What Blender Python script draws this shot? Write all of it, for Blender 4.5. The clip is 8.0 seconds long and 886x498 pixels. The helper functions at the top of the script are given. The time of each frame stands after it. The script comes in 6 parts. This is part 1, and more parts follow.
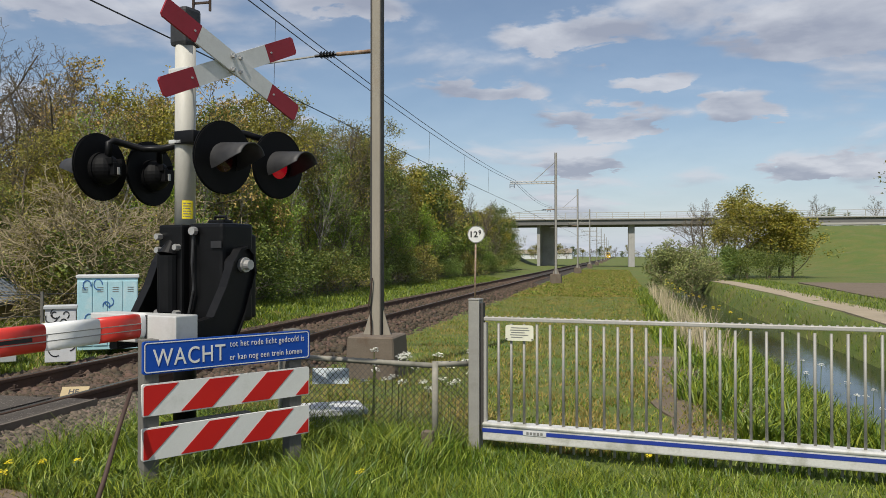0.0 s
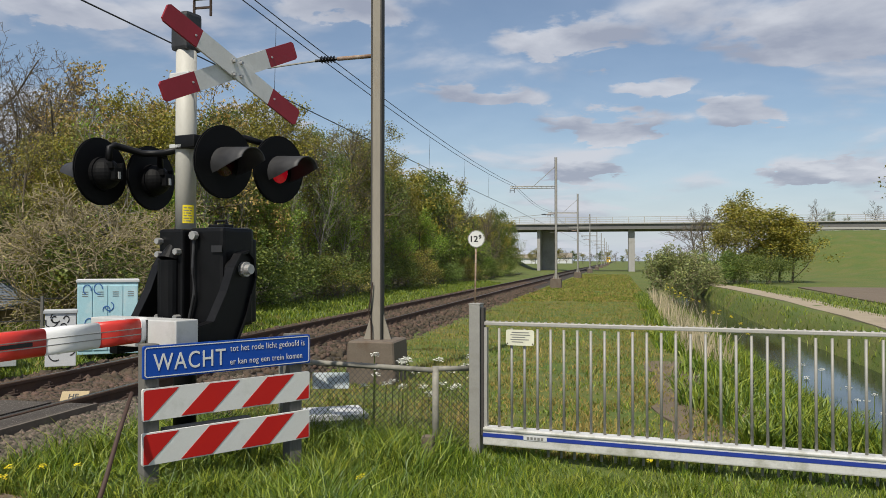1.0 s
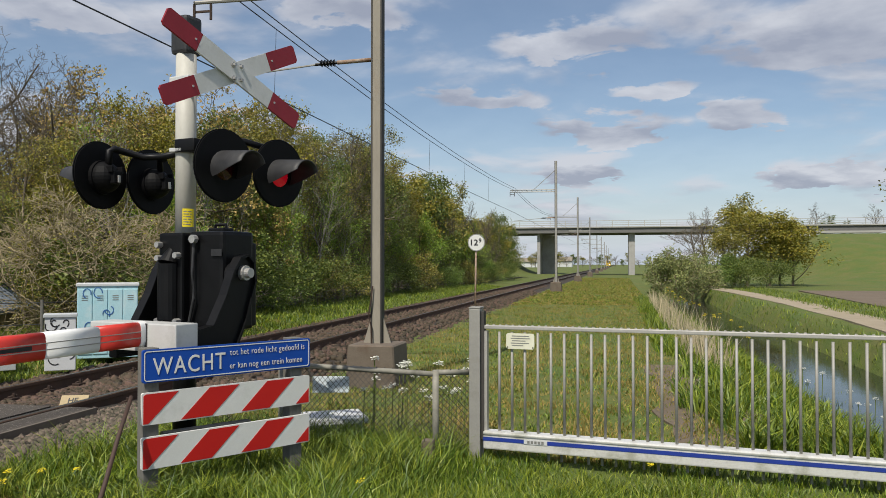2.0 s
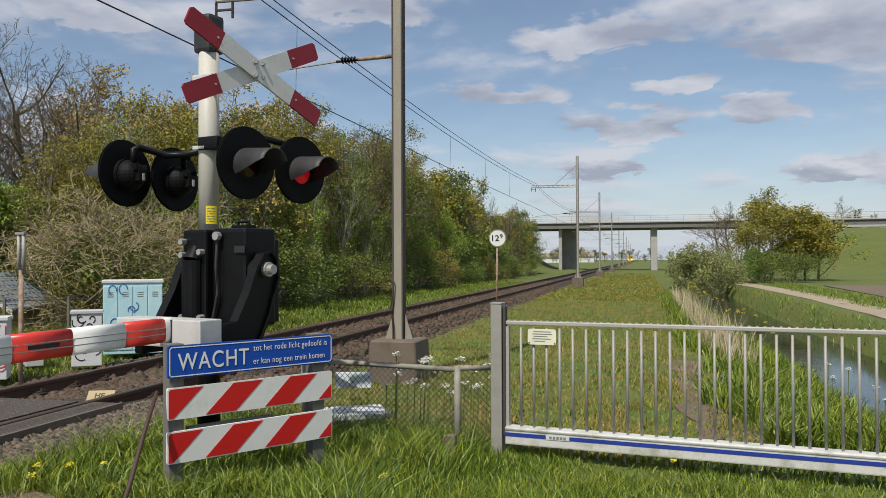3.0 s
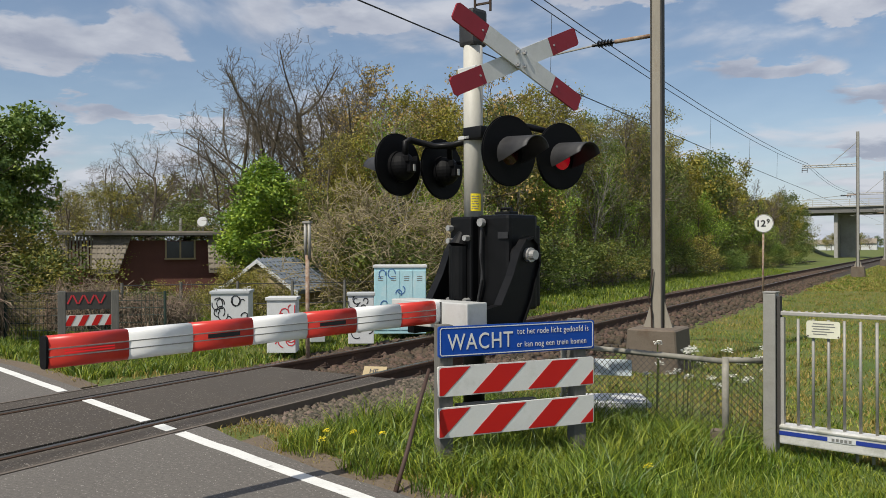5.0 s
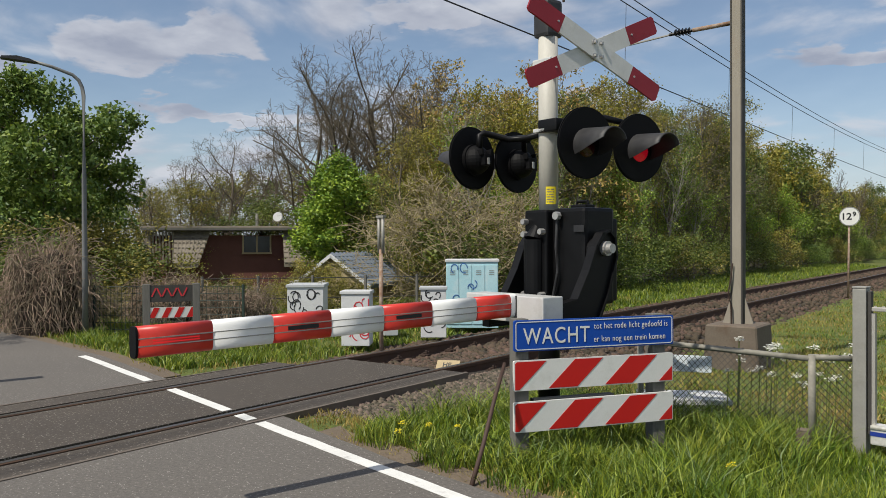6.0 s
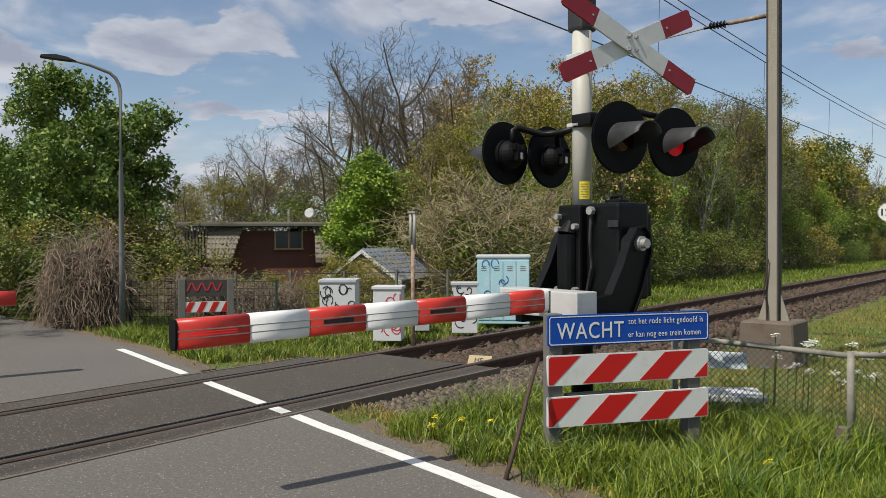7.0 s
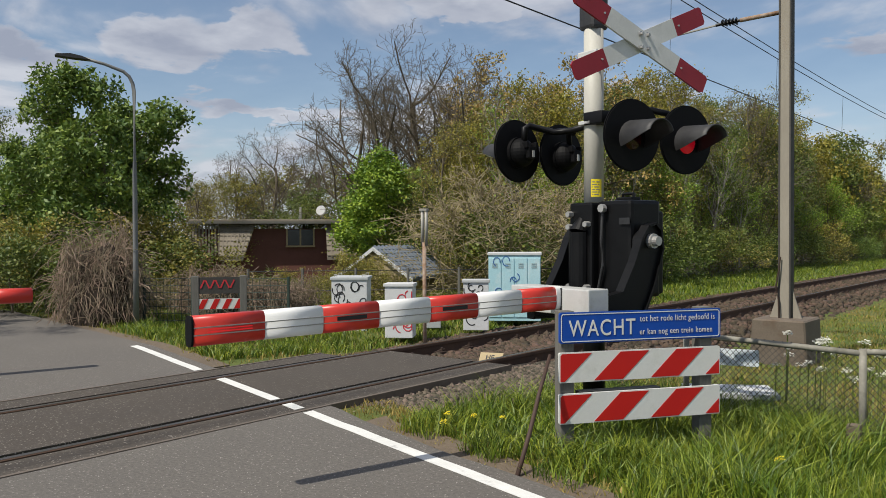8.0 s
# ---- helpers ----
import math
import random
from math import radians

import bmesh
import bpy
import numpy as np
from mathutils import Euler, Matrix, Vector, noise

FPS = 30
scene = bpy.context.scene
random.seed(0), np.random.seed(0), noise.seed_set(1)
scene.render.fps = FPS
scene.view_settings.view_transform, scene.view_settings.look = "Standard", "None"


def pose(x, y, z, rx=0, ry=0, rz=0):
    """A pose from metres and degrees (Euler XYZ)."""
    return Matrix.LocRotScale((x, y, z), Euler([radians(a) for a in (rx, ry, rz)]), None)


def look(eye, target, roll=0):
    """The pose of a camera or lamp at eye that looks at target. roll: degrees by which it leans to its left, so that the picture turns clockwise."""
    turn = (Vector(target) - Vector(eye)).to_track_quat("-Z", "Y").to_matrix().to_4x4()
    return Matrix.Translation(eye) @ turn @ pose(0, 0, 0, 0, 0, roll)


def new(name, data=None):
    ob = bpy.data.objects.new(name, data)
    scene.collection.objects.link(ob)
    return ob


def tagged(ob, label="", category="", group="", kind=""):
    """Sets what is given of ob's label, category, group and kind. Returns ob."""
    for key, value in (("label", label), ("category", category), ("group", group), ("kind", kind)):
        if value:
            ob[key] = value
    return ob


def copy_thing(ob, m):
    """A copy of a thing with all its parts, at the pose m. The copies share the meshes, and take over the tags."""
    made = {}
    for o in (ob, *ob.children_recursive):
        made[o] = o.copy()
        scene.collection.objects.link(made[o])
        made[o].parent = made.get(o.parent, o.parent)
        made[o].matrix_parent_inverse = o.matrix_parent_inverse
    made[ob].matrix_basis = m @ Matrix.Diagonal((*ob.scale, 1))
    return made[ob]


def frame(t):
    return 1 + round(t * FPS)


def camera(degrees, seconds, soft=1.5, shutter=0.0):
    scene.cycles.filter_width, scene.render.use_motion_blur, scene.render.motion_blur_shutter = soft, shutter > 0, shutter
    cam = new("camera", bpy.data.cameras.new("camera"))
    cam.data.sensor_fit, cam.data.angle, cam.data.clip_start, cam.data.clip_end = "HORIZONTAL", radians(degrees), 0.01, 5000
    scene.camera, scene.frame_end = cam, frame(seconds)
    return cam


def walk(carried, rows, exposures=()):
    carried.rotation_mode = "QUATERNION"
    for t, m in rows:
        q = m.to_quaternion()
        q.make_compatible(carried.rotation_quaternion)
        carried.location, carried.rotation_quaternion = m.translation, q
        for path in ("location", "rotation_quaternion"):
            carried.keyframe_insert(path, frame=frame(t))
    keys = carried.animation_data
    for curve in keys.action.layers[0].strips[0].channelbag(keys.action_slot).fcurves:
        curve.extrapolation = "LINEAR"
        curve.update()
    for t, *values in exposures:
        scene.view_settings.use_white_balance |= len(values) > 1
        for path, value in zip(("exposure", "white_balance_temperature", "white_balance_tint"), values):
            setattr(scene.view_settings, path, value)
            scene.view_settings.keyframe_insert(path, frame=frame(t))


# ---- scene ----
cam = camera(57.58, 8.0, soft=0.8)
PATH = [
    (0, 0.001, -0.000, 1.454, 12.233, 0.503, 0.009),
    (0.5, -0.003, 0.000, 1.456, 12.236, 0.692, -0.036),
    (1, -0.003, 0.001, 1.454, 12.238, 0.826, -0.013),
    (1.5, -0.006, 0.008, 1.453, 12.213, 1.137, 0.006),
    (2.8, -0.002, 0.004, 1.453, 12.728, 0.864, 0.225),
    (3, -0.003, -0.002, 1.453, 13.749, 0.794, 0.224),
    (3.5, -0.021, -0.013, 1.450, 18.828, 0.510, 0.194),
    (4, -0.045, -0.023, 1.446, 25.166, 0.248, 0.255),
    (4.5, -0.055, -0.033, 1.443, 28.391, 0.055, 0.252),
    (5, -0.072, -0.042, 1.443, 31.413, -0.066, 0.168),
    (5.2, -0.082, -0.042, 1.438, 32.600, -0.101, 0.179),
    (6.5, -0.119, -0.059, 1.433, 37.807, -0.614, 0.234),
    (7, -0.124, -0.076, 1.426, 38.498, -0.690, 0.193),
    (7.5, -0.116, -0.107, 1.420, 38.975, -0.792, 0.205),
    (8, -0.109, -0.111, 1.427, 39.260, -0.870, 0.200),
]
walk(cam, [(t, pose(x, y, z, 90 + pitch, roll, yaw)) for t, x, y, z, yaw, pitch, roll in PATH])
# ---- world, sun ----
SUN_DIR = Vector((0.16, 0.73, -1.0)).normalized()      # the way the light travels
SUN_EL = math.asin(-SUN_DIR.z)
SUN_AZ = math.atan2(-SUN_DIR.x, -SUN_DIR.y)              # from +y towards +x

world = bpy.data.worlds.new("sky")
scene.world = world
world.use_nodes = True
wn, wl = world.node_tree.nodes, world.node_tree.links
wn.clear()
w_out = wn.new("ShaderNodeOutputWorld")
w_bg = wn.new("ShaderNodeBackground")
w_bg.inputs["Strength"].default_value = 0.105
w_sky = wn.new("ShaderNodeTexSky")
w_sky.sky_type = "NISHITA"
w_sky.sun_disc = False
w_sky.sun_elevation = SUN_EL
w_sky.sun_rotation = SUN_AZ
w_sky.air_density, w_sky.dust_density, w_sky.ozone_density = 1.0, 0.3, 1.6
w_tc = wn.new("ShaderNodeTexCoord")
w_sep = wn.new("ShaderNodeSeparateXYZ")
wl.new(w_tc.outputs["Generated"], w_sep.inputs[0])


def w_math(op, a, b=None, c=None, clamp=False):
    n = wn.new("ShaderNodeMath")
    n.operation, n.use_clamp = op, clamp
    for i, v in enumerate((a, b, c)):
        if v is None:
            continue
        if isinstance(v, (int, float)):
            n.inputs[i].default_value = v
        else:
            wl.new(v, n.inputs[i])
    return n.outputs[0]


# a layer of cumulus on a plane high above: the direction divided by its rise
w_rise = w_math("MAXIMUM", w_math("ADD", w_sep.outputs["Z"], 0.17), 0.08)
w_comb = wn.new("ShaderNodeCombineXYZ")
wl.new(w_math("DIVIDE", w_sep.outputs["X"], w_rise), w_comb.inputs[0])
wl.new(w_math("DIVIDE", w_sep.outputs["Y"], w_rise), w_comb.inputs[1])
w_comb.inputs[2].default_value = 3.1


def w_noise(scale, detail, rough, shift, nearer=1.0):
    m = wn.new("ShaderNodeMapping")
    m.inputs["Scale"].default_value = (nearer, nearer, 1)
    m.inputs["Location"].default_value = shift
    wl.new(w_comb.outputs[0], m.inputs["Vector"])
    n = wn.new("ShaderNodeTexNoise")
    n.inputs["Scale"].default_value, n.inputs["Detail"].default_value, n.inputs["Roughness"].default_value = scale, detail, rough
    n.inputs["Distortion"].default_value = 0.25
    wl.new(m.outputs[0], n.inputs["Vector"])
    return n.outputs["Fac"]


w_big = w_noise(1.75, 8.0, 0.5, (0.9, 0.3, 0.0))
w_lit = w_noise(1.75, 8.0, 0.5, (0.9, 0.3, 0.0), 0.95)
w_ragged = w_noise(5.0, 6.0, 0.55, (4.2, 1.3, 0.0))
# the single clouds of the day: bearing to the left of the track, height, half width, half height, in degrees
CLOUDS = ((-9, 19, 10, 3.0), (3, 15, 6.5, 1.9), (-12, 13.6, 7, 2.4), (9, 11.4, 4.5, 1.5), (0.2, 9.0, 6, 1.5), (-8.4, 9.4, 3, 1.7), (-2.5, 11.8, 4, 1.3), (2.4, 6.2, 4, 0.8),
          (-12.8, 5.5, 4.5, 0.9), (58, 12.4, 4.6, 2.5), (52.5, 13.6, 3.4, 2.2), (37.5, 15.6, 4, 1.6), (51, 8.6, 8, 1.2), (68, 11, 6, 2), (66, 18, 9, 2), (40, 19.5, 8, 2), (24, 9.5, 4, 1.0), (20, 17.5, 5, 1.5))
w_deg = 180 / math.pi
w_jit = w_math("SUBTRACT", w_ragged, 0.5)
w_az = w_math("MULTIPLY_ADD", w_jit, 7.0, w_math("MULTIPLY", w_math("ARCTAN2", w_math("MULTIPLY", w_sep.outputs["X"], -1.0), w_sep.outputs["Y"]), w_deg))
w_el = w_math("MULTIPLY_ADD", w_jit, 5.0, w_math("MULTIPLY", w_math("ARCSINE", w_sep.outputs["Z"]), w_deg))
w_clump = 0.0
for c_az, c_el, c_w, c_h in CLOUDS:
    c_x = w_math("MULTIPLY", w_math("SUBTRACT", w_az, c_az), 1 / c_w)
    c_y = w_math("MULTIPLY", w_math("SUBTRACT", w_el, c_el), 1 / c_h)
    c_y = w_math("MAXIMUM", c_y, w_math("MULTIPLY", c_y, -1.7))
    c_r = w_math("SQRT", w_math("ADD", w_math("MULTIPLY", c_x, c_x), w_math("MULTIPLY", c_y, c_y)))
    w_clump = w_math("MAXIMUM", w_math("SUBTRACT", 1.0, c_r), w_clump)
w_high = w_math("MULTIPLY", w_math("SUBTRACT", w_el, 20.0), 0.05, clamp=True)
w_field = w_math("ADD", w_math("ADD", w_math("MULTIPLY", w_clump, 0.5), w_math("MULTIPLY", w_high, 0.1)), w_math("SUBTRACT", w_big, 0.065))
w_cover = wn.new("ShaderNodeMapRange")
w_cover.interpolation_type = "SMOOTHSTEP"
w_cover.inputs["From Min"].default_value, w_cover.inputs["From Max"].default_value = 0.42, 0.58
wl.new(w_field, w_cover.inputs["Value"])
# sunlit rims against grey bellies
w_shade = w_math("ADD", w_math("ADD", w_math("MULTIPLY", w_math("SUBTRACT", w_big, w_lit), 4.2), w_math("MULTIPLY", w_jit, 1.4)), w_math("MULTIPLY_ADD", w_clump, -0.35, 0.6), clamp=True)
w_cloud = wn.new("ShaderNodeMix")
w_cloud.data_type = "RGBA"
w_cloud.inputs["A"].default_value = (3.5, 3.8, 4.7, 1)
w_cloud.inputs["B"].default_value = (6.3, 6.5, 7.1, 1)
wl.new(w_shade, w_cloud.inputs["Factor"])
# pale haze over the horizon
w_haze = wn.new("ShaderNodeMix")
w_haze.data_type = "RGBA"
wl.new(w_math("POWER", w_math("SUBTRACT", 1.0, w_math("MULTIPLY", w_math("ABSOLUTE", w_sep.outputs["Z"]), 5.0), clamp=True), 2.0), w_haze.inputs["Factor"])
wl.new(w_sky.outputs[0], w_haze.inputs["A"])
w_haze.inputs["B"].default_value = (5.3, 6.0, 7.0, 1)
w_mix = wn.new("ShaderNodeMix")
w_mix.data_type = "RGBA"
wl.new(w_math("MULTIPLY_ADD", w_cover.outputs[0], 0.8, 0.1), w_mix.inputs["Factor"])
wl.new(w_haze.outputs["Result"], w_mix.inputs["A"])
wl.new(w_cloud.outputs["Result"], w_mix.inputs["B"])
wl.new(w_mix.outputs["Result"], w_bg.inputs["Color"])
wl.new(w_bg.outputs[0], w_out.inputs[0])

sun = new("sun", bpy.data.lights.new("sun", "SUN"))
sun.data.energy, sun.data.angle, sun.data.color = 5.0, radians(0.6), (1.0, 0.94, 0.83)
sun.matrix_world = look((0, 0, 60), Vector((0, 0, 60)) + SUN_DIR)
scene.view_settings.exposure = -0.08
# ---- materials ----
def material(name, base, rough=0.6, metal=0.0, second=None, scale=8.0, amount=0.5, fine=60.0, fine_amount=0.25, bump=0.15,
             bump_size=0.004, stain=None, stain_scale=1.5, stain_edge=(0.55, 0.7), stain_amount=0.7, per_object=0.0, per_island=0.0,
             space="Object", trans=0.0, emit=None, strength=1.0, stretch=(1, 1, 1), coat=0.0, spec=0.5, chips=None):
    """A surface: base colour broken by a second colour at two scales, stains, bump and, for repeats, a shift of their own."""
    m = bpy.data.materials.new(name)
    m.use_nodes = True
    n, l = m.node_tree.nodes, m.node_tree.links
    b = n["Principled BSDF"]
    b.inputs["Metallic"].default_value = metal
    b.inputs["Specular IOR Level"].default_value = spec
    b.inputs["Coat Weight"].default_value = coat
    second = second or tuple(c * 0.7 for c in base)
    tc = n.new("ShaderNodeTexCoord")
    mp = n.new("ShaderNodeMapping")
    mp.inputs["Scale"].default_value = stretch
    if space == "World":
        geo = n.new("ShaderNodeNewGeometry")
        l.new(geo.outputs["Position"], mp.inputs["Vector"])
    else:
        l.new(tc.outputs["Object"], mp.inputs["Vector"])

    def noise_at(s, detail, rough_):
        t = n.new("ShaderNodeTexNoise")
        t.inputs["Scale"].default_value, t.inputs["Detail"].default_value, t.inputs["Roughness"].default_value = s, detail, rough_
        l.new(mp.outputs[0], t.inputs["Vector"])
        return t.outputs["Fac"]

    def ramp(v, lo, hi, to=1.0):
        r = n.new("ShaderNodeMapRange")
        r.inputs["From Min"].default_value, r.inputs["From Max"].default_value, r.inputs["To Max"].default_value = lo, hi, to
        l.new(v, r.inputs["Value"])
        return r.outputs[0]

    def mix(fac, a, c):
        x = n.new("ShaderNodeMix")
        x.data_type = "RGBA"
        if isinstance(fac, float):
            x.inputs["Factor"].default_value = fac
        else:
            l.new(fac, x.inputs["Factor"])
        for key, v in (("A", a), ("B", c)):
            if isinstance(v, tuple):
                x.inputs[key].default_value = (*v, 1)
            else:
                l.new(v, x.inputs[key])
        return x.outputs["Result"]

    big, small = noise_at(scale, 4.0, 0.6), noise_at(fine, 5.0, 0.7)
    col = mix(ramp(big, 0.35, 0.68, amount), base, second)
    col = mix(ramp(small, 0.4, 0.7, fine_amount), col, tuple(c * 0.55 for c in base))
    if stain:
        col = mix(ramp(noise_at(stain_scale, 6.0, 0.65), stain_edge[0], stain_edge[1], stain_amount), col, stain)
    if chips:
        # single pale stones showing in the surface: how many a metre, how large, their colour, how many of them
        vo = n.new("ShaderNodeTexVoronoi")
        vo.inputs["Scale"].default_value = chips[0]
        l.new(mp.outputs[0], vo.inputs["Vector"])
        sp = n.new("ShaderNodeSeparateColor")
        l.new(vo.outputs["Color"], sp.inputs[0])
        both = n.new("ShaderNodeMath")
        both.operation = "MULTIPLY"
        l.new(ramp(vo.outputs["Distance"], chips[1], chips[1] * 0.6), both.inputs[0])
        l.new(ramp(sp.outputs[0], 1 - chips[3], 1.0), both.inputs[1])
        col = mix(both.outputs[0], col, chips[2])
    if per_object or per_island:
        hs = n.new("ShaderNodeHueSaturation")
        if per_object:
            src = n.new("ShaderNodeObjectInfo").outputs["Random"]
        else:
            src = n.new("ShaderNodeNewGeometry").outputs["Random Per Island"]
        k = per_object or per_island
        r = n.new("ShaderNodeMapRange")
        r.inputs["To Min"].default_value, r.inputs["To Max"].default_value = 1 - k, 1 + k
        l.new(src, r.inputs["Value"])
        l.new(r.outputs[0], hs.inputs["Value"])
        h2 = n.new("ShaderNodeMapRange")
        h2.inputs["To Min"].default_value, h2.inputs["To Max"].default_value = 0.5 + k * 0.06, 0.5 - k * 0.06
        l.new(src, h2.inputs["Value"])
        l.new(h2.outputs[0], hs.inputs["Hue"])
        l.new(col, hs.inputs["Color"])
        col = hs.outputs[0]
    l.new(col, b.inputs["Base Color"])
    rr = n.new("ShaderNodeMapRange")
    rr.inputs["To Min"].default_value, rr.inputs["To Max"].default_value = max(rough - 0.12, 0.02), min(rough + 0.15, 1)
    l.new(big, rr.inputs["Value"])
    l.new(rr.outputs[0], b.inputs["Roughness"])
    if bump:
        bp = n.new("ShaderNodeBump")
        bp.inputs["Strength"].default_value, bp.inputs["Distance"].default_value = bump, bump_size
        l.new(small, bp.inputs["Height"])
        l.new(bp.outputs[0], b.inputs["Normal"])
    if emit:
        b.inputs["Emission Color"].default_value, b.inputs["Emission Strength"].default_value = (*emit, 1), strength
    if trans:
        out = n["Material Output"]
        t = n.new("ShaderNodeBsdfTranslucent")
        l.new(col, t.inputs["Color"])
        mx = n.new("ShaderNodeMixShader")
        mx.inputs[0].default_value = trans
        l.new(b.outputs[0], mx.inputs[1])
        l.new(t.outputs[0], mx.inputs[2])
        l.new(mx.outputs[0], out.inputs[0])
    return m


M = {}
M["asphalt"] = material("asphalt", (0.12, 0.109, 0.097), 0.85, second=(0.145, 0.132, 0.117), scale=0.8, amount=0.7, fine=42, fine_amount=0.8, bump=0.7, bump_size=0.006,
                        stain=(0.3, 0.275, 0.24), stain_scale=30, stain_edge=(0.585, 0.66), stain_amount=0.45, space="World", chips=(70, 0.36, (0.4, 0.375, 0.34), 0.22))
M["deck"] = material("crossing_deck", (0.058, 0.047, 0.037), 0.8, second=(0.084, 0.069, 0.054), scale=1.2, fine=38, fine_amount=0.8, bump=0.6, stain=(0.2, 0.175, 0.145),
                     stain_scale=30, stain_edge=(0.6, 0.67), stain_amount=0.3, space="World", chips=(60, 0.42, (0.32, 0.29, 0.25), 0.35))
M["deck_edge"] = material("deck_edge_steel", (0.16, 0.13, 0.105), 0.7, metal=0.2, second=(0.1, 0.08, 0.06), space="World")
M["paint_line"] = material("road_paint", (0.74, 0.74, 0.71), 0.7, second=(0.55, 0.55, 0.52), scale=5, fine=120, fine_amount=0.35, stain=(0.25, 0.24, 0.23), stain_scale=7,
                           stain_edge=(0.58, 0.72), stain_amount=0.6, space="World")
M["litter"] = material("leaf_litter", (0.075, 0.06, 0.035), 1.0, second=(0.045, 0.05, 0.02), scale=0.8, fine=14, fine_amount=0.7, bump=0.9, bump_size=0.04, space="World")
M["earth"] = material("grass_ground", (0.078, 0.125, 0.014), 0.95, second=(0.15, 0.14, 0.03), scale=0.45, amount=0.85, fine=18, fine_amount=0.75, bump=0.8, bump_size=0.03,
                      stain=(0.17, 0.13, 0.06), stain_scale=0.6, stain_edge=(0.52, 0.7), stain_amount=0.4, space="World")
M["soil"] = material("bare_soil", (0.17, 0.13, 0.09), 0.95, second=(0.11, 0.085, 0.06), scale=0.8, fine=20, fine_amount=0.6, bump=0.8, bump_size=0.03, space="World")
M["dust_path"] = material("dirt_path", (0.34, 0.28, 0.2), 0.95, second=(0.24, 0.2, 0.13), scale=1.0, fine=25, bump=0.6, bump_size=0.02, space="World")
M["ballast"] = material("ballast_bed", (0.04, 0.03, 0.022), 0.95, second=(0.07, 0.054, 0.042), scale=2, fine=22, fine_amount=0.7, bump=1.0, bump_size=0.04, space="World")
M["stone_brown"] = material("rusty_ballast_stone", (0.085, 0.06, 0.038), 0.9, second=(0.045, 0.031, 0.02), scale=14, fine=80, bump=0.3, per_island=0.5)
M["stone"] = material("ballast_stone", (0.125, 0.103, 0.074), 0.9, second=(0.06, 0.047, 0.033), scale=14, fine=80, bump=0.3, per_island=0.6)
M["rail_side"] = material("rusty_rail", (0.085, 0.05, 0.034), 0.8, metal=0.3, second=(0.15, 0.085, 0.05), scale=6, fine=60, space="World")
M["rail_top"] = material("polished_rail", (0.24, 0.215, 0.19), 0.35, metal=0.9, second=(0.17, 0.14, 0.115), scale=3, fine=30, space="World")
M["sleeper"] = material("weathered_sleeper", (0.1, 0.066, 0.046), 0.9, second=(0.065, 0.043, 0.03), scale=5, fine=50, per_object=0.2)
M["dark_steel"] = material("rusted_fastening", (0.06, 0.038, 0.028), 0.75, metal=0.4)
M["galv"] = material("galvanised_steel", (0.47, 0.45, 0.41), 0.5, metal=0.4, second=(0.36, 0.345, 0.315), scale=9, fine=70, stain=(0.27, 0.25, 0.22), stain_scale=5, stain_amount=0.4)
M["galv_dull"] = material("dull_zinc", (0.34, 0.33, 0.3), 0.6, metal=0.3, second=(0.24, 0.235, 0.215), scale=6, fine=60, stain=(0.2, 0.19, 0.15), stain_scale=4, stain_amount=0.5)
M["gate_beam"] = material("pale_aluminium_beam", (0.7, 0.69, 0.66), 0.45, metal=0.25, second=(0.58, 0.57, 0.53), scale=5, fine=50, stain=(0.26, 0.26, 0.18), stain_scale=4.5, stain_edge=(0.5, 0.68), stain_amount=0.6)
M["blue"] = material("blue_enamel", (0.006, 0.058, 0.33), 0.5, spec=0.25, second=(0.008, 0.07, 0.38), scale=3, fine=90, fine_amount=0.1, bump=0.02, stain=(0.03, 0.08, 0.27), stain_scale=6, stain_amount=0.25)
M["blue_stripe"] = material("blue_tape", (0.02, 0.045, 0.28), 0.4, fine_amount=0.1, bump=0.03)
M["sign_white"] = material("white_sheeting", (0.68, 0.68, 0.65), 0.4, second=(0.6, 0.6, 0.56), scale=4, fine=90, fine_amount=0.12, bump=0.02, stain=(0.4, 0.4, 0.34), stain_scale=5, stain_amount=0.35)
M["sign_red"] = material("red_sheeting", (0.5, 0.014, 0.01), 0.5, spec=0.3, second=(0.43, 0.011, 0.012), scale=4, fine=90, fine_amount=0.06, bump=0.02)
M["cross_white"] = material("cross_white", (0.62, 0.62, 0.6), 0.45, second=(0.52, 0.52, 0.5), scale=5, fine_amount=0.15, bump=0.03, stain=(0.35, 0.35, 0.32), stain_scale=4, stain_amount=0.4)
M["cross_red"] = material("cross_red", (0.27, 0.008, 0.018), 0.45, second=(0.21, 0.008, 0.016), scale=5, fine_amount=0.15, bump=0.03)
M["arm_white"] = material("arm_white", (0.78, 0.78, 0.76), 0.38, second=(0.68, 0.69, 0.68), scale=4, fine_amount=0.1, bump=0.02, stain=(0.42, 0.44, 0.44), stain_scale=4, stain_amount=0.3, stretch=(1, 0.3, 1))
M["arm_red"] = material("arm_red", (0.56, 0.035, 0.022), 0.36, second=(0.48, 0.028, 0.02), scale=4, fine_amount=0.12, bump=0.02, stretch=(1, 0.3, 1))
M["post_white"] = material("post_cream", (0.5, 0.485, 0.43), 0.55, second=(0.42, 0.405, 0.36), scale=5, fine_amount=0.15, bump=0.05, stain=(0.33, 0.31, 0.26), stain_scale=3, stain_amount=0.45, stretch=(1, 1, 0.4))
M["black"] = material("black_paint", (0.0035, 0.0035, 0.004), 0.45, second=(0.007, 0.007, 0.008), scale=7, fine=60, bump=0.08, stain=(0.035, 0.033, 0.03), stain_scale=9, stain_edge=(0.62, 0.78), stain_amount=0.25, spec=0.22)
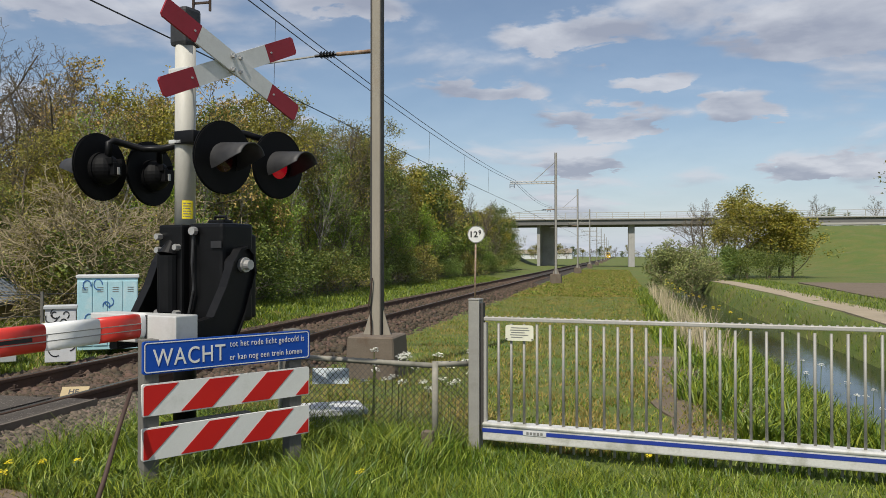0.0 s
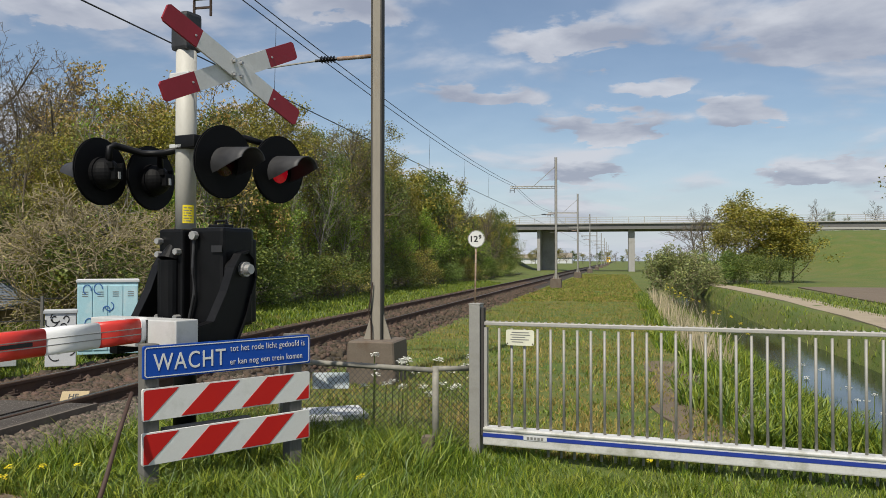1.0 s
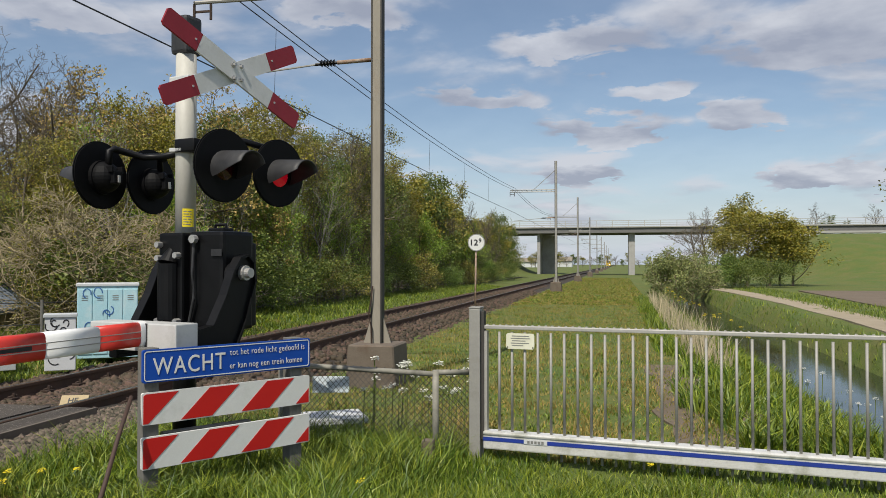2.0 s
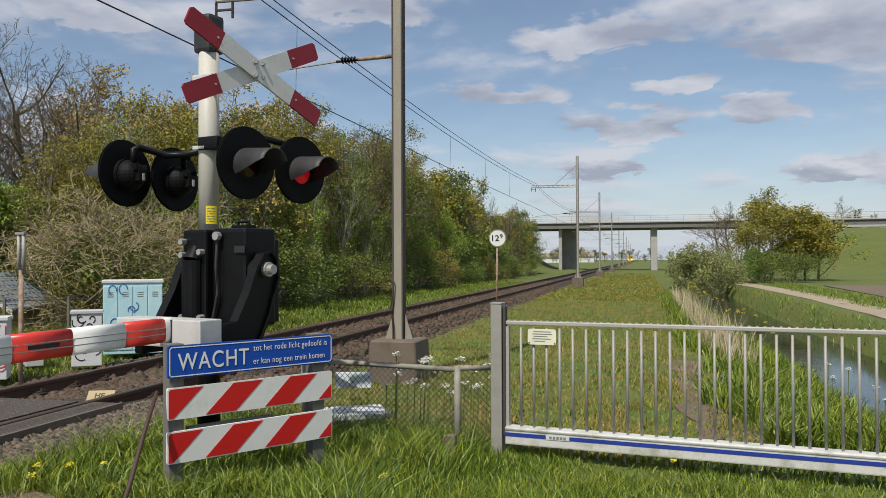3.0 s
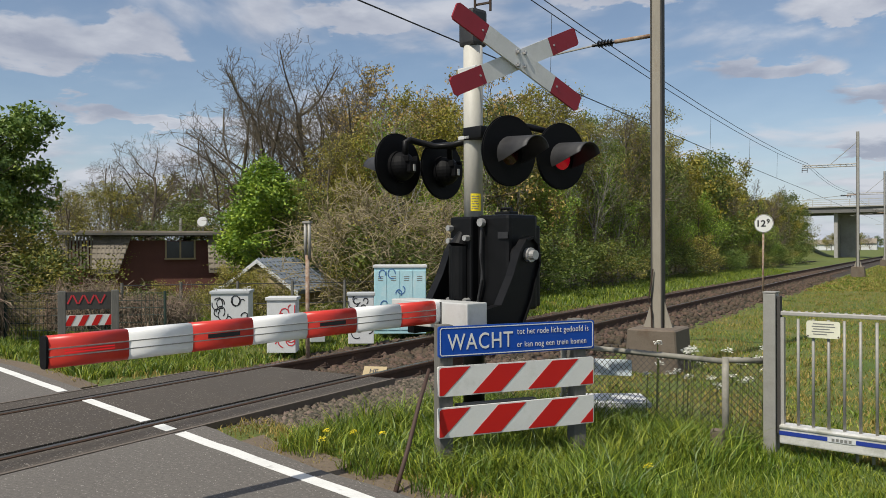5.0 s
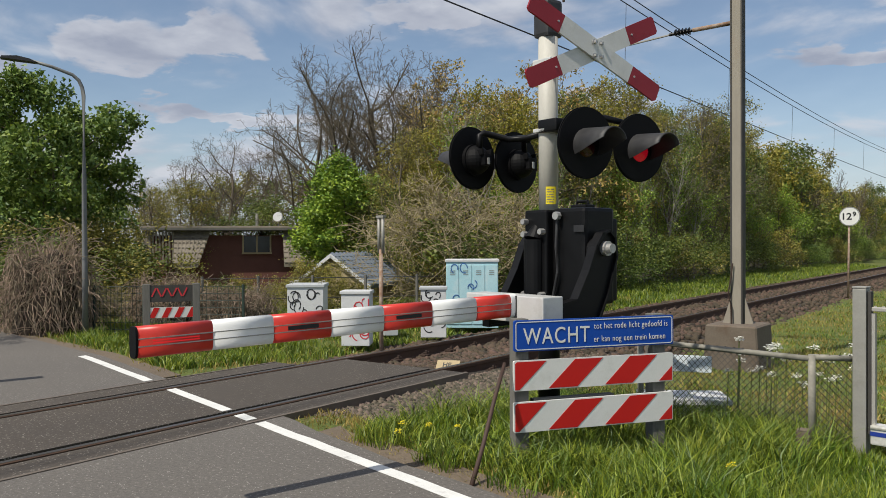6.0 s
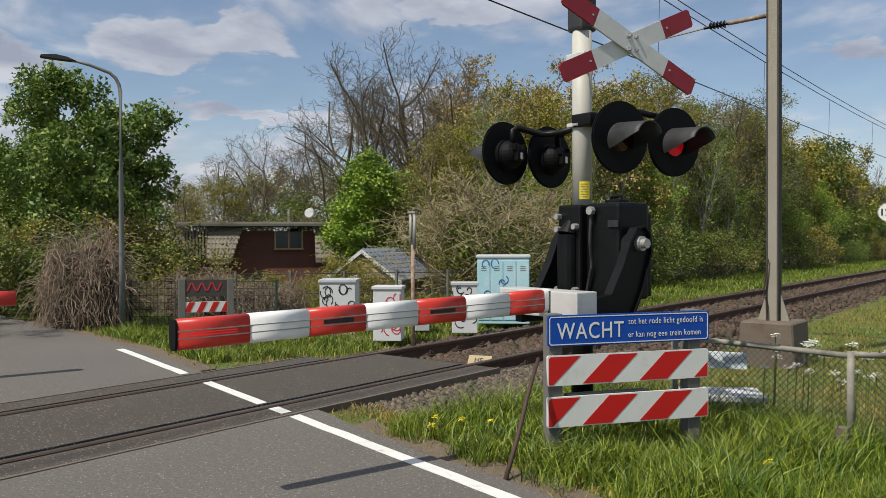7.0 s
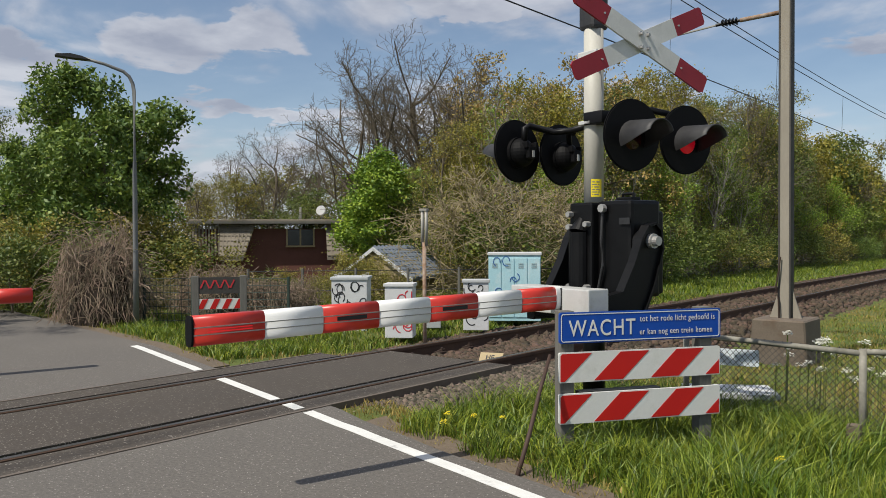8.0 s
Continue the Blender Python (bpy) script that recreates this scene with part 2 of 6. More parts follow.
M["black_rough"] = material("black_plastic", (0.003, 0.003, 0.0035), 0.6, second=(0.006, 0.006, 0.007), scale=9, bump=0.05, spec=0.15)
M["silver"] = material("silver_paint", (0.62, 0.62, 0.6), 0.4, metal=0.2, second=(0.52, 0.52, 0.5), scale=5, fine_amount=0.12, bump=0.03, stain=(0.35, 0.34, 0.3), stain_scale=4, stain_amount=0.4)
M["bolt"] = material("bolt_steel", (0.5, 0.49, 0.47), 0.45, metal=0.6)
M["red_lens"] = material("red_lens_lit", (0.3, 0.006, 0.01), 0.25, emit=(0.8, 0.008, 0.03), strength=0.22, bump=0)
M["dark_lens"] = material("red_lens_dark", (0.035, 0.003, 0.004), 0.15, bump=0)
M["red_lamp"] = material("arm_lamp_lit", (0.5, 0.01, 0.01), 0.2, emit=(1.0, 0.03, 0.05), strength=0.4, bump=0)
M["yellow"] = material("yellow_sticker", (0.82, 0.66, 0.02), 0.5, fine_amount=0.1, bump=0.02)
M["ink"] = material("black_ink", (0.012, 0.012, 0.013), 0.5, bump=0)
M["ink_grey"] = material("grey_ink", (0.2, 0.2, 0.19), 0.5, bump=0)
M["red_ink"] = material("red_spray", (0.55, 0.03, 0.04), 0.5, bump=0)
M["blue_ink"] = material("blue_spray", (0.03, 0.12, 0.35), 0.5, bump=0)
M["concrete"] = material("concrete", (0.15, 0.12, 0.092), 0.9, second=(0.1, 0.076, 0.056), scale=4, fine=45, fine_amount=0.4, bump=0.35, bump_size=0.006, stain=(0.1, 0.065, 0.042), stain_scale=3.5, stain_amount=0.7)
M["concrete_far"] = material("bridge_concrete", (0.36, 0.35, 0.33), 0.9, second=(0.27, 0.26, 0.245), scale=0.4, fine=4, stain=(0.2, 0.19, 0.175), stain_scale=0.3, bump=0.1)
# bridge concrete darkened: the shadow under the overpass is put into this colour
M["bridge_shade"] = material("bridge_shaded_concrete", (0.16, 0.155, 0.15), 0.9, scale=0.3, fine=3, bump=0.1)
M["pole_beige"] = material("mast_coating", (0.29, 0.26, 0.21), 0.65, second=(0.2, 0.175, 0.135), scale=3, fine=40, stain=(0.2, 0.12, 0.065), stain_scale=2.2, stain_edge=(0.55, 0.72), stain_amount=0.6, stretch=(1, 1, 0.25))
M["pole_dark"] = material("mast_flange", (0.06, 0.055, 0.05), 0.7, metal=0.2)
M["rust"] = material("rusty_tube", (0.23, 0.13, 0.075), 0.85, second=(0.42, 0.36, 0.3), scale=14, amount=0.8, fine=60)
M["wire"] = material("contact_wire", (0.05, 0.052, 0.058), 0.6, metal=0.5, bump=0)
M["box_grey"] = material("cabinet_grey", (0.47, 0.49, 0.5), 0.6, second=(0.38, 0.4, 0.41), scale=4, fine=60, stain=(0.25, 0.26, 0.24), stain_scale=3, stain_amount=0.5)
M["box_pale"] = material("cabinet_pale", (0.6, 0.61, 0.61), 0.55, second=(0.5, 0.51, 0.52), scale=4, fine=60, stain=(0.36, 0.36, 0.34), stain_scale=3, stain_amount=0.4)
M["box_cyan"] = material("cabinet_cyan", (0.36, 0.6, 0.66), 0.5, second=(0.5, 0.66, 0.69), scale=3, fine=50, stain=(0.62, 0.68, 0.68), stain_scale=2.5, stain_amount=0.6)
M["wood_grey"] = material("weathered_timber", (0.13, 0.125, 0.11), 0.9, second=(0.2, 0.19, 0.17), scale=4, fine=60, fine_amount=0.5, bump=0.3, stretch=(1, 1, 0.12))
M["fence_tube"] = material("old_fence_tube", (0.3, 0.285, 0.24), 0.75, metal=0.2, second=(0.1, 0.095, 0.075), scale=8, fine=50, stain=(0.07, 0.075, 0.045), stain_scale=5, stain_amount=0.6)
M["lamp_grey"] = material("lamp_pole_grey", (0.2, 0.205, 0.205), 0.6, metal=0.3, second=(0.15, 0.155, 0.155), scale=3, fine=40)
M["stick"] = material("brown_stick", (0.045, 0.025, 0.018), 0.7, second=(0.08, 0.04, 0.026), scale=12)
M["bark"] = material("bark", (0.145, 0.118, 0.082), 0.95, second=(0.085, 0.068, 0.046), scale=3, fine=25, fine_amount=0.6, bump=0.5, bump_size=0.02, stain=(0.12, 0.12, 0.06), stain_scale=0.8, stain_amount=0.5)
M["bark_pale"] = material("pale_twigs", (0.34, 0.28, 0.17), 0.9, second=(0.25, 0.205, 0.13), scale=3, fine=20)
M["bark_grey"] = material("grey_brown_stems", (0.26, 0.2, 0.14), 0.95, second=(0.17, 0.125, 0.085), scale=3, fine=20, per_island=0.4)
M["bramble_core"] = material("dark_bramble_fill", (0.07, 0.05, 0.034), 1.0, second=(0.04, 0.03, 0.02), scale=6, fine=40, bump=1.0, bump_size=0.05)
M["bark_birch"] = material("birch_bark", (0.27, 0.25, 0.21), 0.85, second=(0.2, 0.18, 0.15), scale=3, fine=12, fine_amount=0.5)


def leaf(name, base, second, trans=0.16):
    return material(name, base, 0.55, second=second, scale=0.7, amount=0.9, fine=9, fine_amount=0.2, bump=0, per_island=0.45, trans=trans)


M["leaf_fresh"] = leaf("leaf_fresh", (0.22, 0.33, 0.03), (0.14, 0.24, 0.022))
M["leaf_dark"] = leaf("leaf_dark", (0.11, 0.18, 0.03), (0.18, 0.26, 0.04))
M["leaf_olive"] = leaf("leaf_olive", (0.28, 0.25, 0.04), (0.16, 0.165, 0.03))
M["leaf_ochre"] = leaf("leaf_ochre", (0.4, 0.29, 0.075), (0.27, 0.22, 0.055))
M["leaf_yellow"] = leaf("leaf_yellow", (0.3, 0.265, 0.028), (0.2, 0.2, 0.024))
M["leaf_mid"] = leaf("leaf_mid", (0.135, 0.175, 0.027), (0.085, 0.125, 0.02))
M["leaf_willow"] = leaf("leaf_willow", (0.24, 0.27, 0.09), (0.17, 0.21, 0.06))
M["grass"] = material("grass_blade", (0.12, 0.195, 0.012), 0.5, second=(0.18, 0.22, 0.022), scale=1.1, amount=0.8, fine=14, fine_amount=0.25, bump=0, per_island=0.6, trans=0.18)
M["grass_dry"] = material("dry_grass", (0.3, 0.235, 0.06), 0.7, second=(0.28, 0.245, 0.06), scale=1.1, fine=14, bump=0, per_island=0.35, trans=0.2)
M["reed"] = material("dry_reed", (0.5, 0.42, 0.27), 0.7, second=(0.38, 0.32, 0.19), scale=1.5, fine=14, bump=0, per_island=0.3, trans=0.15)
M["flower_white"] = material("white_umbel", (0.78, 0.78, 0.7), 0.7, bump=0, trans=0.2)
M["flower_yellow"] = material("yellow_petals", (0.8, 0.66, 0.02), 0.6, bump=0, trans=0.2)
M["water"] = material("ditch_water", (0.012, 0.016, 0.012), 0.05, second=(0.02, 0.025, 0.015), scale=0.5, fine=3, bump=0.06, bump_size=0.02, space="World")
M["roof_grey"] = material("grey_roofing", (0.2, 0.235, 0.28), 0.65, second=(0.15, 0.175, 0.21), scale=1, fine=12)
M["roof_brown"] = material("brown_tiles", (0.26, 0.225, 0.175), 0.85, second=(0.13, 0.11, 0.085), scale=1.5, fine=12)
M["timber_tan"] = material("tan_boards", (0.42, 0.33, 0.19), 0.8, second=(0.3, 0.24, 0.14), scale=2, fine=20)
M["brick_red"] = material("dark_red_boards", (0.15, 0.06, 0.045), 0.85, second=(0.1, 0.045, 0.035), scale=2, fine=20)
M["glass_dark"] = material("window_glass", (0.02, 0.025, 0.03), 0.06, bump=0)
M["train_yellow"] = material("train_yellow", (0.8, 0.5, 0.02), 0.4, bump=0)
M["train_lamp"] = material("headlamp", (1, 0.9, 0.7), 0.3, emit=(1, 0.85, 0.6), strength=6, bump=0)
M["hood_grey"] = material("grey_hood", (0.016, 0.016, 0.018), 0.55, second=(0.05, 0.05, 0.05), scale=7, fine=50)
M["car_paint"] = material("grey_car_paint", (0.08, 0.085, 0.09), 0.25, metal=0.5, bump=0)
M["fence_green"] = material("green_mesh_fence", (0.02, 0.04, 0.03), 0.6)
M["plaque"] = material("plaque_cream", (0.72, 0.71, 0.56), 0.45, fine_amount=0.08, bump=0.02)
M["pale_panel"] = material("pale_blue_panel", (0.66, 0.73, 0.77), 0.5, second=(0.7, 0.76, 0.8), scale=5, stain=(0.2, 0.42, 0.62), stain_scale=7, stain_edge=(0.64, 0.7), stain_amount=0.35)


# ---- builders ----
def part(name, bm, mat, parent, label="", smooth=False):
    """Links a bmesh (or a finished mesh) as one mesh object under a thing or part."""
    if isinstance(bm, bmesh.types.BMesh):
        me = bpy.data.meshes.new(name)
        if smooth:
            for f in bm.faces:
                f.smooth = len(f.verts) <= 4
        bm.to_mesh(me)
        bm.free()
    else:
        me = bm
    if mat and not me.materials:
        me.materials.append(M[mat])
    ob = new(name, me)
    if parent:
        ob.parent = parent
    if label:
        tagged(ob, label)
    return ob


def thing(name, m, label, category, group="", kind=""):
    ob = new(name)
    ob.empty_display_size = 0.2
    ob.matrix_world = m
    return tagged(ob, label, category, group, kind)


def single(name, bm, mat, label, category, kind="", m=None, smooth=False):
    ob = part(name, bm, mat, None, smooth=smooth)
    if m is not None:
        ob.matrix_world = m
    return tagged(ob, label, category, kind=kind)


def box(bm, c, s, m=None, bevel=0.0):
    """A box at centre c with size s, turned by m about its centre, edges bevelled."""
    r = bmesh.ops.create_cube(bm, size=1)
    mat = Matrix.Translation(c) @ (m or Matrix()) @ Matrix.Diagonal((*s, 1))
    bmesh.ops.transform(bm, matrix=mat, verts=r["verts"])
    if bevel:
        edges = list({e for v in r["verts"] for e in v.link_edges})
        bmesh.ops.bevel(bm, geom=edges, offset=bevel, segments=2, affect="EDGES", profile=0.6)
    return bm


def rod(bm, a, b, r0, r1=None, n=10, caps=True):
    """A round bar from a to b."""
    a, b = Vector(a), Vector(b)
    r1 = r0 if r1 is None else r1
    d = b - a
    q = d.to_track_quat("Z", "Y").to_matrix().to_4x4()
    bmesh.ops.create_cone(bm, cap_ends=caps, segments=n, radius1=r0, radius2=r1, depth=d.length, matrix=Matrix.Translation((a + b) / 2) @ q)
    return bm


def pipe(bm, pts, r, n=8):
    """A bent tube through pts, with one ring at every point."""
    pts = [Vector(p) for p in pts]
    rings = []
    for i, p in enumerate(pts):
        d = (pts[min(i + 1, len(pts) - 1)] - pts[max(i - 1, 0)]).normalized()
        q = d.to_track_quat("Z", "Y").to_matrix()
        rr = r[i] if isinstance(r, (list, tuple)) else r
        rings.append([bm.verts.new(p + q @ Vector((rr * math.cos(k * 2 * math.pi / n), rr * math.sin(k * 2 * math.pi / n), 0))) for k in range(n)])
    for a, b in zip(rings, rings[1:]):
        for k in range(n):
            bm.faces.new((a[k], a[(k + 1) % n], b[(k + 1) % n], b[k]))
    bm.faces.new(rings[0][::-1])
    bm.faces.new(rings[-1])
    return bm


def prism(bm, outline, axis, lo, hi):
    """An outline of 2D points pushed along an axis (0, 1, 2) from lo to hi."""
    def put(p, d):
        q = list(p)
        q.insert(axis, d)
        return bm.verts.new(q)
    a, b = [put(p, lo) for p in outline], [put(p, hi) for p in outline]
    bm.faces.new(a)
    bm.faces.new(b[::-1])
    n = len(a)
    for i in range(n):
        bm.faces.new((a[i], b[i], b[(i + 1) % n], a[(i + 1) % n]))
    bmesh.ops.recalc_face_normals(bm, faces=bm.faces)
    return bm


def raw(name, verts, faces):
    me = bpy.data.meshes.new(name)
    me.from_pydata(verts, [], faces)
    me.update()
    return me


def soup(name, tri_or_quad):
    """A mesh from an array of separate faces, shape (faces, corners, 3)."""
    a = np.asarray(tri_or_quad, dtype=np.float32)
    nf, k, _ = a.shape
    me = bpy.data.meshes.new(name)
    me.vertices.add(nf * k)
    me.vertices.foreach_set("co", a.reshape(-1))
    me.loops.add(nf * k)
    me.loops.foreach_set("vertex_index", np.arange(nf * k, dtype=np.int32))
    me.polygons.add(nf)
    me.polygons.foreach_set("loop_start", np.arange(0, nf * k, k, dtype=np.int32))
    me.polygons.foreach_set("loop_total", np.full(nf, k, dtype=np.int32))
    me.update(calc_edges=True)
    return me


def bm_new():
    return bmesh.new()


def bars(name, mat, parent, rows, m=None):
    """Flat ink: rows of (x, y, w, h) laid as thin slabs in the xz plane of the parent."""
    bm = bm_new()
    for x, z, w, h in rows:
        box(bm, (x, 0, z), (w, 0.002, h), m)
    return part(name, bm, mat, parent)


def text(name, body, size, mat, parent, m, bold=0.0, spacing=1.0):
    cu = bpy.data.curves.new(name, "FONT")
    cu.body, cu.size, cu.extrude, cu.offset = body, size, 0.001, bold
    cu.resolution_u, cu.space_character = 4, spacing
    tmp = bpy.data.objects.new(name, cu)
    scene.collection.objects.link(tmp)
    me = bpy.data.meshes.new_from_object(tmp.evaluated_get(bpy.context.evaluated_depsgraph_get()))
    bpy.data.objects.remove(tmp)
    bpy.data.curves.remove(cu)
    me.materials.clear()
    xs = [v.co.x for v in me.vertices]
    ob = part(name, me, mat, parent)
    ob.matrix_local = m
    return ob, (min(xs), max(xs))
# ---- ground, road, track ----
RAIL_X = (-5.6, -7.1)


def road_edge(x):
    """The y of the road's edge on the signal's side."""
    return float(np.interp(x, (-60, -30, -16.5, -9.9, -2.56, 12, 60), (4.5, 6.9, 6.75, 5.72, 3.80, -0.1, -13)))


def smooth(a, b, v):
    t = min(max((v - a) / (b - a), 0), 1)
    return t * t * (3 - 2 * t)


def ground_z(x, y):
    """The height of the land: verge, track bed, ditch, field and the road bank beyond."""
    e = y - road_edge(x)
    f = e if e > 0 else -5.6 - e
    z = -0.05 - 0.19 * smooth(0.1, 3.2, f) if f > 0 else -0.06
    if f > 0:
        z += 0.03 * (noise.noise((x * 0.5, y * 0.5, 0)) + 0.5 * noise.noise((x * 1.7, y * 1.7, 4))) * smooth(0, 1, f)
    # the ditch beside the strip
    if y > 4:
        k = smooth(7.0, 10.5, y) * (1 - smooth(60, 68, y))
        mid = 4.75 + 0.25 * math.sin(y * 0.13)
        near, far = smooth(0.6 + 0.4 * k, mid - 0.5, x), 1 - smooth(mid + 0.45, 6.0, x)
        z -= 1.12 * k * min(near, far)
    # sunken cess beside the ballast and the rise beyond the track
    if y > 8:
        z += 0.12 * smooth(8.5, 9.5, -x)
    # bank of the overpass road
    k = smooth(60, 112, y) * smooth(11, 26, x)
    z += 5.6 * k ** 1.6 * (1 - smooth(144, 170, y))
    k = smooth(100, 122, y) * (1 - smooth(140, 160, y)) * smooth(13, 24, -x) * (1 - smooth(60, 120, -x))
    z += 5.6 * k
    return z


def steps(lo, hi, fine_lo, fine_hi, fine, grow):
    """Coordinates, close together between fine_lo and fine_hi and ever wider outside."""
    v, out = fine_lo, [fine_lo]
    while v < fine_hi:
        v += fine
        out.append(v)
    s = fine
    while v < hi:
        s *= grow
        v += s
        out.append(v)
    v, s = fine_lo, fine
    while v > lo:
        s *= grow
        v -= s
        out.insert(0, v)
    return out


gx, gy = steps(-2500, 2500, -14, 9, 0.3, 1.12), steps(-2500, 2500, 2, 22, 0.3, 1.1)
verts = [(x, y, ground_z(x, y)) for y in gy for x in gx]
w = len(gx)
faces = [(j * w + i, j * w + i + 1, (j + 1) * w + i + 1, (j + 1) * w + i) for j in range(len(gy) - 1) for i in range(w - 1)]
ground = part("ground", raw("ground", verts, faces), "earth", None)
for p in ground.data.polygons:
    p.use_smooth = True
tagged(ground, "grassy flat land with a ditch and a road bank", "ground", kind="structure")


def strip(name, left, right, z, mat, label, category, thick=0.1):
    """A slab between two lines of the plan."""
    bm = bm_new()
    n = len(left)
    zs = z if isinstance(z, (list, tuple)) else [z] * n
    rows = [[bm.verts.new((*p, zs[i] + d)) for i, p in enumerate(s)] for s, d in ((left, 0), (right, 0), (right, -thick), (left, -thick))]
    for a, b in ((0, 1), (1, 2), (2, 3), (3, 0)):
        for i in range(n - 1):
            bm.faces.new((rows[a][i], rows[b][i], rows[b][i + 1], rows[a][i + 1]))
    bm.faces.new([r[0] for r in rows])
    bm.faces.new([r[-1] for r in rows][::-1])
    bmesh.ops.recalc_face_normals(bm, faces=bm.faces)
    return single(name, bm, mat, label, category, kind="structure")


# asphalt on both sides of the track, with a slightly ragged edge
def road_run(xs):
    return [(x, road_edge(x) + 0.03 * noise.noise((x * 1.3, 7, 0)) + 0.02 * noise.noise((x * 5, 2, 0))) for x in xs], [(x, road_edge(x) - 5.6) for x in xs]


xs = [-5.16 + 0.2 * i for i in range(40)] + [4, 6, 9, 12, 20, 40]
a, b = road_run(xs)
# the apron widens beside the track towards the deck
a = [(x, y + 0.06 * smooth(-4.2, -5.1, x)) for x, y in a]
strip("road", a, b, 0.0, "asphalt", "grey worn asphalt road up to the crossing", "road", 0.2)
xs = [-60, -45, -35, -28, -22] + [-18 + 0.3 * i for i in range(35)] + [-7.56]
a, b = road_run(xs)
strip("road", a, b, 0.0, "asphalt", "grey asphalt road beyond the level crossing", "road", 0.2)


def line_y(x):
    return road_edge(x) - 0.2


for x0, x1 in ((-10.0, -7.62), (-7.0, -5.72), (-5.5, -5.26), (-5.12, 4.0)):
    n = max(2, int((x1 - x0) / 0.25))
    xs = [x0 + (x1 - x0) * i / n for i in range(n + 1)]
    wob = [0.012 * noise.noise((x * 4, 0, 3)) for x in xs]
    strip("road_marking", [(x, line_y(x) + 0.05 + q) for x, q in zip(xs, wob)], [(x, line_y(x) - 0.055 + q * 0.6) for x, q in zip(xs, wob)], 0.004, "paint_line",
          "worn white painted edge line on asphalt", "road marking", 0.003)

# bare soil along the asphalt's edge
xs = [-4.6 + 0.2 * i for i in range(24)]
strip("soil_edge", [(x, road_edge(x) + 0.3 + 0.12 * noise.noise((x * 2.2, 9, 0))) for x in xs], [(x, road_edge(x) - 0.03) for x in xs], -0.025, "soil", "bare brown soil along the asphalt edge", "soil", 0.1)
xs = [-15 + 0.3 * i for i in range(25)]
strip("soil_edge", [(x, road_edge(x) + 0.28 + 0.12 * noise.noise((x * 2.2, 3, 0))) for x in xs], [(x, road_edge(x) - 0.03) for x in xs], -0.025, "soil", "bare brown soil along the far asphalt edge", "soil", 0.1)

# crossing deck: panels between and beside the rails
DECK_Y = (-6.0, 7.27)
strip("crossing_deck", [(-7.0, y) for y in DECK_Y], [(-5.7, y) for y in DECK_Y], 0.0, "deck", "dark rubber and concrete deck between the rails", "crossing deck", 0.16)
strip("crossing_deck", [(-5.51, y) for y in DECK_Y], [(-5.2, y) for y in DECK_Y], 0.0, "deck", "dark edge panel beside the rail", "crossing deck", 0.16)
strip("crossing_deck", [(-7.52, y) for y in (-6.0, 6.6)], [(-7.19, y) for y in (-6.0, 6.6)], 0.0, "deck", "dark edge panel beside the far rail", "crossing deck", 0.16)
strip("deck_edge", [(-5.2, y) for y in DECK_Y], [(-5.165, y) for y in DECK_Y], 0.006, "deck_edge", "rusty steel edge strip of the crossing deck", "trim", 0.16)
strip("deck_edge", [(-7.555, y) for y in (-6.0, 6.6)], [(-7.52, y) for y in (-6.0, 6.6)], 0.006, "deck_edge", "rusty steel edge strip of the crossing deck", "trim", 0.16)

# ballast bed
prof = [(-4.15, -0.34), (-4.75, -0.21), (-5.25, -0.175), (-7.45, -0.175), (-8.0, -0.21), (-8.5, -0.3)]
bm = bm_new()
ys = [-300, -60, -10] + [4.42 + 0.4 * i for i in range(60)] + [30, 34, 40, 60, 120, 300, 1500]
rows = []
for y in ys:
    near = 1.0 if y > 4.4 else 0.0
    rows.append([bm.verts.new((x, y, z + (0.09 * (1 - smooth(7.4, 9.5, y)) if near and x > -5.3 else 0) - (0.12 if not near else 0) + (0.02 * noise.noise((x * 3, y * 3, 0)) if near else 0))) for x, z in prof])
for r, s in zip(rows, rows[1:]):
    for i in range(len(prof) - 1):
        bm.faces.new((r[i], r[i + 1], s[i + 1], s[i]))
bmesh.ops.recalc_face_normals(bm, faces=bm.faces)
single("ballast_bed", bm, "ballast", "brown-grey ballast bed under the track", "ballast", kind="structure")

# loose stones over the bed, nearest stretch
rng = np.random.default_rng(4)
cube = np.array([(-1, -1, -1), (1, -1, -1), (1, 1, -1), (-1, 1, -1), (-1, -1, 1), (1, -1, 1), (1, 1, 1), (-1, 1, 1)], float)
quads = np.array([(0, 3, 2, 1), (4, 5, 6, 7), (0, 1, 5, 4), (1, 2, 6, 5), (2, 3, 7, 6), (3, 0, 4, 7)])
px, pz = [p[0] for p in prof][::-1], [p[1] for p in prof][::-1]


def stones(n, y0, y1, size, power=1.0, span=(4.15, 4.3)):
    out = []
    for _ in range(n):
        y = y0 + (y1 - y0) * rng.random() ** power
        x = -span[0] - span[1] * rng.random()
        if y < 4.62 + 0.15 * noise.noise((x * 3, 1, 1)) and x > -5.2:
            continue
        if y < 7.35 and x < -5.2 and x > -7.6:
            continue
        if min(abs(x + 5.6), abs(x + 7.1)) < 0.11:
            continue
        s = size * (0.6 + 0.8 * rng.random())
        v = cube * (0.75 + 0.5 * rng.random((8, 3))) * (s * (0.6 + 0.5 * rng.random(3)))
        q, _r = np.linalg.qr(rng.normal(size=(3, 3)))
        v = v @ q + (x, y, np.interp(x, px, pz) + s * 0.35 + (0.09 * (1 - smooth(7.4, 9.5, y)) if x > -5.25 else 0))
        out.append(v)
    return np.concatenate(out)


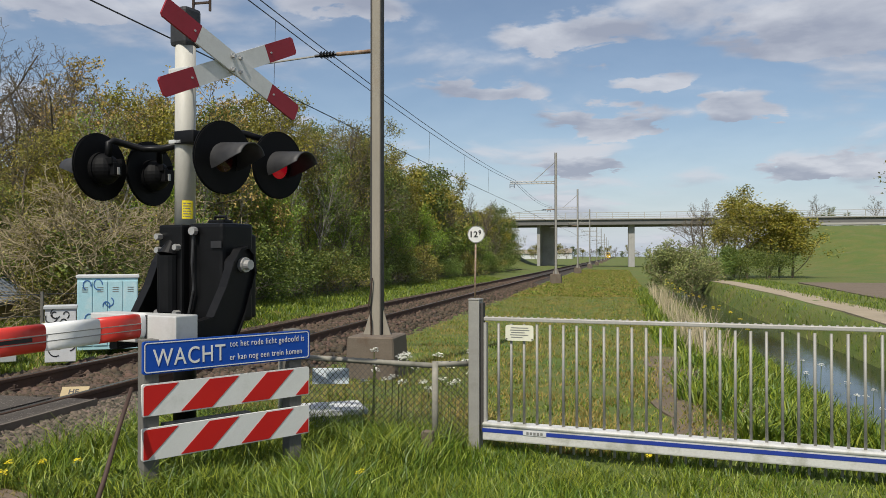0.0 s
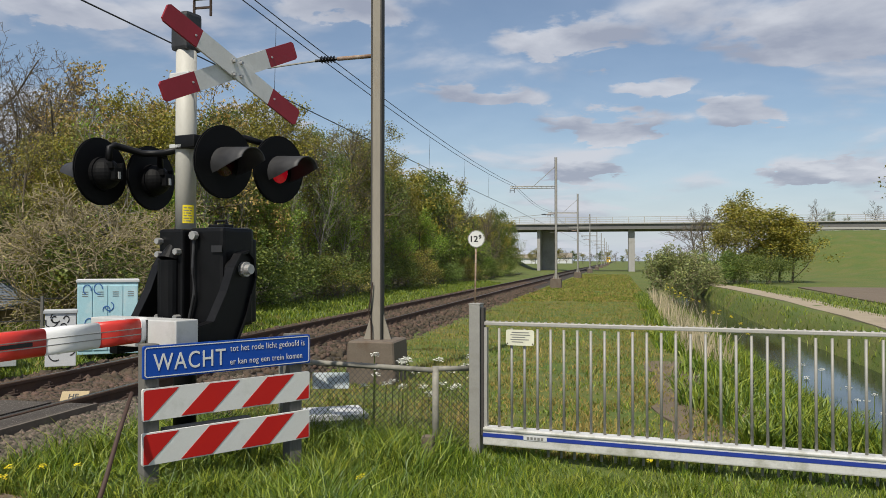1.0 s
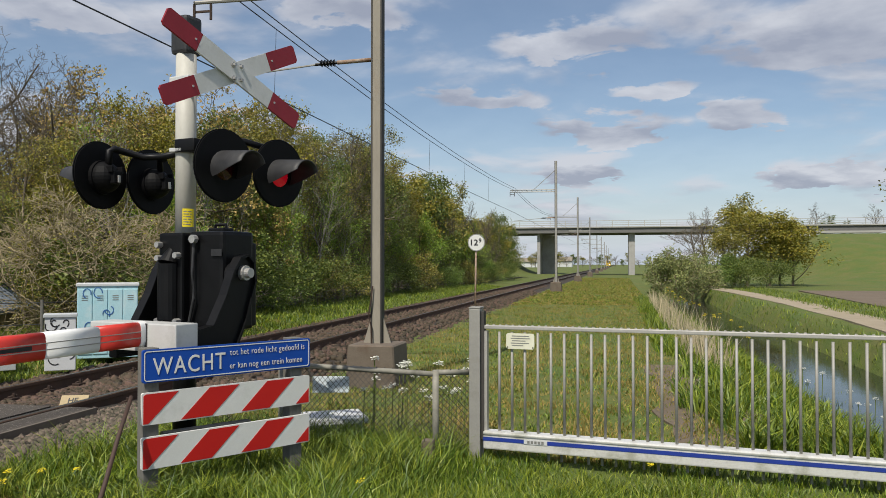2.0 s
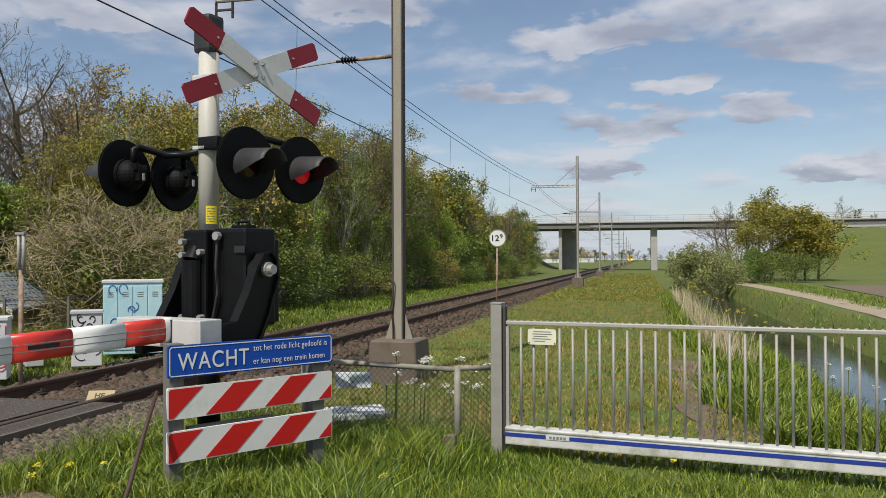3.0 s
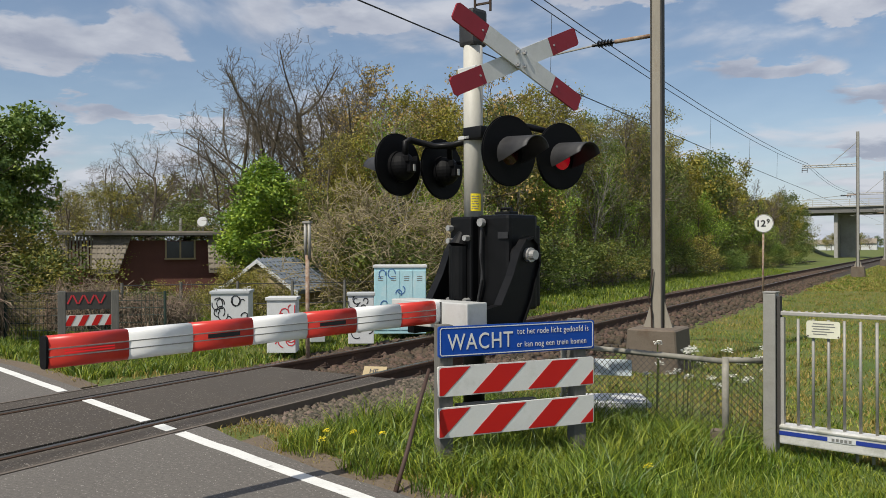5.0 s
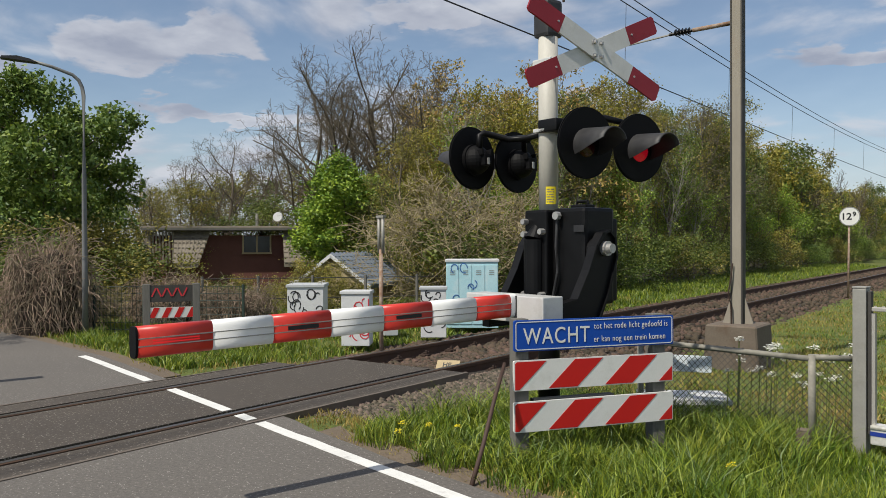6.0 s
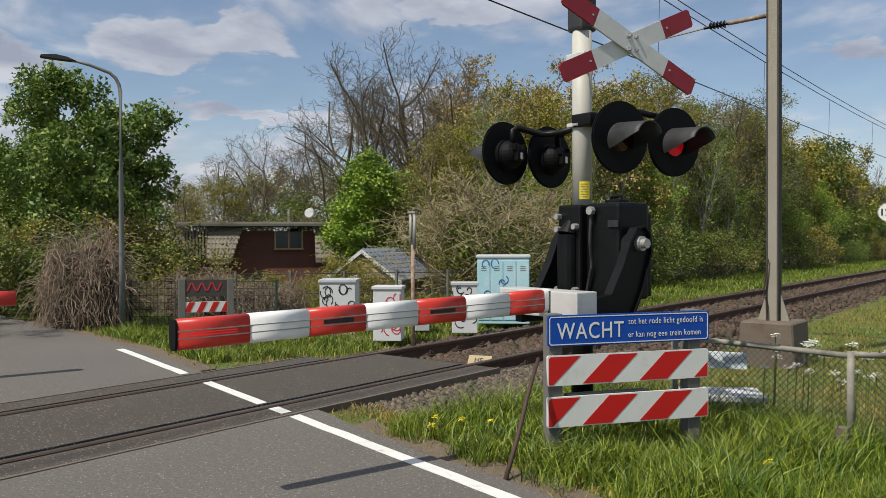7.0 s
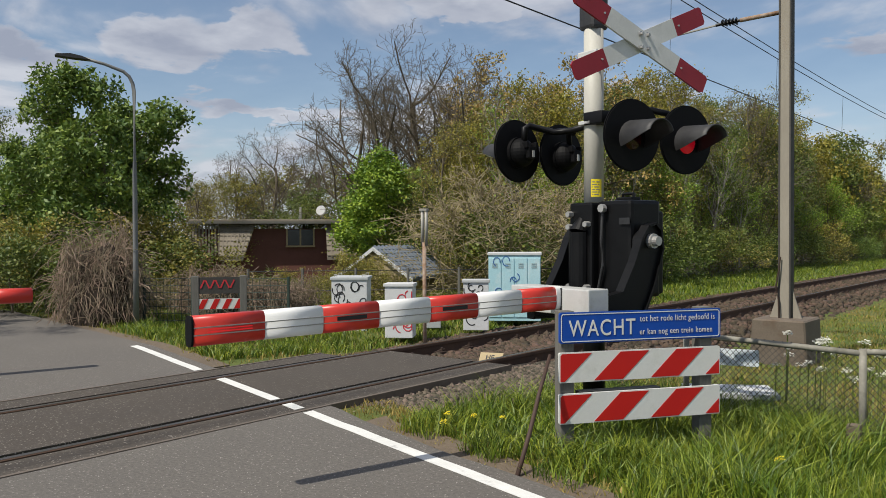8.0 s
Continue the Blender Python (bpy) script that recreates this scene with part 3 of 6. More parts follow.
def solids(name, pts):
    n = len(pts) // 8
    f = (quads[None] + 8 * np.arange(n)[:, None, None]).reshape(-1, 4)
    me = bpy.data.meshes.new(name)
    me.vertices.add(len(pts))
    me.vertices.foreach_set("co", pts.astype(np.float32).reshape(-1))
    me.loops.add(f.size)
    me.loops.foreach_set("vertex_index", f.astype(np.int32).reshape(-1))
    me.polygons.add(len(f))
    me.polygons.foreach_set("loop_start", np.arange(0, f.size, 4, dtype=np.int32))
    me.polygons.foreach_set("loop_total", np.full(len(f), 4, dtype=np.int32))
    me.update(calc_edges=True)
    return me


tagged(part("ballast_stones", solids("ballast_stones", stones(11000, 4.4, 10.5, 0.022, 1.3, (4.1, 1.3))), "stone", None), "broken grey-brown ballast stones beside the crossing", "ballast", kind="stuff")
tagged(part("ballast_stones", solids("ballast_stones", np.concatenate([stones(7000, 7.3, 13, 0.026, 1.2, (5.3, 3.15)), stones(10000, 9.5, 48, 0.04, 1.4)])), "stone_brown", None),
       "rust-brown ballast stones along the track", "ballast", kind="stuff")


# rails
def rail_prof(bm, x, y0, y1):
    o = [(-0.07, -0.172), (0.07, -0.172), (0.07, -0.16), (0.01, -0.14), (0.009, -0.05), (0.036, -0.04), (0.036, -0.006), (0.028, 0.0), (-0.028, 0.0), (-0.036, -0.006), (-0.036, -0.04),
         (-0.009, -0.05), (-0.01, -0.14), (-0.07, -0.16)]
    return prism(bm, [(x + a, c + 0.001) for a, c in o], 1, y0, y1)


for x in RAIL_X:
    rail = thing("rail", Matrix.Translation((x, 7, 0)), "rusty steel rail with a polished top", "rail", "rails of the track")
    part("rail_body", rail_prof(bm_new(), 0, -300, 1500), "rail_side", rail)
    part("rail_head", box(bm_new(), (0, 600, 0.002), (0.05, 1800, 0.003)), "rail_top", rail, "polished running surface")

# sleepers with their fastenings
slp = thing("sleeper", Matrix.Translation((-6.35, 7.62, -0.16)), "weathered brown concrete sleeper with rusty rail clips", "sleeper", "sleepers")
o = [(-0.13, -0.1), (0.13, -0.1), (0.11, 0.02), (-0.11, 0.02)]
part("sleeper_body", prism(bm_new(), [(a, c) for a, c in o], 0, -1.25, 1.25), "sleeper", slp)
for s in (-0.75, 0.75):
    for d in (-1, 1):
        bm = bm_new()
        box(bm, (s + d * 0.13, 0, 0.035), (0.11, 0.13, 0.03), bevel=0.006)
        rod(bm, (s + d * 0.14, 0.02, 0.04), (s + d * 0.14, 0.02, 0.1), 0.018, n=6)
        rod(bm, (s + d * 0.1, -0.03, 0.05), (s + d * 0.16, 0.05, 0.075), 0.014, n=6)
        part("rail_clip", bm, "dark_steel", slp)
for i in range(1, 90):
    copy_thing(slp, Matrix.Translation((-6.35 + 0.02 * noise.noise((i, 0, 0)), 7.62 + 0.6 * i, -0.16)))

# trodden bare soil beside the ditch bank
ys = [7.6 + 0.4 * i for i in range(17)]
strip("bare_soil", [(0.55 + 0.3 * noise.noise((y, 1, 0)) - 0.02 * (y - 7), y) for y in ys], [(1.45 + 0.3 * noise.noise((y, 5, 0)) - 0.03 * (y - 7), y) for y in ys], [ground_z(0.75, y) + 0.012 for y in ys], "soil", "trodden bare soil patch on the grass strip", "soil", 0.08)

# dark leaf litter under the wood
ys = [15.5, 19, 23, 28, 34, 42, 52, 64, 78, 95]
strip("wood_floor", [(-30, y) for y in ys], [(-11.3 + 0.4 * math.sin(y), y) for y in ys], [ground_z(-12, y) + 0.04 for y in ys], "litter", "dark brown leaf litter under the wood", "soil", 0.3)

# water in the ditch
ys = [8 + 1.5 * i for i in range(38)]
mid = [4.75 + 0.25 * math.sin(y * 0.13) for y in ys]
strip("water", [(m - 1.6, y) for m, y in zip(mid, ys)], [(m + 1.1, y) for m, y in zip(mid, ys)], -1.0, "water", "still dark water in a narrow ditch reflecting the sky", "water", 0.02)

# dirt path, ploughed field
ys = [10, 14, 18, 22, 26, 31, 36, 42, 50, 58, 68, 80, 100]
cx = [6.3, 6.4, 6.55, 6.75, 6.95, 7.1, 7.15, 7.05, 6.7, 6.3, 5.7, 5.0, 4.4]
strip("dirt_path", [(c - 0.35, y) for c, y in zip(cx, ys)], [(c + 0.95, y) for c, y in zip(cx, ys)], [ground_z(c + 0.3, y) + 0.03 for c, y in zip(cx, ys)], "dust_path", "pale dirt track beside the ditch", "path", 0.3)
ys = [18, 24, 30, 38, 46, 54]
lx = [8.9, 9.3, 9.8, 10.2, 10.6, 11.0]
strip("field", [(c, y) for c, y in zip(lx, ys)], [(60, y) for y in ys], [ground_z(14, y) + 0.05 for y in ys], "soil", "bare brown ploughed field", "field", 0.4)
# ---- the signal with its barrier ----
POST = Vector((-3.27, 5.67, -0.1))
signal = thing("crossing_signal", Matrix.Translation(POST) @ Matrix.Rotation(radians(-15), 4, "Z"), "crossing signal with red-white cross, four hooded lamps, black drive", "crossing signal")
G = POST.z
bm = rod(bm_new(), (0, 0, 1.6), (0, 0, 3.28), 0.078, n=24)
part("post", bm, "post_white", signal, "cream painted steel post", True)
bm = bm_new()
rod(bm, (0, 0, 0), (0, 0, 1.62), 0.088, n=20)
rod(bm, (0, 0, 0), (0, 0, 0.08), 0.16, n=20)
part("post_base", bm, "black", signal, "black lower post", True)
bm = bm_new()
box(bm, (0, 0, 3.32), (0.17, 0.17, 0.3), bevel=0.03)
part("bell", bm, "hood_grey", signal, "grey bell housing on the post")
# yellow sticker on the post
bm = bm_new()
for k in range(6):
    a0, a1 = radians(-62 + k * 11), radians(-51 + k * 11)
    r = 0.0795
    bm.faces.new([bm.verts.new((r * math.cos(a), r * math.sin(a), z)) for a, z in ((a0, 1.84), (a1, 1.84), (a1, 1.98), (a0, 1.98))])
sticker = part("sticker", bm, "yellow", signal, "yellow sticker with small print")
bm = bm_new()
for j in range(6):
    for k in range(4):
        a0, a1 = radians(-56 + k * 11), radians(-56 + k * 11 + (11 if (j + k) % 3 else 6))
        r = 0.0805
        z = 1.855 + j * 0.02
        bm.faces.new([bm.verts.new((r * math.cos(a), r * math.sin(a), q)) for a, q in ((a0, z), (a1, z), (a1, z + 0.007), (a0, z + 0.007))])
part("print", bm, "ink_grey", sticker)

# the cross, standing off towards the road traffic
CX, CY, CZ = 0.56, -0.08, 2.96
for k, ang, dx in ((0, -24, 0.012), (1, 24, -0.012)):
    turn = Matrix.Rotation(radians(ang), 4, "X")
    holder = Matrix.Translation((CX + dx, CY, CZ)) @ Matrix.Rotation(radians(-8), 4, "Z") @ turn
    L, W = 0.672, 0.07
    bm = prism(bm_new(), [(-0.36, -W), (0.36, -W), (0.36, W), (-0.36, W)], 0, -0.009, 0.009)
    bmesh.ops.transform(bm, matrix=holder, verts=bm.verts)
    board = part("cross_board", bm, "cross_white", signal, "white reflective cross board with red ends")
    for s in (-1, 1):
        o = [(s * 0.362, -W), (s * (L - 0.02), -W), (s * L, -W * 0.75), (s * L, W * 0.75), (s * (L - 0.02), W), (s * 0.362, W)]
        bm = prism(bm_new(), o, 0, -0.009, 0.009)
        bmesh.ops.transform(bm, matrix=holder, verts=bm.verts)
        part("red_end", bm, "cross_red", board, "dark red board end")
        bm = bm_new()
        rod(bm, holder @ Vector((0.008, s * 0.4, 0)), holder @ Vector((0.016, s * 0.4, 0)), 0.008, n=8)
        part("rivet", bm, "bolt", board)
for yy in (-0.035, 0.035):
    for zz in (-0.05, 0.05):
        bm = rod(bm_new(), (CX + 0.02, CY + yy, CZ + zz), (CX + 0.045, CY + yy, CZ + zz), 0.013, n=6)
        rod(bm, (CX + 0.018, CY + yy, CZ + zz), (CX + 0.024, CY + yy, CZ + zz), 0.022, n=10)
        part("bolt", bm, "bolt", signal)
bm = bm_new()
box(bm, (0.28, -0.05, CZ), (0.52, 0.05, 0.06), bevel=0.004)
box(bm, (0.02, 0.0, CZ), (0.2, 0.2, 0.07), bevel=0.01)
part("cross_bracket", bm, "silver", signal, "white steel bracket")

# warning lamps: two face the coming road, two the other side
def warning_lamp(at, face, lit):
    """A round black backboard with lamp housing, hood and red lens, facing the way given."""
    m = Matrix.Translation(at) @ Vector((*face, -0.04)).to_track_quat("Y", "Z").to_matrix().to_4x4()

    def put(name, bm, mat, up, label="", sm=False):
        bmesh.ops.transform(bm, matrix=m, verts=bm.verts)
        return part(name, bm, mat, up, label, sm)
    bm = bm_new()
    rod(bm, (0, -0.012, 0), (0, 0.012, 0), 0.262, n=40)
    bmesh.ops.bevel(bm, geom=[e for e in bm.edges if len(e.link_faces) == 2 and e.calc_face_angle(0) > 0.9], offset=0.008, segments=2, affect="EDGES")
    head = put("warning_lamp", bm, "black_rough", signal, "round black signal head with a hooded red lamp")
    bm = bm_new()
    rod(bm, (0, -0.012, -0.02), (0, -0.045, -0.02), 0.132, n=28)
    dome = bmesh.ops.create_uvsphere(bm, u_segments=24, v_segments=14, radius=0.122, matrix=Matrix.Translation((0, -0.04, -0.02)))["verts"]
    bmesh.ops.delete(bm, geom=[v for v in dome if v.co.y > -0.03], context="VERTS")
    box(bm, (0.0, -0.15, -0.03), (0.085, 0.07, 0.1), bevel=0.01)
    for dx in (-0.05, 0.05):
        box(bm, (dx, -0.14, 0.03), (0.02, 0.08, 0.05), bevel=0.005)
    put("housing", bm, "black_rough", head)
    bm = bm_new()
    box(bm, (0.0, -0.19, -0.045), (0.022, 0.01, 0.055), bevel=0.003)
    put("latch", bm, "bolt", head, "pale latch")
    bm = bm_new()
    bmesh.ops.create_uvsphere(bm, u_segments=20, v_segments=12, radius=0.088)
    bmesh.ops.transform(bm, matrix=Matrix.Translation((0, 0.006, -0.02)) @ Matrix.Diagonal((1, 0.3, 1, 1)), verts=bm.verts)
    put("lens", bm, "red_lens" if lit else "dark_lens", head, "red lens, lit" if lit else "dark red lens, unlit", True)
    # hood: an upper half tube that narrows to its lip
    bm = bm_new()
    prev = None
    for i in range(7):
        y = 0.012 + 0.3 * i / 6
        sweep = 122 - 50 * (i / 6) ** 1.2
        ring = []
        for r in (0.128 - 0.002 * i, 0.12 - 0.002 * i):
            ring.append([bm.verts.new((r * math.sin(radians(sweep * q)), y, -0.02 + r * math.cos(radians(sweep * q)))) for q in np.linspace(-1, 1, 15)])
        if prev:
            for k in (0, 1):
                for a in range(14):
                    bm.faces.new((prev[k][a], prev[k][a + 1], ring[k][a + 1], ring[k][a]))
        else:
            first = ring
        prev = ring
    for a in range(14):
        bm.faces.new((prev[0][a], prev[0][a + 1], prev[1][a + 1], prev[1][a]))
    bmesh.ops.recalc_face_normals(bm, faces=bm.faces)
    put("hood", bm, "hood_grey", head, "dark grey hood", True)
    return head


LAMPS = (((0.59, -0.225, 2.26), (0.99, -0.14), False), ((0.62, 0.353, 2.26), (0.99, -0.14), True),
         ((-0.567, -0.318, 2.24), (-0.99, -0.06), False), ((-0.458, 0.084, 2.22), (-0.99, -0.06), False))
for at, face, lit in LAMPS:
    warning_lamp(at, face, lit)
bm = bm_new()
pipe(bm, [(0.05, 0, 2.46), (0.3, -0.02, 2.47), (0.42, -0.05, 2.46), (0.46, -0.22, 2.44), (0.5, -0.235, 2.34)], 0.028)
pipe(bm, [(0.3, 0.02, 2.5), (0.46, 0.15, 2.49), (0.52, 0.33, 2.46), (0.53, 0.35, 2.36)], 0.026)
box(bm, (0.08, 0, 2.46), (0.2, 0.2, 0.1), bevel=0.01)
part("lamp_bar", bm, "black", signal, "bent black tube that carries two lamps", True)
bm = bm_new()
pipe(bm, [(-0.05, 0, 2.42), (-0.25, 0.0, 2.40), (-0.4, -0.06, 2.40), (-0.46, -0.28, 2.44), (-0.47, -0.32, 2.42), (-0.47, -0.325, 2.3)], 0.027)
pipe(bm, [(-0.25, 0.02, 2.38), (-0.35, 0.07, 2.42), (-0.36, 0.085, 2.28)], 0.025)
part("lamp_bar", bm, "black", signal, "bent black tube that carries two lamps", True)
bm = bm_new()
box(bm, (-0.01, -0.07, 2.43), (0.13, 0.06, 0.03), bevel=0.005)
part("clamp", bm, "silver", signal, "pale clamp round the post")

# barrier drive beside the post
bm = bm_new()
box(bm, (0.05, -0.05, 1.43), (0.24, 0.3, 0.72), bevel=0.02)
rod(bm, (0.04, -0.2, 1.14), (0.04, -0.2, 1.56), 0.085, n=18)
rod(bm, (0.04, -0.2, 1.56), (0.04, -0.16, 1.68), 0.085, 0.03, n=18)
drive = part("drive_housing", bm, "black", signal, "black cast housing of the barrier drive")
for xx, zz in ((-0.045, 1.7), (-0.045, 1.6), (0.14, 1.62), (-0.045, 1.13), (0.14, 1.13)):
    bm = rod(bm_new(), (xx, -0.2, zz), (xx, -0.25, zz), 0.024, n=6)
    part("bolt", bm, "bolt", drive)
bm = bm_new()
box(bm, (0.33, 0.04, 1.43), (0.34, 0.34, 0.74), bevel=0.03)
box(bm, (0.41, 0.17, 1.4), (0.17, 0.16, 0.64), bevel=0.02)
cabinet_part = part("drive_cabinet", bm, "black", signal, "black drive cabinet")
bm = bm_new()
box(bm, (0.36, 0.0, 1.81), (0.16, 0.1, 0.03), bevel=0.01)
pipe(bm, [(0.3, 0.0, 1.8), (0.31, 0.0, 1.85), (0.41, 0.0, 1.85), (0.42, 0.0, 1.8)], 0.012)
part("lid_handle", bm, "black", cabinet_part)
bm = bm_new()
pipe(bm, [(0.24, -0.155, 1.72), (0.24, -0.17, 1.5), (0.25, -0.165, 1.3), (0.2, -0.16, 1.12), (0.13, -0.2, 1.06)], 0.012)
part("cable", bm, "hood_grey", cabinet_part, "grey cable")
bm = bm_new()
rod(bm, (0.25, -0.15, 1.74), (0.25, -0.19, 1.74), 0.032, n=8)
part("cable_gland", bm, "bolt", cabinet_part)
bm = box(bm_new(), (0.45, -0.143, 1.64), (0.1, 0.006, 0.05))
part("type_plate", bm, "hood_grey", cabinet_part, "small grey type plate")
bm = bm_new()
rod(bm, (0.5, -0.02, 1.47), (0.56, -0.02, 1.47), 0.1, n=20)
rod(bm, (0.56, -0.02, 1.47), (0.59, -0.02, 1.47), 0.06, n=20)
part("pivot_hub", bm, "black", cabinet_part)

# the barrier, at rest across the road: yoke, beam and arm
barrier = thing("barrier_arm", signal.matrix_world.copy(), "red and white striped barrier arm, lowered across the road", "barrier")
PZ, BZ = 1.49, 1.06
for xx in (-0.17, 0.58):
    o = [(0.08, PZ + 0.08), (0.1, PZ - 0.06), (0.0, PZ - 0.34), (-0.1, PZ - 0.52), (-0.2, PZ - 0.6), (-0.52, PZ - 0.6), (-0.52, PZ - 0.4), (-0.34, PZ - 0.37), (-0.21, PZ - 0.16), (-0.13, PZ + 0.02), (-0.06, PZ + 0.11), (0.02, PZ + 0.13)]
    bm = prism(bm_new(), o, 0, xx - 0.012, xx + 0.012)
    rim, rims = o + [o[0]], []
    for (y0, z0), (y1, z1) in zip(rim, rim[1:]):
        d = math.hypot(y1 - y0, z1 - z0)
        rims.append(box(bm_new(), (xx, (y0 + y1) / 2, (z0 + z1) / 2), (0.075, d + 0.01, 0.018), Matrix.Rotation(math.atan2(z1 - z0, y1 - y0), 4, "X")))
    yoke = part("yoke", bm, "black", barrier, "black cast yoke plate with a raised rim")
    for r_ in rims:
        part("rim", r_, "black", yoke)
    s = 1 if xx > 0 else -1
    bm = rod(bm_new(), (xx, -0.02, PZ), (xx + s * 0.09, -0.02, PZ), 0.036, n=14)
    rod(bm, (xx, -0.02, PZ), (xx + s * 0.05, -0.02, PZ), 0.055, n=14)
    part("pivot_bolt", bm, "bolt", yoke, "steel pivot bolt")
bm = bm_new()
box(bm, (0.21, -0.6, BZ), (0.82, 0.2, 0.19), bevel=0.008)
beam = part("cross_beam", bm, "silver", barrier, "silver painted box beam")
bm = box(bm_new(), (0.35, -0.703, BZ), (0.02, 0.006, 0.19))
part("seam", bm, "hood_grey", beam)



def arm_z(y):
    return 1.083 - 0.02 * (y - 0.7)


def arm_run(y0, y1, r=0.082, flat=0.6):
    """A length of the arm: a rounded box section."""
    bm = bm_new()
    rings = []
    for y in (y0, y1):
        ring = []
        for k in range(36):
            c, q = math.cos(k * math.pi / 18), math.sin(k * math.pi / 18)
            ring.append(bm.verts.new((0.3 + flat * r * math.copysign(abs(c) ** 0.55, c), -y, arm_z(y) + r * math.copysign(abs(q) ** 0.55, q))))
        rings.append(ring)
    for k in range(36):
        bm.faces.new((rings[0][k], rings[0][(k + 1) % 36], rings[1][(k + 1) % 36], rings[1][k]))
    bm.faces.new(rings[0])
    bm.faces.new(rings[1][::-1])
    bmesh.ops.recalc_face_normals(bm, faces=bm.faces)
    return bm


SLOPE = Matrix.Rotation(math.atan(0.02), 4, "X")
cuts = (0.7, 1.07, 1.455, 1.84, 2.22, 2.6, 2.96, 3.36)
for i, (y0, y1) in enumerate(zip(cuts, cuts[1:])):
    red, ym = i % 2 == 0, (y0 + y1) / 2
    part("arm_section", arm_run(y0, y1), "arm_red" if red else "arm_white", barrier, "red section" if red else "white section", True)
    for zz in (0.02, -0.02):
        for s in (-1, 1):
            part("groove_lip", box(bm_new(), (0.3 + s * 0.0485, -ym, arm_z(ym) + zz), (0.009, y1 - y0, 0.006), SLOPE), "galv_dull", barrier)
    if red and i:
        for s in (-1, 1):
            if i == 6:
                for zz in (0.007, -0.007):
                    part("arm_lamp", box(bm_new(), (0.3 + s * 0.0495, -ym, arm_z(ym) + zz), (0.006, 0.25, 0.005), SLOPE), "red_lamp", barrier, "lit red lamp strip")
            else:
                part("arm_lamp", box(bm_new(), (0.3 + s * 0.0495, -ym, arm_z(ym)), (0.006, 0.2, 0.024), SLOPE), "ink", barrier, "dark lamp strip")
part("arm_collar", arm_run(0.69, 0.745, 0.086, 0.62), "arm_white", barrier, "white collar")
part("end_cap", arm_run(3.36, 3.372, 0.083, 0.62), "black_rough", barrier, "black end cap")

# ---- the WACHT board with its two striped planks ----
SL, SR = Vector((-2.93, 4.57, 0)), Vector((-2.22, 5.59, 0))
sw = (SR - SL).length
sign_m = Matrix.Translation(SL) @ Matrix.Rotation(math.atan2(SR.y - SL.y, SR.x - SL.x), 4, "Z")
sign = thing("warning_board", sign_m, "blue warning board with white lettering above two striped planks", "sign")


def plate(x0, x1, z0, z1, y0, y1, r=0.02):
    bm = bm_new()
    o = []
    for cx, cz, a in ((x1 - r, z1 - r, 0), (x0 + r, z1 - r, 90), (x0 + r, z0 + r, 180), (x1 - r, z0 + r, 270)):
        o += [(cx + r * math.cos(radians(a + k * 22.5)), cz + r * math.sin(radians(a + k * 22.5))) for k in range(5)]
    return prism(bm, o, 1, y0, y1)


blue = part("blue_panel", plate(0, sw, 0.704, 0.913, -0.01, 0.01, 0.015), "blue", sign, "blue enamel panel")
bm = bm_new()
e, t = 0.012, 0.006
for x, z, a, b in ((sw / 2, 0.704 + e, sw - 2 * e - 0.02, t), (sw / 2, 0.913 - e, sw - 2 * e - 0.02, t)):
    box(bm, (x, -0.0115, z), (a, 0.002, b))
for x in (e, sw - e):
    box(bm, (x, -0.0115, 0.809), (t, 0.002, 0.209 - 2 * e - 0.02))
for cx, cz, a in ((sw - e - 0.012, 0.913 - e - 0.012, 0), (e + 0.012, 0.913 - e - 0.012, 90), (e + 0.012, 0.704 + e + 0.012, 180), (sw - e - 0.012, 0.704 + e + 0.012, 270)):
    box(bm, (cx + 0.009 * math.cos(radians(a + 45)), -0.0115, cz + 0.009 * math.sin(radians(a + 45))), (0.02, 0.002, t), Matrix.Rotation(radians(-(a - 45)), 4, "Y"))
part("border", bm, "sign_white", blue, "thin white border")


def lettering(body, x0, x1, z, size, mat, parent, bold=0.0, y=-0.0125):
    ob, (a, b) = text("lettering", body, size, mat, parent, Matrix(), bold, 1.12)
    k = (x1 - x0) / (b - a)
    ob.matrix_local = Matrix.Translation((x0 - a * k, y, z)) @ Matrix.Rotation(radians(90), 4, "X") @ Matrix.Diagonal((k, 1, 1, 1))
    return ob


lettering("WACHT", 0.065, 0.565, 0.752, 0.157, "sign_white", blue, 0.0005)
lettering("tot het rode licht gedoofd is", 0.6, sw - 0.05, 0.837, 0.06, "sign_white", blue, -0.0003)
lettering("er kan nog een trein komen", 0.6, sw - 0.07, 0.747, 0.06, "sign_white", blue, -0.0003)


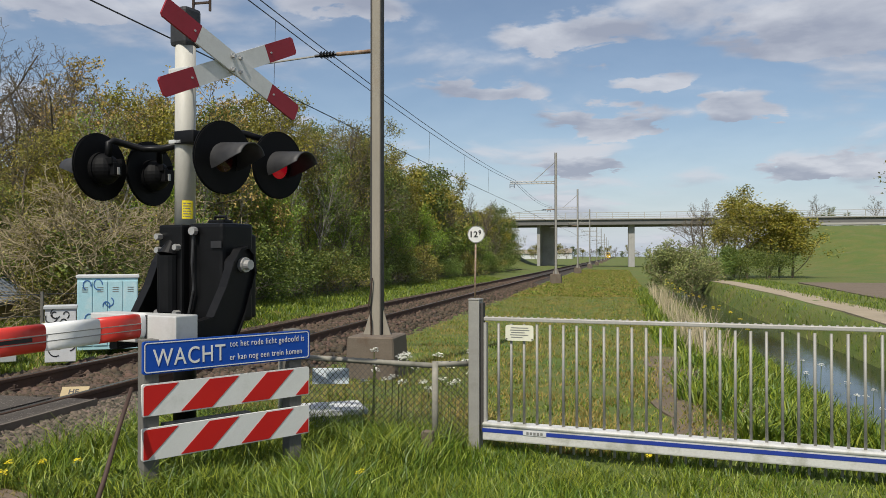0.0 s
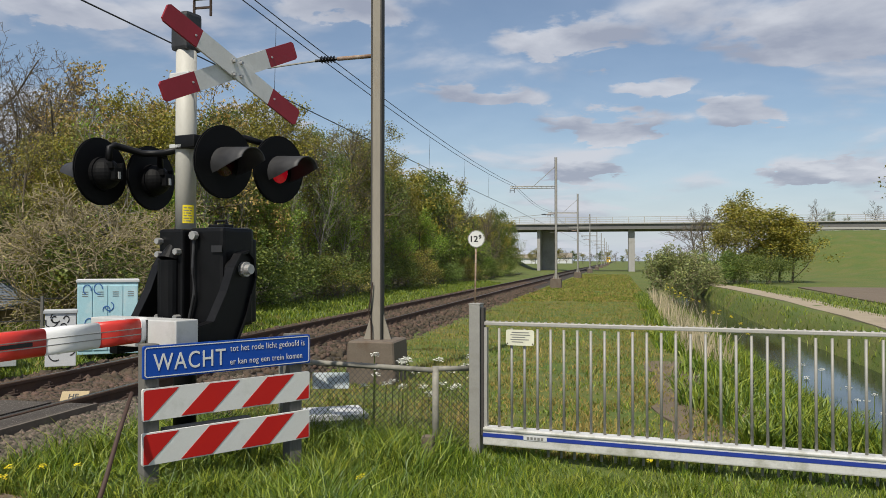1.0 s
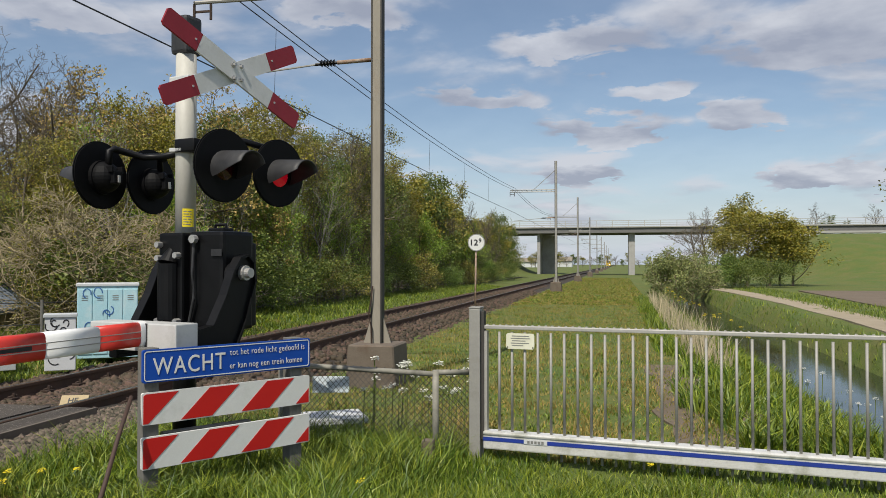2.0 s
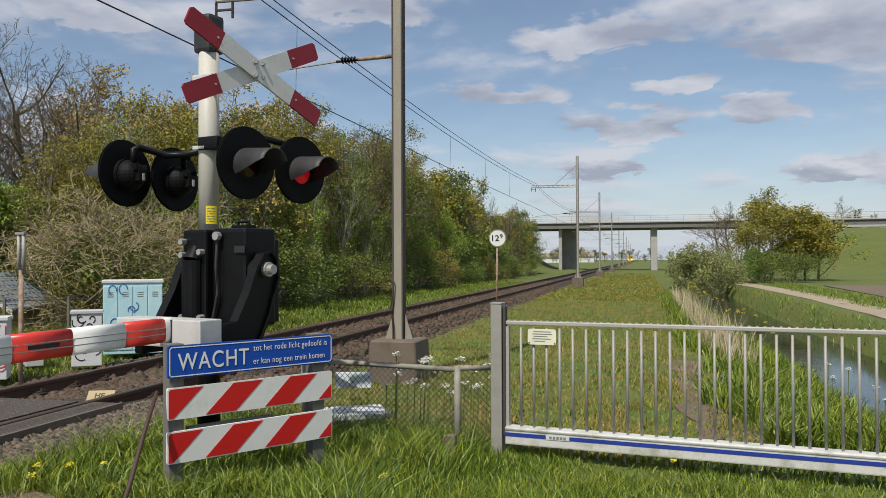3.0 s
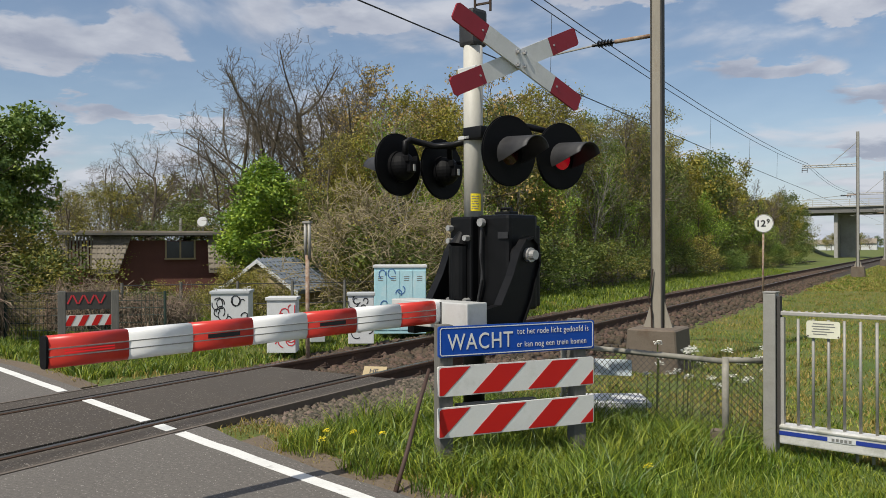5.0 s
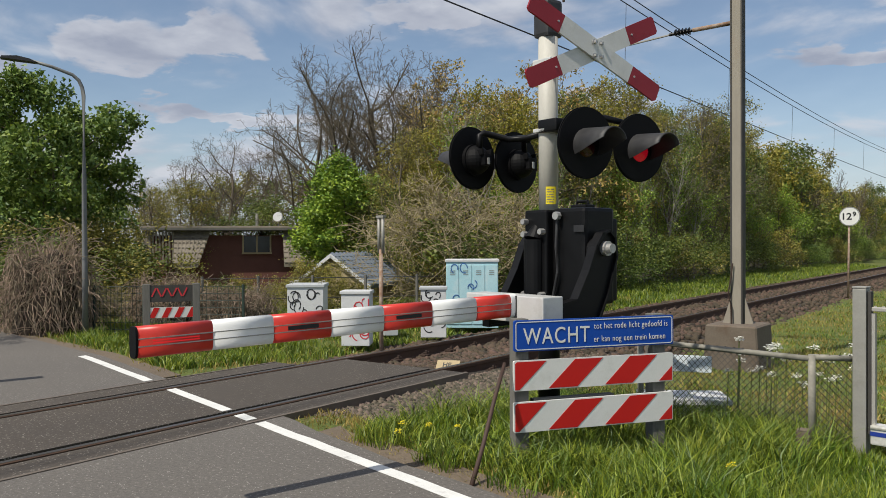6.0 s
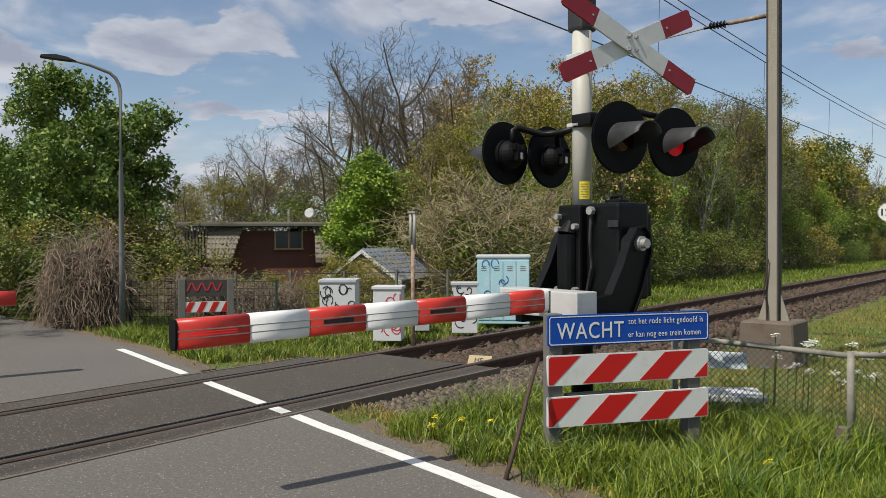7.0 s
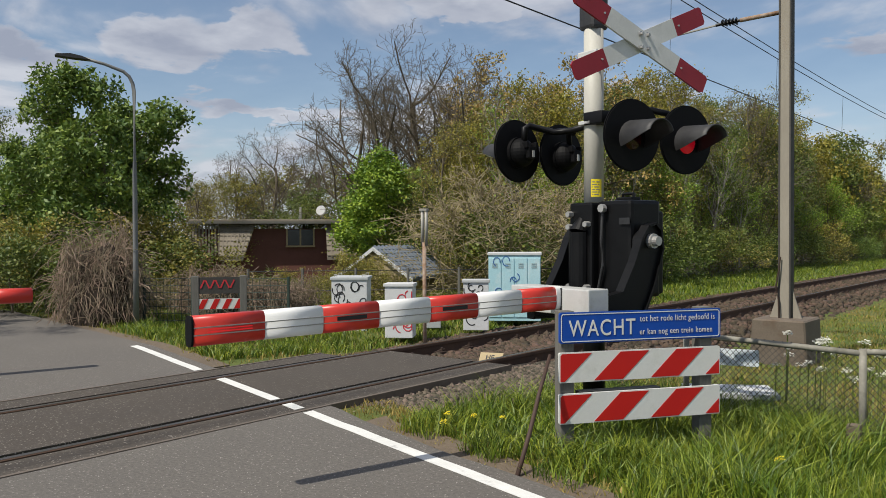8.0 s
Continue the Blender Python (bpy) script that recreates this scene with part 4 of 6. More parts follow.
def striped(z0, z1, thin):
    """A plank with slanting red and white fields, each field its own piece."""
    plank = part("striped_plank", plate(0, sw, z0, z1, -0.004, 0.018, 0.012), "sign_white", sign, "plank with slanting red and white stripes")
    h = z1 - z0 - 2 * thin
    lo = z0 + thin
    lean = 0.2
    step = 0.35 * sw
    for k in range(-1, 5):
        a = thin + k * step - 0.15 * sw
        quad = [(a, 0), (a + step * 0.5, 0), (a + step * 0.5 + lean, h), (a + lean, h)]
        # clip the slanting field to the plank
        for bound, sign_ in ((thin, 1), (sw - thin, -1)):
            out = []
            for p, q in zip(quad, quad[1:] + quad[:1]):
                ip, iq = sign_ * (p[0] - bound) >= 0, sign_ * (q[0] - bound) >= 0
                if ip:
                    out.append(p)
                if ip != iq:
                    u = (bound - p[0]) / (q[0] - p[0])
                    out.append((bound, p[1] + u * (q[1] - p[1])))
            quad = out
            if not quad:
                break
        if len(quad) > 2:
            part("red_stripe", prism(bm_new(), [(x, lo + z) for x, z in quad], 1, -0.0065, -0.0045), "sign_red", plank, "red reflective stripe")


striped(0.438, 0.642, 0.008)
striped(0.158, 0.362, 0.008)
for x in (0.03, sw - 0.14):
    bm = box(bm_new(), (x + 0.04, 0.07, 0.36), (0.1, 0.1, 1.12), bevel=0.006)
    part("board_post", bm, "wood_grey", sign, "weathered grey timber post")
bm = bm_new()
box(bm, (sw * 0.38, 0.06, 0.345), (sw * 0.5, 0.06, 0.05))
part("rear_batten", bm, "wood_grey", sign)

# stick leaning on the board
bm = bm_new()
a, b = Vector((-2.83, 3.9, -0.05)), Vector((-2.97, 4.52, 0.63))
pipe(bm, [a, a.lerp(b, 0.35) + Vector((0.006, 0, 0.004)), a.lerp(b, 0.7) - Vector((0.004, 0, 0)), b], [0.016, 0.015, 0.014, 0.013], 8)
single("stick", bm, "stick", "dark brown stick leaning on the striped board", "stick", smooth=True)

# ---- sliding gate ----
GL, GR = Vector((-1.13, 6.9, 0)), Vector((1.9, 6.45, 0))
gd = (GR - GL).normalized()
gate_m = Matrix.Translation(GL) @ Matrix.Rotation(math.atan2(gd.y, gd.x), 4, "Z")
gate = thing("sliding_gate", gate_m, "galvanised steel sliding gate with round bars and a pale bottom beam", "gate")
GW = 5.2
bm = box(bm_new(), (GW / 2, 0, 0.913), (GW, 0.045, 0.032), bevel=0.006)
part("top_rail", bm, "galv", gate)
bm = bm_new()
for i in range(int(GW / 0.057)):
    prism(bm, [(i * 0.057, 0.9), (i * 0.057 + 0.046, 0.9), (i * 0.057 + 0.03, 0.938), (i * 0.057 + 0.016, 0.938)], 1, -0.006, 0.006)
part("comb_strip", bm, "galv", gate, "toothed strip along the top rail")
bm = box(bm_new(), (GW / 2, 0, -0.06), (GW, 0.11, 0.125), bevel=0.012)
beam_g = part("bottom_beam", bm, "gate_beam", gate, "pale stained aluminium beam with a blue stripe")
bm = box(bm_new(), (GW / 2, -0.0, 0.013), (GW, 0.13, 0.03), bevel=0.012)
part("beam_lip", bm, "gate_beam", beam_g)
bm = box(bm_new(), (GW / 2, -0.0565, -0.036), (GW, 0.003, 0.032))
part("blue_stripe", bm, "blue_stripe", beam_g, "dark blue stripe")
bm = box(bm_new(), (0.46, -0.059, -0.036), (0.2, 0.003, 0.036))
plq = part("maker_plate", bm, "box_pale", beam_g, "small pale maker's plate")
bm = bm_new()
for k in range(5):
    box(bm, (0.4 + k * 0.03, -0.0615, -0.036), (0.02, 0.002, 0.022))
part("plate_mark", bm, "ink_grey", plq)
rod_me = rod(bm_new(), (0, 0, 0.02), (0, 0, 0.875), 0.0115, n=10)
first = part("bar", rod_me, "galv_dull", gate, smooth=True)
first.location = (0.13, 0, 0)
NB = int((GW - 0.13) / 0.1125)
for i in range(1, NB):
    o = first.copy()
    scene.collection.objects.link(o)
    o.location = (0.13 + 0.1125 * i, 0, 0)
bm = box(bm_new(), (0.012, 0, 0.44), (0.03, 0.045, 0.88))
part("end_stile", bm, "galv", gate)
bm = plate(0.20, 0.445, 0.735, 0.868, -0.032, -0.028, 0.02)
sgn = part("notice", bm, "plaque", gate, "small cream notice with lines of print")
bm = bm_new()
for j, (x, w) in enumerate(((0.325, 0.15), (0.325, 0.17), (0.31, 0.12), (0.32, 0.16), (0.3, 0.1))):
    box(bm, (x, -0.033, 0.845 - j * 0.02), (w, 0.001, 0.007))
part("print", bm, "ink_grey", sgn)
bm = bm_new()
for x in (0.212, 0.433):
    rod(bm, (x, -0.036, 0.75), (x, -0.032, 0.75), 0.006, n=8)
part("screw", bm, "dark_steel", sgn)
post_g = thing("gate_post", Matrix.Translation((-1.21, 6.93, -0.25)) @ Matrix.Rotation(math.atan2(gd.y, gd.x), 4, "Z"), "galvanised square steel gate post", "gate post")
bm = box(bm_new(), (0, 0, 0.66), (0.1, 0.11, 1.32), bevel=0.008)
part("post", bm, "galv_dull", post_g)
bm = box(bm_new(), (0, 0, 1.327), (0.105, 0.115, 0.014), bevel=0.004)
part("cap", bm, "galv_dull", post_g)
bm = box(bm_new(), (0.072, -0.02, 0.75), (0.025, 0.06, 1.1), bevel=0.004)
part("stop_channel", bm, "pole_dark", post_g, "dark receiving channel")
# pulley rows and concrete footing under the gate
bm = box(bm_new(), (1.9, -0.12, -0.33), (3.6, 0.22, 0.1), bevel=0.02)
ft = single("gate_footing", bm, "concrete", "low pale concrete footing strip under the sliding gate", "footing", m=gate_m)
end_me = part("bar_end", rod(bm_new(), (0, 0.03, -0.12), (0, 0.03, -0.2), 0.012, n=6), "galv_dull", gate)
end_me.location = (0.55, 0, 0)
for i in range(1, 40):
    o = end_me.copy()
    scene.collection.objects.link(o)
    o.location = (0.55 + i * 0.112, 0, 0)

# ---- chain-link fence panel ----
FP = [Vector((-3.05, 7.0, 0)), Vector((-1.53, 6.74, 0)), Vector((-1.27, 6.93, 0))]
fence = thing("chain_link_fence", Matrix(), "low old chain-link fence with a bent top tube", "fence")
for a, b, sp in ((FP[0], FP[1], 0.055), (FP[1], FP[2], 0.055)):
    d = (b - a).length
    u = (b - a).normalized()
    bm = bm_new()
    k = -0.75
    while k < d:
        for s in (1, -1):
            p0, p1 = (k, -0.2), (k + 0.72, 0.52)
            if s < 0:
                p0, p1 = (k, 0.52), (k + 0.72, -0.2)
            t0, t1 = max(0, -p0[0] / 0.72), min(1, (d - p0[0]) / 0.72)
            if t1 <= t0:
                continue
            q0, q1 = [Vector((*(a + u * (p0[0] + t * 0.72)).xy, p0[1] + t * (p1[1] - p0[1]))) for t in (t0, t1)]
            rod(bm, q0, q1, 0.0026, n=4, caps=False)
        k += sp
    part("wire_mesh", bm, "pole_dark", fence, "dark diamond wire mesh")
    bm = rod(bm_new(), a + Vector((0, 0, 0.53)), b + Vector((0, 0, 0.515)), 0.024, n=10)
    part("top_tube", bm, "fence_tube", fence, smooth=True)
bm = bm_new()
for a, b in ((FP[0], FP[1]), (FP[1], FP[2])):
    n = int((b - a).length / 0.075)
    for i in range(n):
        c = a.lerp(b, (i + 0.5) / n)
        rod(bm, c + Vector((-0.02, 0, 0.5)), c + Vector((0.02, 0.0, 0.55)), 0.005, n=5)
tagged(part("wire_tie", bm, "pole_dark", fence), kind="stuff")
for p in (FP[0], FP[1]):
    part("fence_post", rod(bm_new(), p + Vector((0, 0, -0.3)), p + Vector((0, 0, 0.55)), 0.028, n=10), "fence_tube", fence, "grey weathered tube post", True)
bm = box(bm_new(), (-1.52, 6.42, -0.12), (0.1, 0.1, 0.3), bevel=0.02)
single("marker_stub", bm, "concrete", "short mossy concrete stub in the grass", "marker post")
bm = box(bm_new(), (-2.62, 7.14, 0.335), (0.34, 0.012, 0.15), Matrix.Rotation(radians(15), 4, "Z"), bevel=0.004)
single("cable_sign", bm, "pale_panel", "pale blue sign panel with worn blue edges on the fence", "sign")
bm = box(bm_new(), (-2.8, 7.4, -0.03), (0.8, 0.5, 0.05), Matrix.Rotation(radians(30), 4, "Z"), bevel=0.006)
box(bm, (-2.8, 7.4, -0.18), (0.7, 0.4, 0.26), Matrix.Rotation(radians(30), 4, "Z"))
single("concrete_cover", bm, "box_pale", "flat pale concrete cover slab behind the fence", "cover slab")
# ---- overhead line ----
def mast(y, x=-3.72, top=7.85, full=True, zb_=6.2):
    """A steel H-section mast on a concrete block with a bracket over the track."""
    ob = thing("catenary_mast", Matrix.Translation((x, y, -0.25)), "tall beige steel overhead line mast on a concrete block", "mast", "overhead line masts")
    zt = top + 0.25
    coat = "pole_beige" if full and y < 20 else "galv_dull"
    part("web", box(bm_new(), (0, 0, zt / 2 + 0.3), (0.116, 0.012, zt - 0.6)), coat, ob)
    for s in (-1, 1):
        part("flange", box(bm_new(), (s * 0.068, 0, zt / 2 + 0.3), (0.02, 0.15, zt - 0.6)), "pole_dark", ob, "dark steel flange")
    part("facing", box(bm_new(), (0, -0.06, zt / 2 + 0.3), (0.116, 0.01, zt - 0.6)), coat, ob, "pale facing with rust runs")
    o = [(-0.36, -0.1), (0.37, -0.1), (0.33, 0.6), (-0.32, 0.6)]
    bm = prism(bm_new(), o, 1, -0.36, 0.36)
    bmesh.ops.bevel(bm, geom=[e for e in bm.edges], offset=0.02, segments=1, affect="EDGES")
    part("footing", bm, "concrete", ob, "stained concrete footing")
    for s in (-1, 1):
        bm = prism(bm_new(), [(s * 0.09, 0.6), (s * 0.2, 0.6), (s * 0.09, 0.95)], 1, -0.01, 0.01)
        part("gusset", bm, "pole_beige", ob)
    # upper bracket and stay
    zb = zb_
    for dz in (0.0, 0.12):
        part("bracket_tube", rod(bm_new(), (-0.08, 0, zb + dz), (-2.85, 0, zb + dz + 0.02), 0.03, n=8), "galv_dull", ob)
    if full:
        for i in range(9):
            a = -0.2 - i * 0.3
            part("lattice", rod(bm_new(), (a, 0, zb), (a - 0.15, 0, zb + 0.12), 0.014, n=5), "galv_dull", ob)
    part("stay", rod(bm_new(), (-0.08, 0, zb + 1.3), (-1.4, 0, zb + 0.13), 0.018, n=6), "galv_dull", ob)
    bm = bm_new()
    box(bm, (-2.72, 0, zb - 0.12), (0.28, 0.03, 0.03))
    rod(bm, (-2.58, 0, zb), (-2.58, 0, zb - 0.25), 0.02, n=6)
    rod(bm, (-2.85, 0, zb), (-2.85, 0, zb - 0.25), 0.02, n=6)
    part("wire_clamp", bm, "dark_steel", ob)
    # registration arm with its insulator
    za = 4.6
    part("arm_tube", rod(bm_new(), (-0.08, 0, za), (-0.58, -0.06, za - 0.03), 0.03, n=10), "rust", ob, "rusty pale registration tube", True)
    bm = bm_new()
    for i in range(5):
        rod(bm, (-0.62 - i * 0.045, -0.065 - i * 0.004, za - 0.035), (-0.645 - i * 0.045, -0.067 - i * 0.004, za - 0.036), 0.055, 0.035, n=12)
    rod(bm, (-0.58, -0.06, za - 0.03), (-0.9, -0.09, za - 0.05), 0.022, n=8)
    part("insulator", bm, "black", ob, "dark ribbed insulator")
    part("steady_arm", rod(bm_new(), (-0.88, -0.09, za - 0.05), (-2.6, -0.1, za - 0.2), 0.014, n=6), "galv_dull", ob)
    return ob


mast(10.9, -3.31, zb_=5.58)
for y in (50.2, 78, 112, 150, 190, 235, 280, 330):
    mast(y, -3.74, full=y < 60)
# earth lead on the near mast
bm = pipe(bm_new(), [(-3.36, 10.79, 0.34), (-3.37, 10.78, 0.6), (-3.4, 10.77, 0.75), (-3.37, 10.78, 0.95), (-3.35, 10.8, 1.15)], 0.01, 6)
single("earth_lead", bm, "dark_steel", "dark earth lead at the foot of the mast", "cable")

# wires: contact wire and two messenger wires with droppers, span by span
spans = (-40, 10.9, 50.2, 78, 112, 150, 190, 235, 280, 330)
for nm, x, z0, sag, r in (("contact_wire", -6.35, 4.62, 0.05, 0.011), ("messenger_wire", -6.32, 6.0, 0.34, 0.010), ("messenger_wire", -6.27, 6.12, 0.32, 0.010)):
    pts = []
    for a, b in zip(spans, spans[1:]):
        for k in range(8):
            u = k / 8
            pts.append((x, a + (b - a) * u, z0 - 4 * sag * u * (1 - u) + 0.004 * max(0, a + (b - a) * u - 10) ** 0.8))
    tagged(part(nm, pipe(bm_new(), pts, r, 5), "wire", None), "thin dark overhead wire above the track", "overhead wire")
for y in (8.0, 14.2, 20.5, 27, 33.5, 40):
    u = ((y + 40) / 50.9) if y < 10.9 else (y - 10.9) / 39.3
    rise = 0.004 * max(0, y - 10) ** 0.8
    single("dropper", rod(bm_new(), (-6.35, y, 4.62 - 0.2 * u * (1 - u) + rise), (-6.32, y, 6.0 - 1.36 * u * (1 - u) + rise), 0.005, n=4), "wire", "thin dropper between overhead wires", "dropper wire")

# kilometre disc
km = thing("distance_sign", Matrix.Translation((-4.5, 25.6, -0.3)), "round white distance disc with black digits on thin post", "sign")
part("post", rod(bm_new(), (0, 0, 0), (0.03, 0, 2.3), 0.03, n=8), "rust", km, "rusty thin post", True)
bm = rod(bm_new(), (0.05, -0.04, 2.45), (0.05, -0.06, 2.45), 0.275, n=36)
disc = part("disc", bm, "sign_white", km)
bm = bm_new()
for i in range(48):
    a = 2 * math.pi * i / 48
    box(bm, (0.05 + 0.262 * math.cos(a), -0.0615, 2.45 + 0.262 * math.sin(a)), (0.012, 0.003, 0.036), Matrix.Rotation(-a, 4, "Y"))
part("rim", bm, "ink", disc, "black rim")
for body, x0, x1, z, size in (("12", -0.13, 0.11, 2.36, 0.27), ("9", 0.13, 0.22, 2.45, 0.19)):
    ob, (a, b) = text("digits", body, size, "ink", disc, Matrix(), 0.006)
    k = (x1 - x0) / (b - a)
    ob.matrix_local = Matrix.Translation((x0 - a * k, -0.063, z)) @ Matrix.Rotation(radians(90), 4, "X") @ Matrix.Diagonal((k, 1, 1, 1))

# small marker plate between the rails
mk = thing("track_marker", Matrix.Translation((-6.0, 8.05, -0.1)) @ Matrix.Rotation(radians(20), 4, "Z"), "small cream marker plate between the rails with two letters", "marker")
part("plate", box(bm_new(), (0, 0, 0), (0.3, 0.14, 0.08), Matrix.Rotation(radians(45), 4, "X"), bevel=0.01), "timber_tan", mk)
ob, (a, b) = text("letters", "HE", 0.09, "ink", mk, Matrix(), 0.002)
ob.matrix_local = Matrix.Rotation(radians(45), 4, "X") @ Matrix.Translation((-0.068, -0.035, 0.0415))

# ---- overpass ----
bridge = thing("overpass", Matrix.Translation((0, 128, 0)), "concrete road overpass with steel railings on wall piers", "bridge")
# the whole deck, front included, wears the soffit's painted-in shadow
part("deck", box(bm_new(), (-15, 5, 6.75), (110, 11, 0.85)), "bridge_shade", bridge)
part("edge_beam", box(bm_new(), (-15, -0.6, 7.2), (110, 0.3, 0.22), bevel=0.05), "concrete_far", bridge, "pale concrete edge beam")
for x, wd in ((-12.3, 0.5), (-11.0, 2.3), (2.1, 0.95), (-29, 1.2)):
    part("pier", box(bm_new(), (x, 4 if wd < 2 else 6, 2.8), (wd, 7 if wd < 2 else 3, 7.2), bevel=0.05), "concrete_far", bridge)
for z, t in ((7.55, 0.09), (7.85, 0.05), (8.2, 0.07)):
    part("railing", box(bm_new(), (-15, -0.6, z), (110, 0.07, t)), "galv", bridge)
rp = part("railing_post", box(bm_new(), (-68, -0.6, 7.7), (0.08, 0.08, 1.0)), "galv", bridge)
for i in range(1, 45):
    o = rp.copy()
    scene.collection.objects.link(o)
    o.location = (2.4 * i, 0, 0)
gr = thing("guard_rail", Matrix.Translation((26, 124, 5.4)), "long steel guard rail along the bank", "guard rail")
part("rail_band", box(bm_new(), (50, 0, 0.65), (110, 0.06, 0.3), bevel=0.02), "galv", gr)
gp = part("rail_post", box(bm_new(), (0, 0.05, 0.3), (0.1, 0.1, 0.8)), "galv", gr)
for i in range(1, 28):
    o = gp.copy()
    scene.collection.objects.link(o)
    o.location = (4 * i, 0, 0)
# a car on the overpass
car = thing("car", Matrix.Translation((-22.5, 130.5, 7.18)), "dark grey car on the overpass", "car")
bm = prism(bm_new(), [(-2.1, 0.25), (2.1, 0.25), (2.1, 0.75), (1.2, 0.9), (0.6, 1.4), (-1.0, 1.42), (-1.7, 0.95), (-2.1, 0.85)], 1, -0.85, 0.85)
part("body", bm, "car_paint", car)
bm = prism(bm_new(), [(1.05, 0.92), (0.55, 1.34), (-0.95, 1.36), (-1.5, 0.95)], 1, -0.86, 0.86)
part("window_band", bm, "glass_dark", car)
for x in (-1.3, 1.3):
    for y in (-0.8, 0.8):
        part("wheel", rod(bm_new(), (x, y - 0.1, 0.3), (x, y + 0.1, 0.3), 0.31, n=16), "black_rough", car)

# train far down the line
train = thing("train", Matrix.Translation((-6.35, 540, 0)), "yellow train front far down the track with lit headlamps", "train")
bm = prism(bm_new(), [(-1.4, 0.4), (1.4, 0.4), (1.45, 1.8), (1.25, 3.6), (0.8, 3.9), (-0.8, 3.9), (-1.25, 3.6), (-1.45, 1.8)], 1, 0, 60)
part("body", bm, "train_yellow", train)
part("windscreen", box(bm_new(), (0, -0.03, 2.9), (2.1, 0.05, 0.8)), "glass_dark", train)
for x in (-0.95, 0.95):
    part("headlamp", rod(bm_new(), (x, -0.06, 1.3), (x, 0, 1.3), 0.22, n=12), "train_lamp", train, "lit headlamp")

# ---- beyond the track: cabinets, posts, lamp, far barrier ----
def scribble(parent, mat, seed, w, z0, z1, y, n=9, r=0.009):
    """Unreadable sprayed strokes: loops and hooks on a cabinet face."""
    rnd = random.Random(seed)
    for _ in range(n):
        cx, cz = rnd.uniform(-w * 0.38, w * 0.38), rnd.uniform(z0, z1)
        a0, sweep, rr = rnd.uniform(0, 6.3), rnd.uniform(2.2, 5.6), rnd.uniform(0.035, 0.09)
        pts = [(max(-w * 0.47, min(w * 0.47, cx + rr * math.cos(a0 + sweep * k / 8) + 0.02 * k / 8)), y, cz + rr * 1.2 * math.sin(a0 + sweep * k / 8)) for k in range(9)]
        bm = pipe(bm_new(), pts, r, 5)
        for v in bm.verts:
            v.co.y = y + (v.co.y - y) * 0.15
        part("spray_stroke", bm, mat, parent)


def cabinet(x, y, yaw, w, d, h, mat, lid, label, ink=None, seed=1, doors=0, hooks=False, strokes=9, base=-0.12):
    ob = thing("trackside_cabinet", pose(x, y, base, 0, 0, yaw), label, "cabinet")
    h = h - base
    body = part("body", box(bm_new(), (0, d / 2, h / 2), (w, d, h), bevel=0.008), mat, ob)
    if lid:
        part("lid", box(bm_new(), (0, d / 2, h + 0.01), (w + 0.04, d + 0.04, 0.05), bevel=0.01), lid, ob)
    for k in range(doors):
        dw = w / doors
        door = part("door", box(bm_new(), (-w / 2 + dw * (k + 0.5), -0.006, h * 0.5), (dw - 0.02, 0.016, h - 0.14), bevel=0.004), mat, ob)
        for j in range(3):
            part("vent_slot", box(bm_new(), (-w / 2 + dw * (k + 0.5), -0.016, h * 0.8 + j * 0.035), (dw * 0.4, 0.004, 0.012)), "ink_grey", door)
    if hooks:
        for sx in (-1, 1):
            for sy in (0.1, 0.9):
                part("lifting_eye", pipe(bm_new(), [(sx * w * 0.4 - 0.02, d * sy, h + 0.03), (sx * w * 0.4 - 0.02, d * sy, h + 0.075), (sx * w * 0.4 + 0.02, d * sy, h + 0.075), (sx * w * 0.4 + 0.02, d * sy, h + 0.03)], 0.008, 6), "galv", ob)
    if ink:
        scribble(ob, ink, seed, w, h * 0.22, h * 0.9, -0.02 if doors else -0.004, strokes)
    return ob


cabinet(-9.62, 9.1, 38, 0.58, 0.62, 0.74, "box_pale", "box_grey", "grey steel trackside cabinet with black sprayed scrawl and lifting eyes", "ink", 3, hooks=True, strokes=16)
cabinet(-8.42, 8.98, 33, 0.43, 0.36, 0.68, "box_pale", "box_pale", "pale steel trackside cabinet with red sprayed scrawl", "red_ink", 5, strokes=12)
cabinet(-8.86, 10.34, 48, 0.24, 0.5, 0.26, "box_grey", "", "small low grey box in the grass")
cabinet(-8.1, 10.52, 36, 0.42, 0.32, 0.68, "box_pale", "box_grey", "pale trackside cabinet with black sprayed scrawl", "ink", 8, strokes=14)
cabinet(-8.42, 12.12, 34, 0.95, 0.6, 1.1, "box_cyan", "box_pale", "wide cabinet painted pale cyan with sprayed curls", "blue_ink", 11, doors=4, strokes=8)

bell = thing("bell_post", Matrix.Translation((-7.34, 8.33, -0.2)), "thin rusty steel post with two tubes at its top", "post")
part("post", rod(bm_new(), (0, 0, 0), (0, 0, 1.55), 0.028, n=10), "rust", bell, smooth=True)
for d in (-0.035, 0.035):
    part("tube", rod(bm_new(), (d, 0, 1.5), (d, 0, 2.0), 0.022, n=8), "galv_dull", bell, smooth=True)
part("cap", box(bm_new(), (0, 0, 2.0), (0.13, 0.06, 0.03)), "galv_dull", bell)

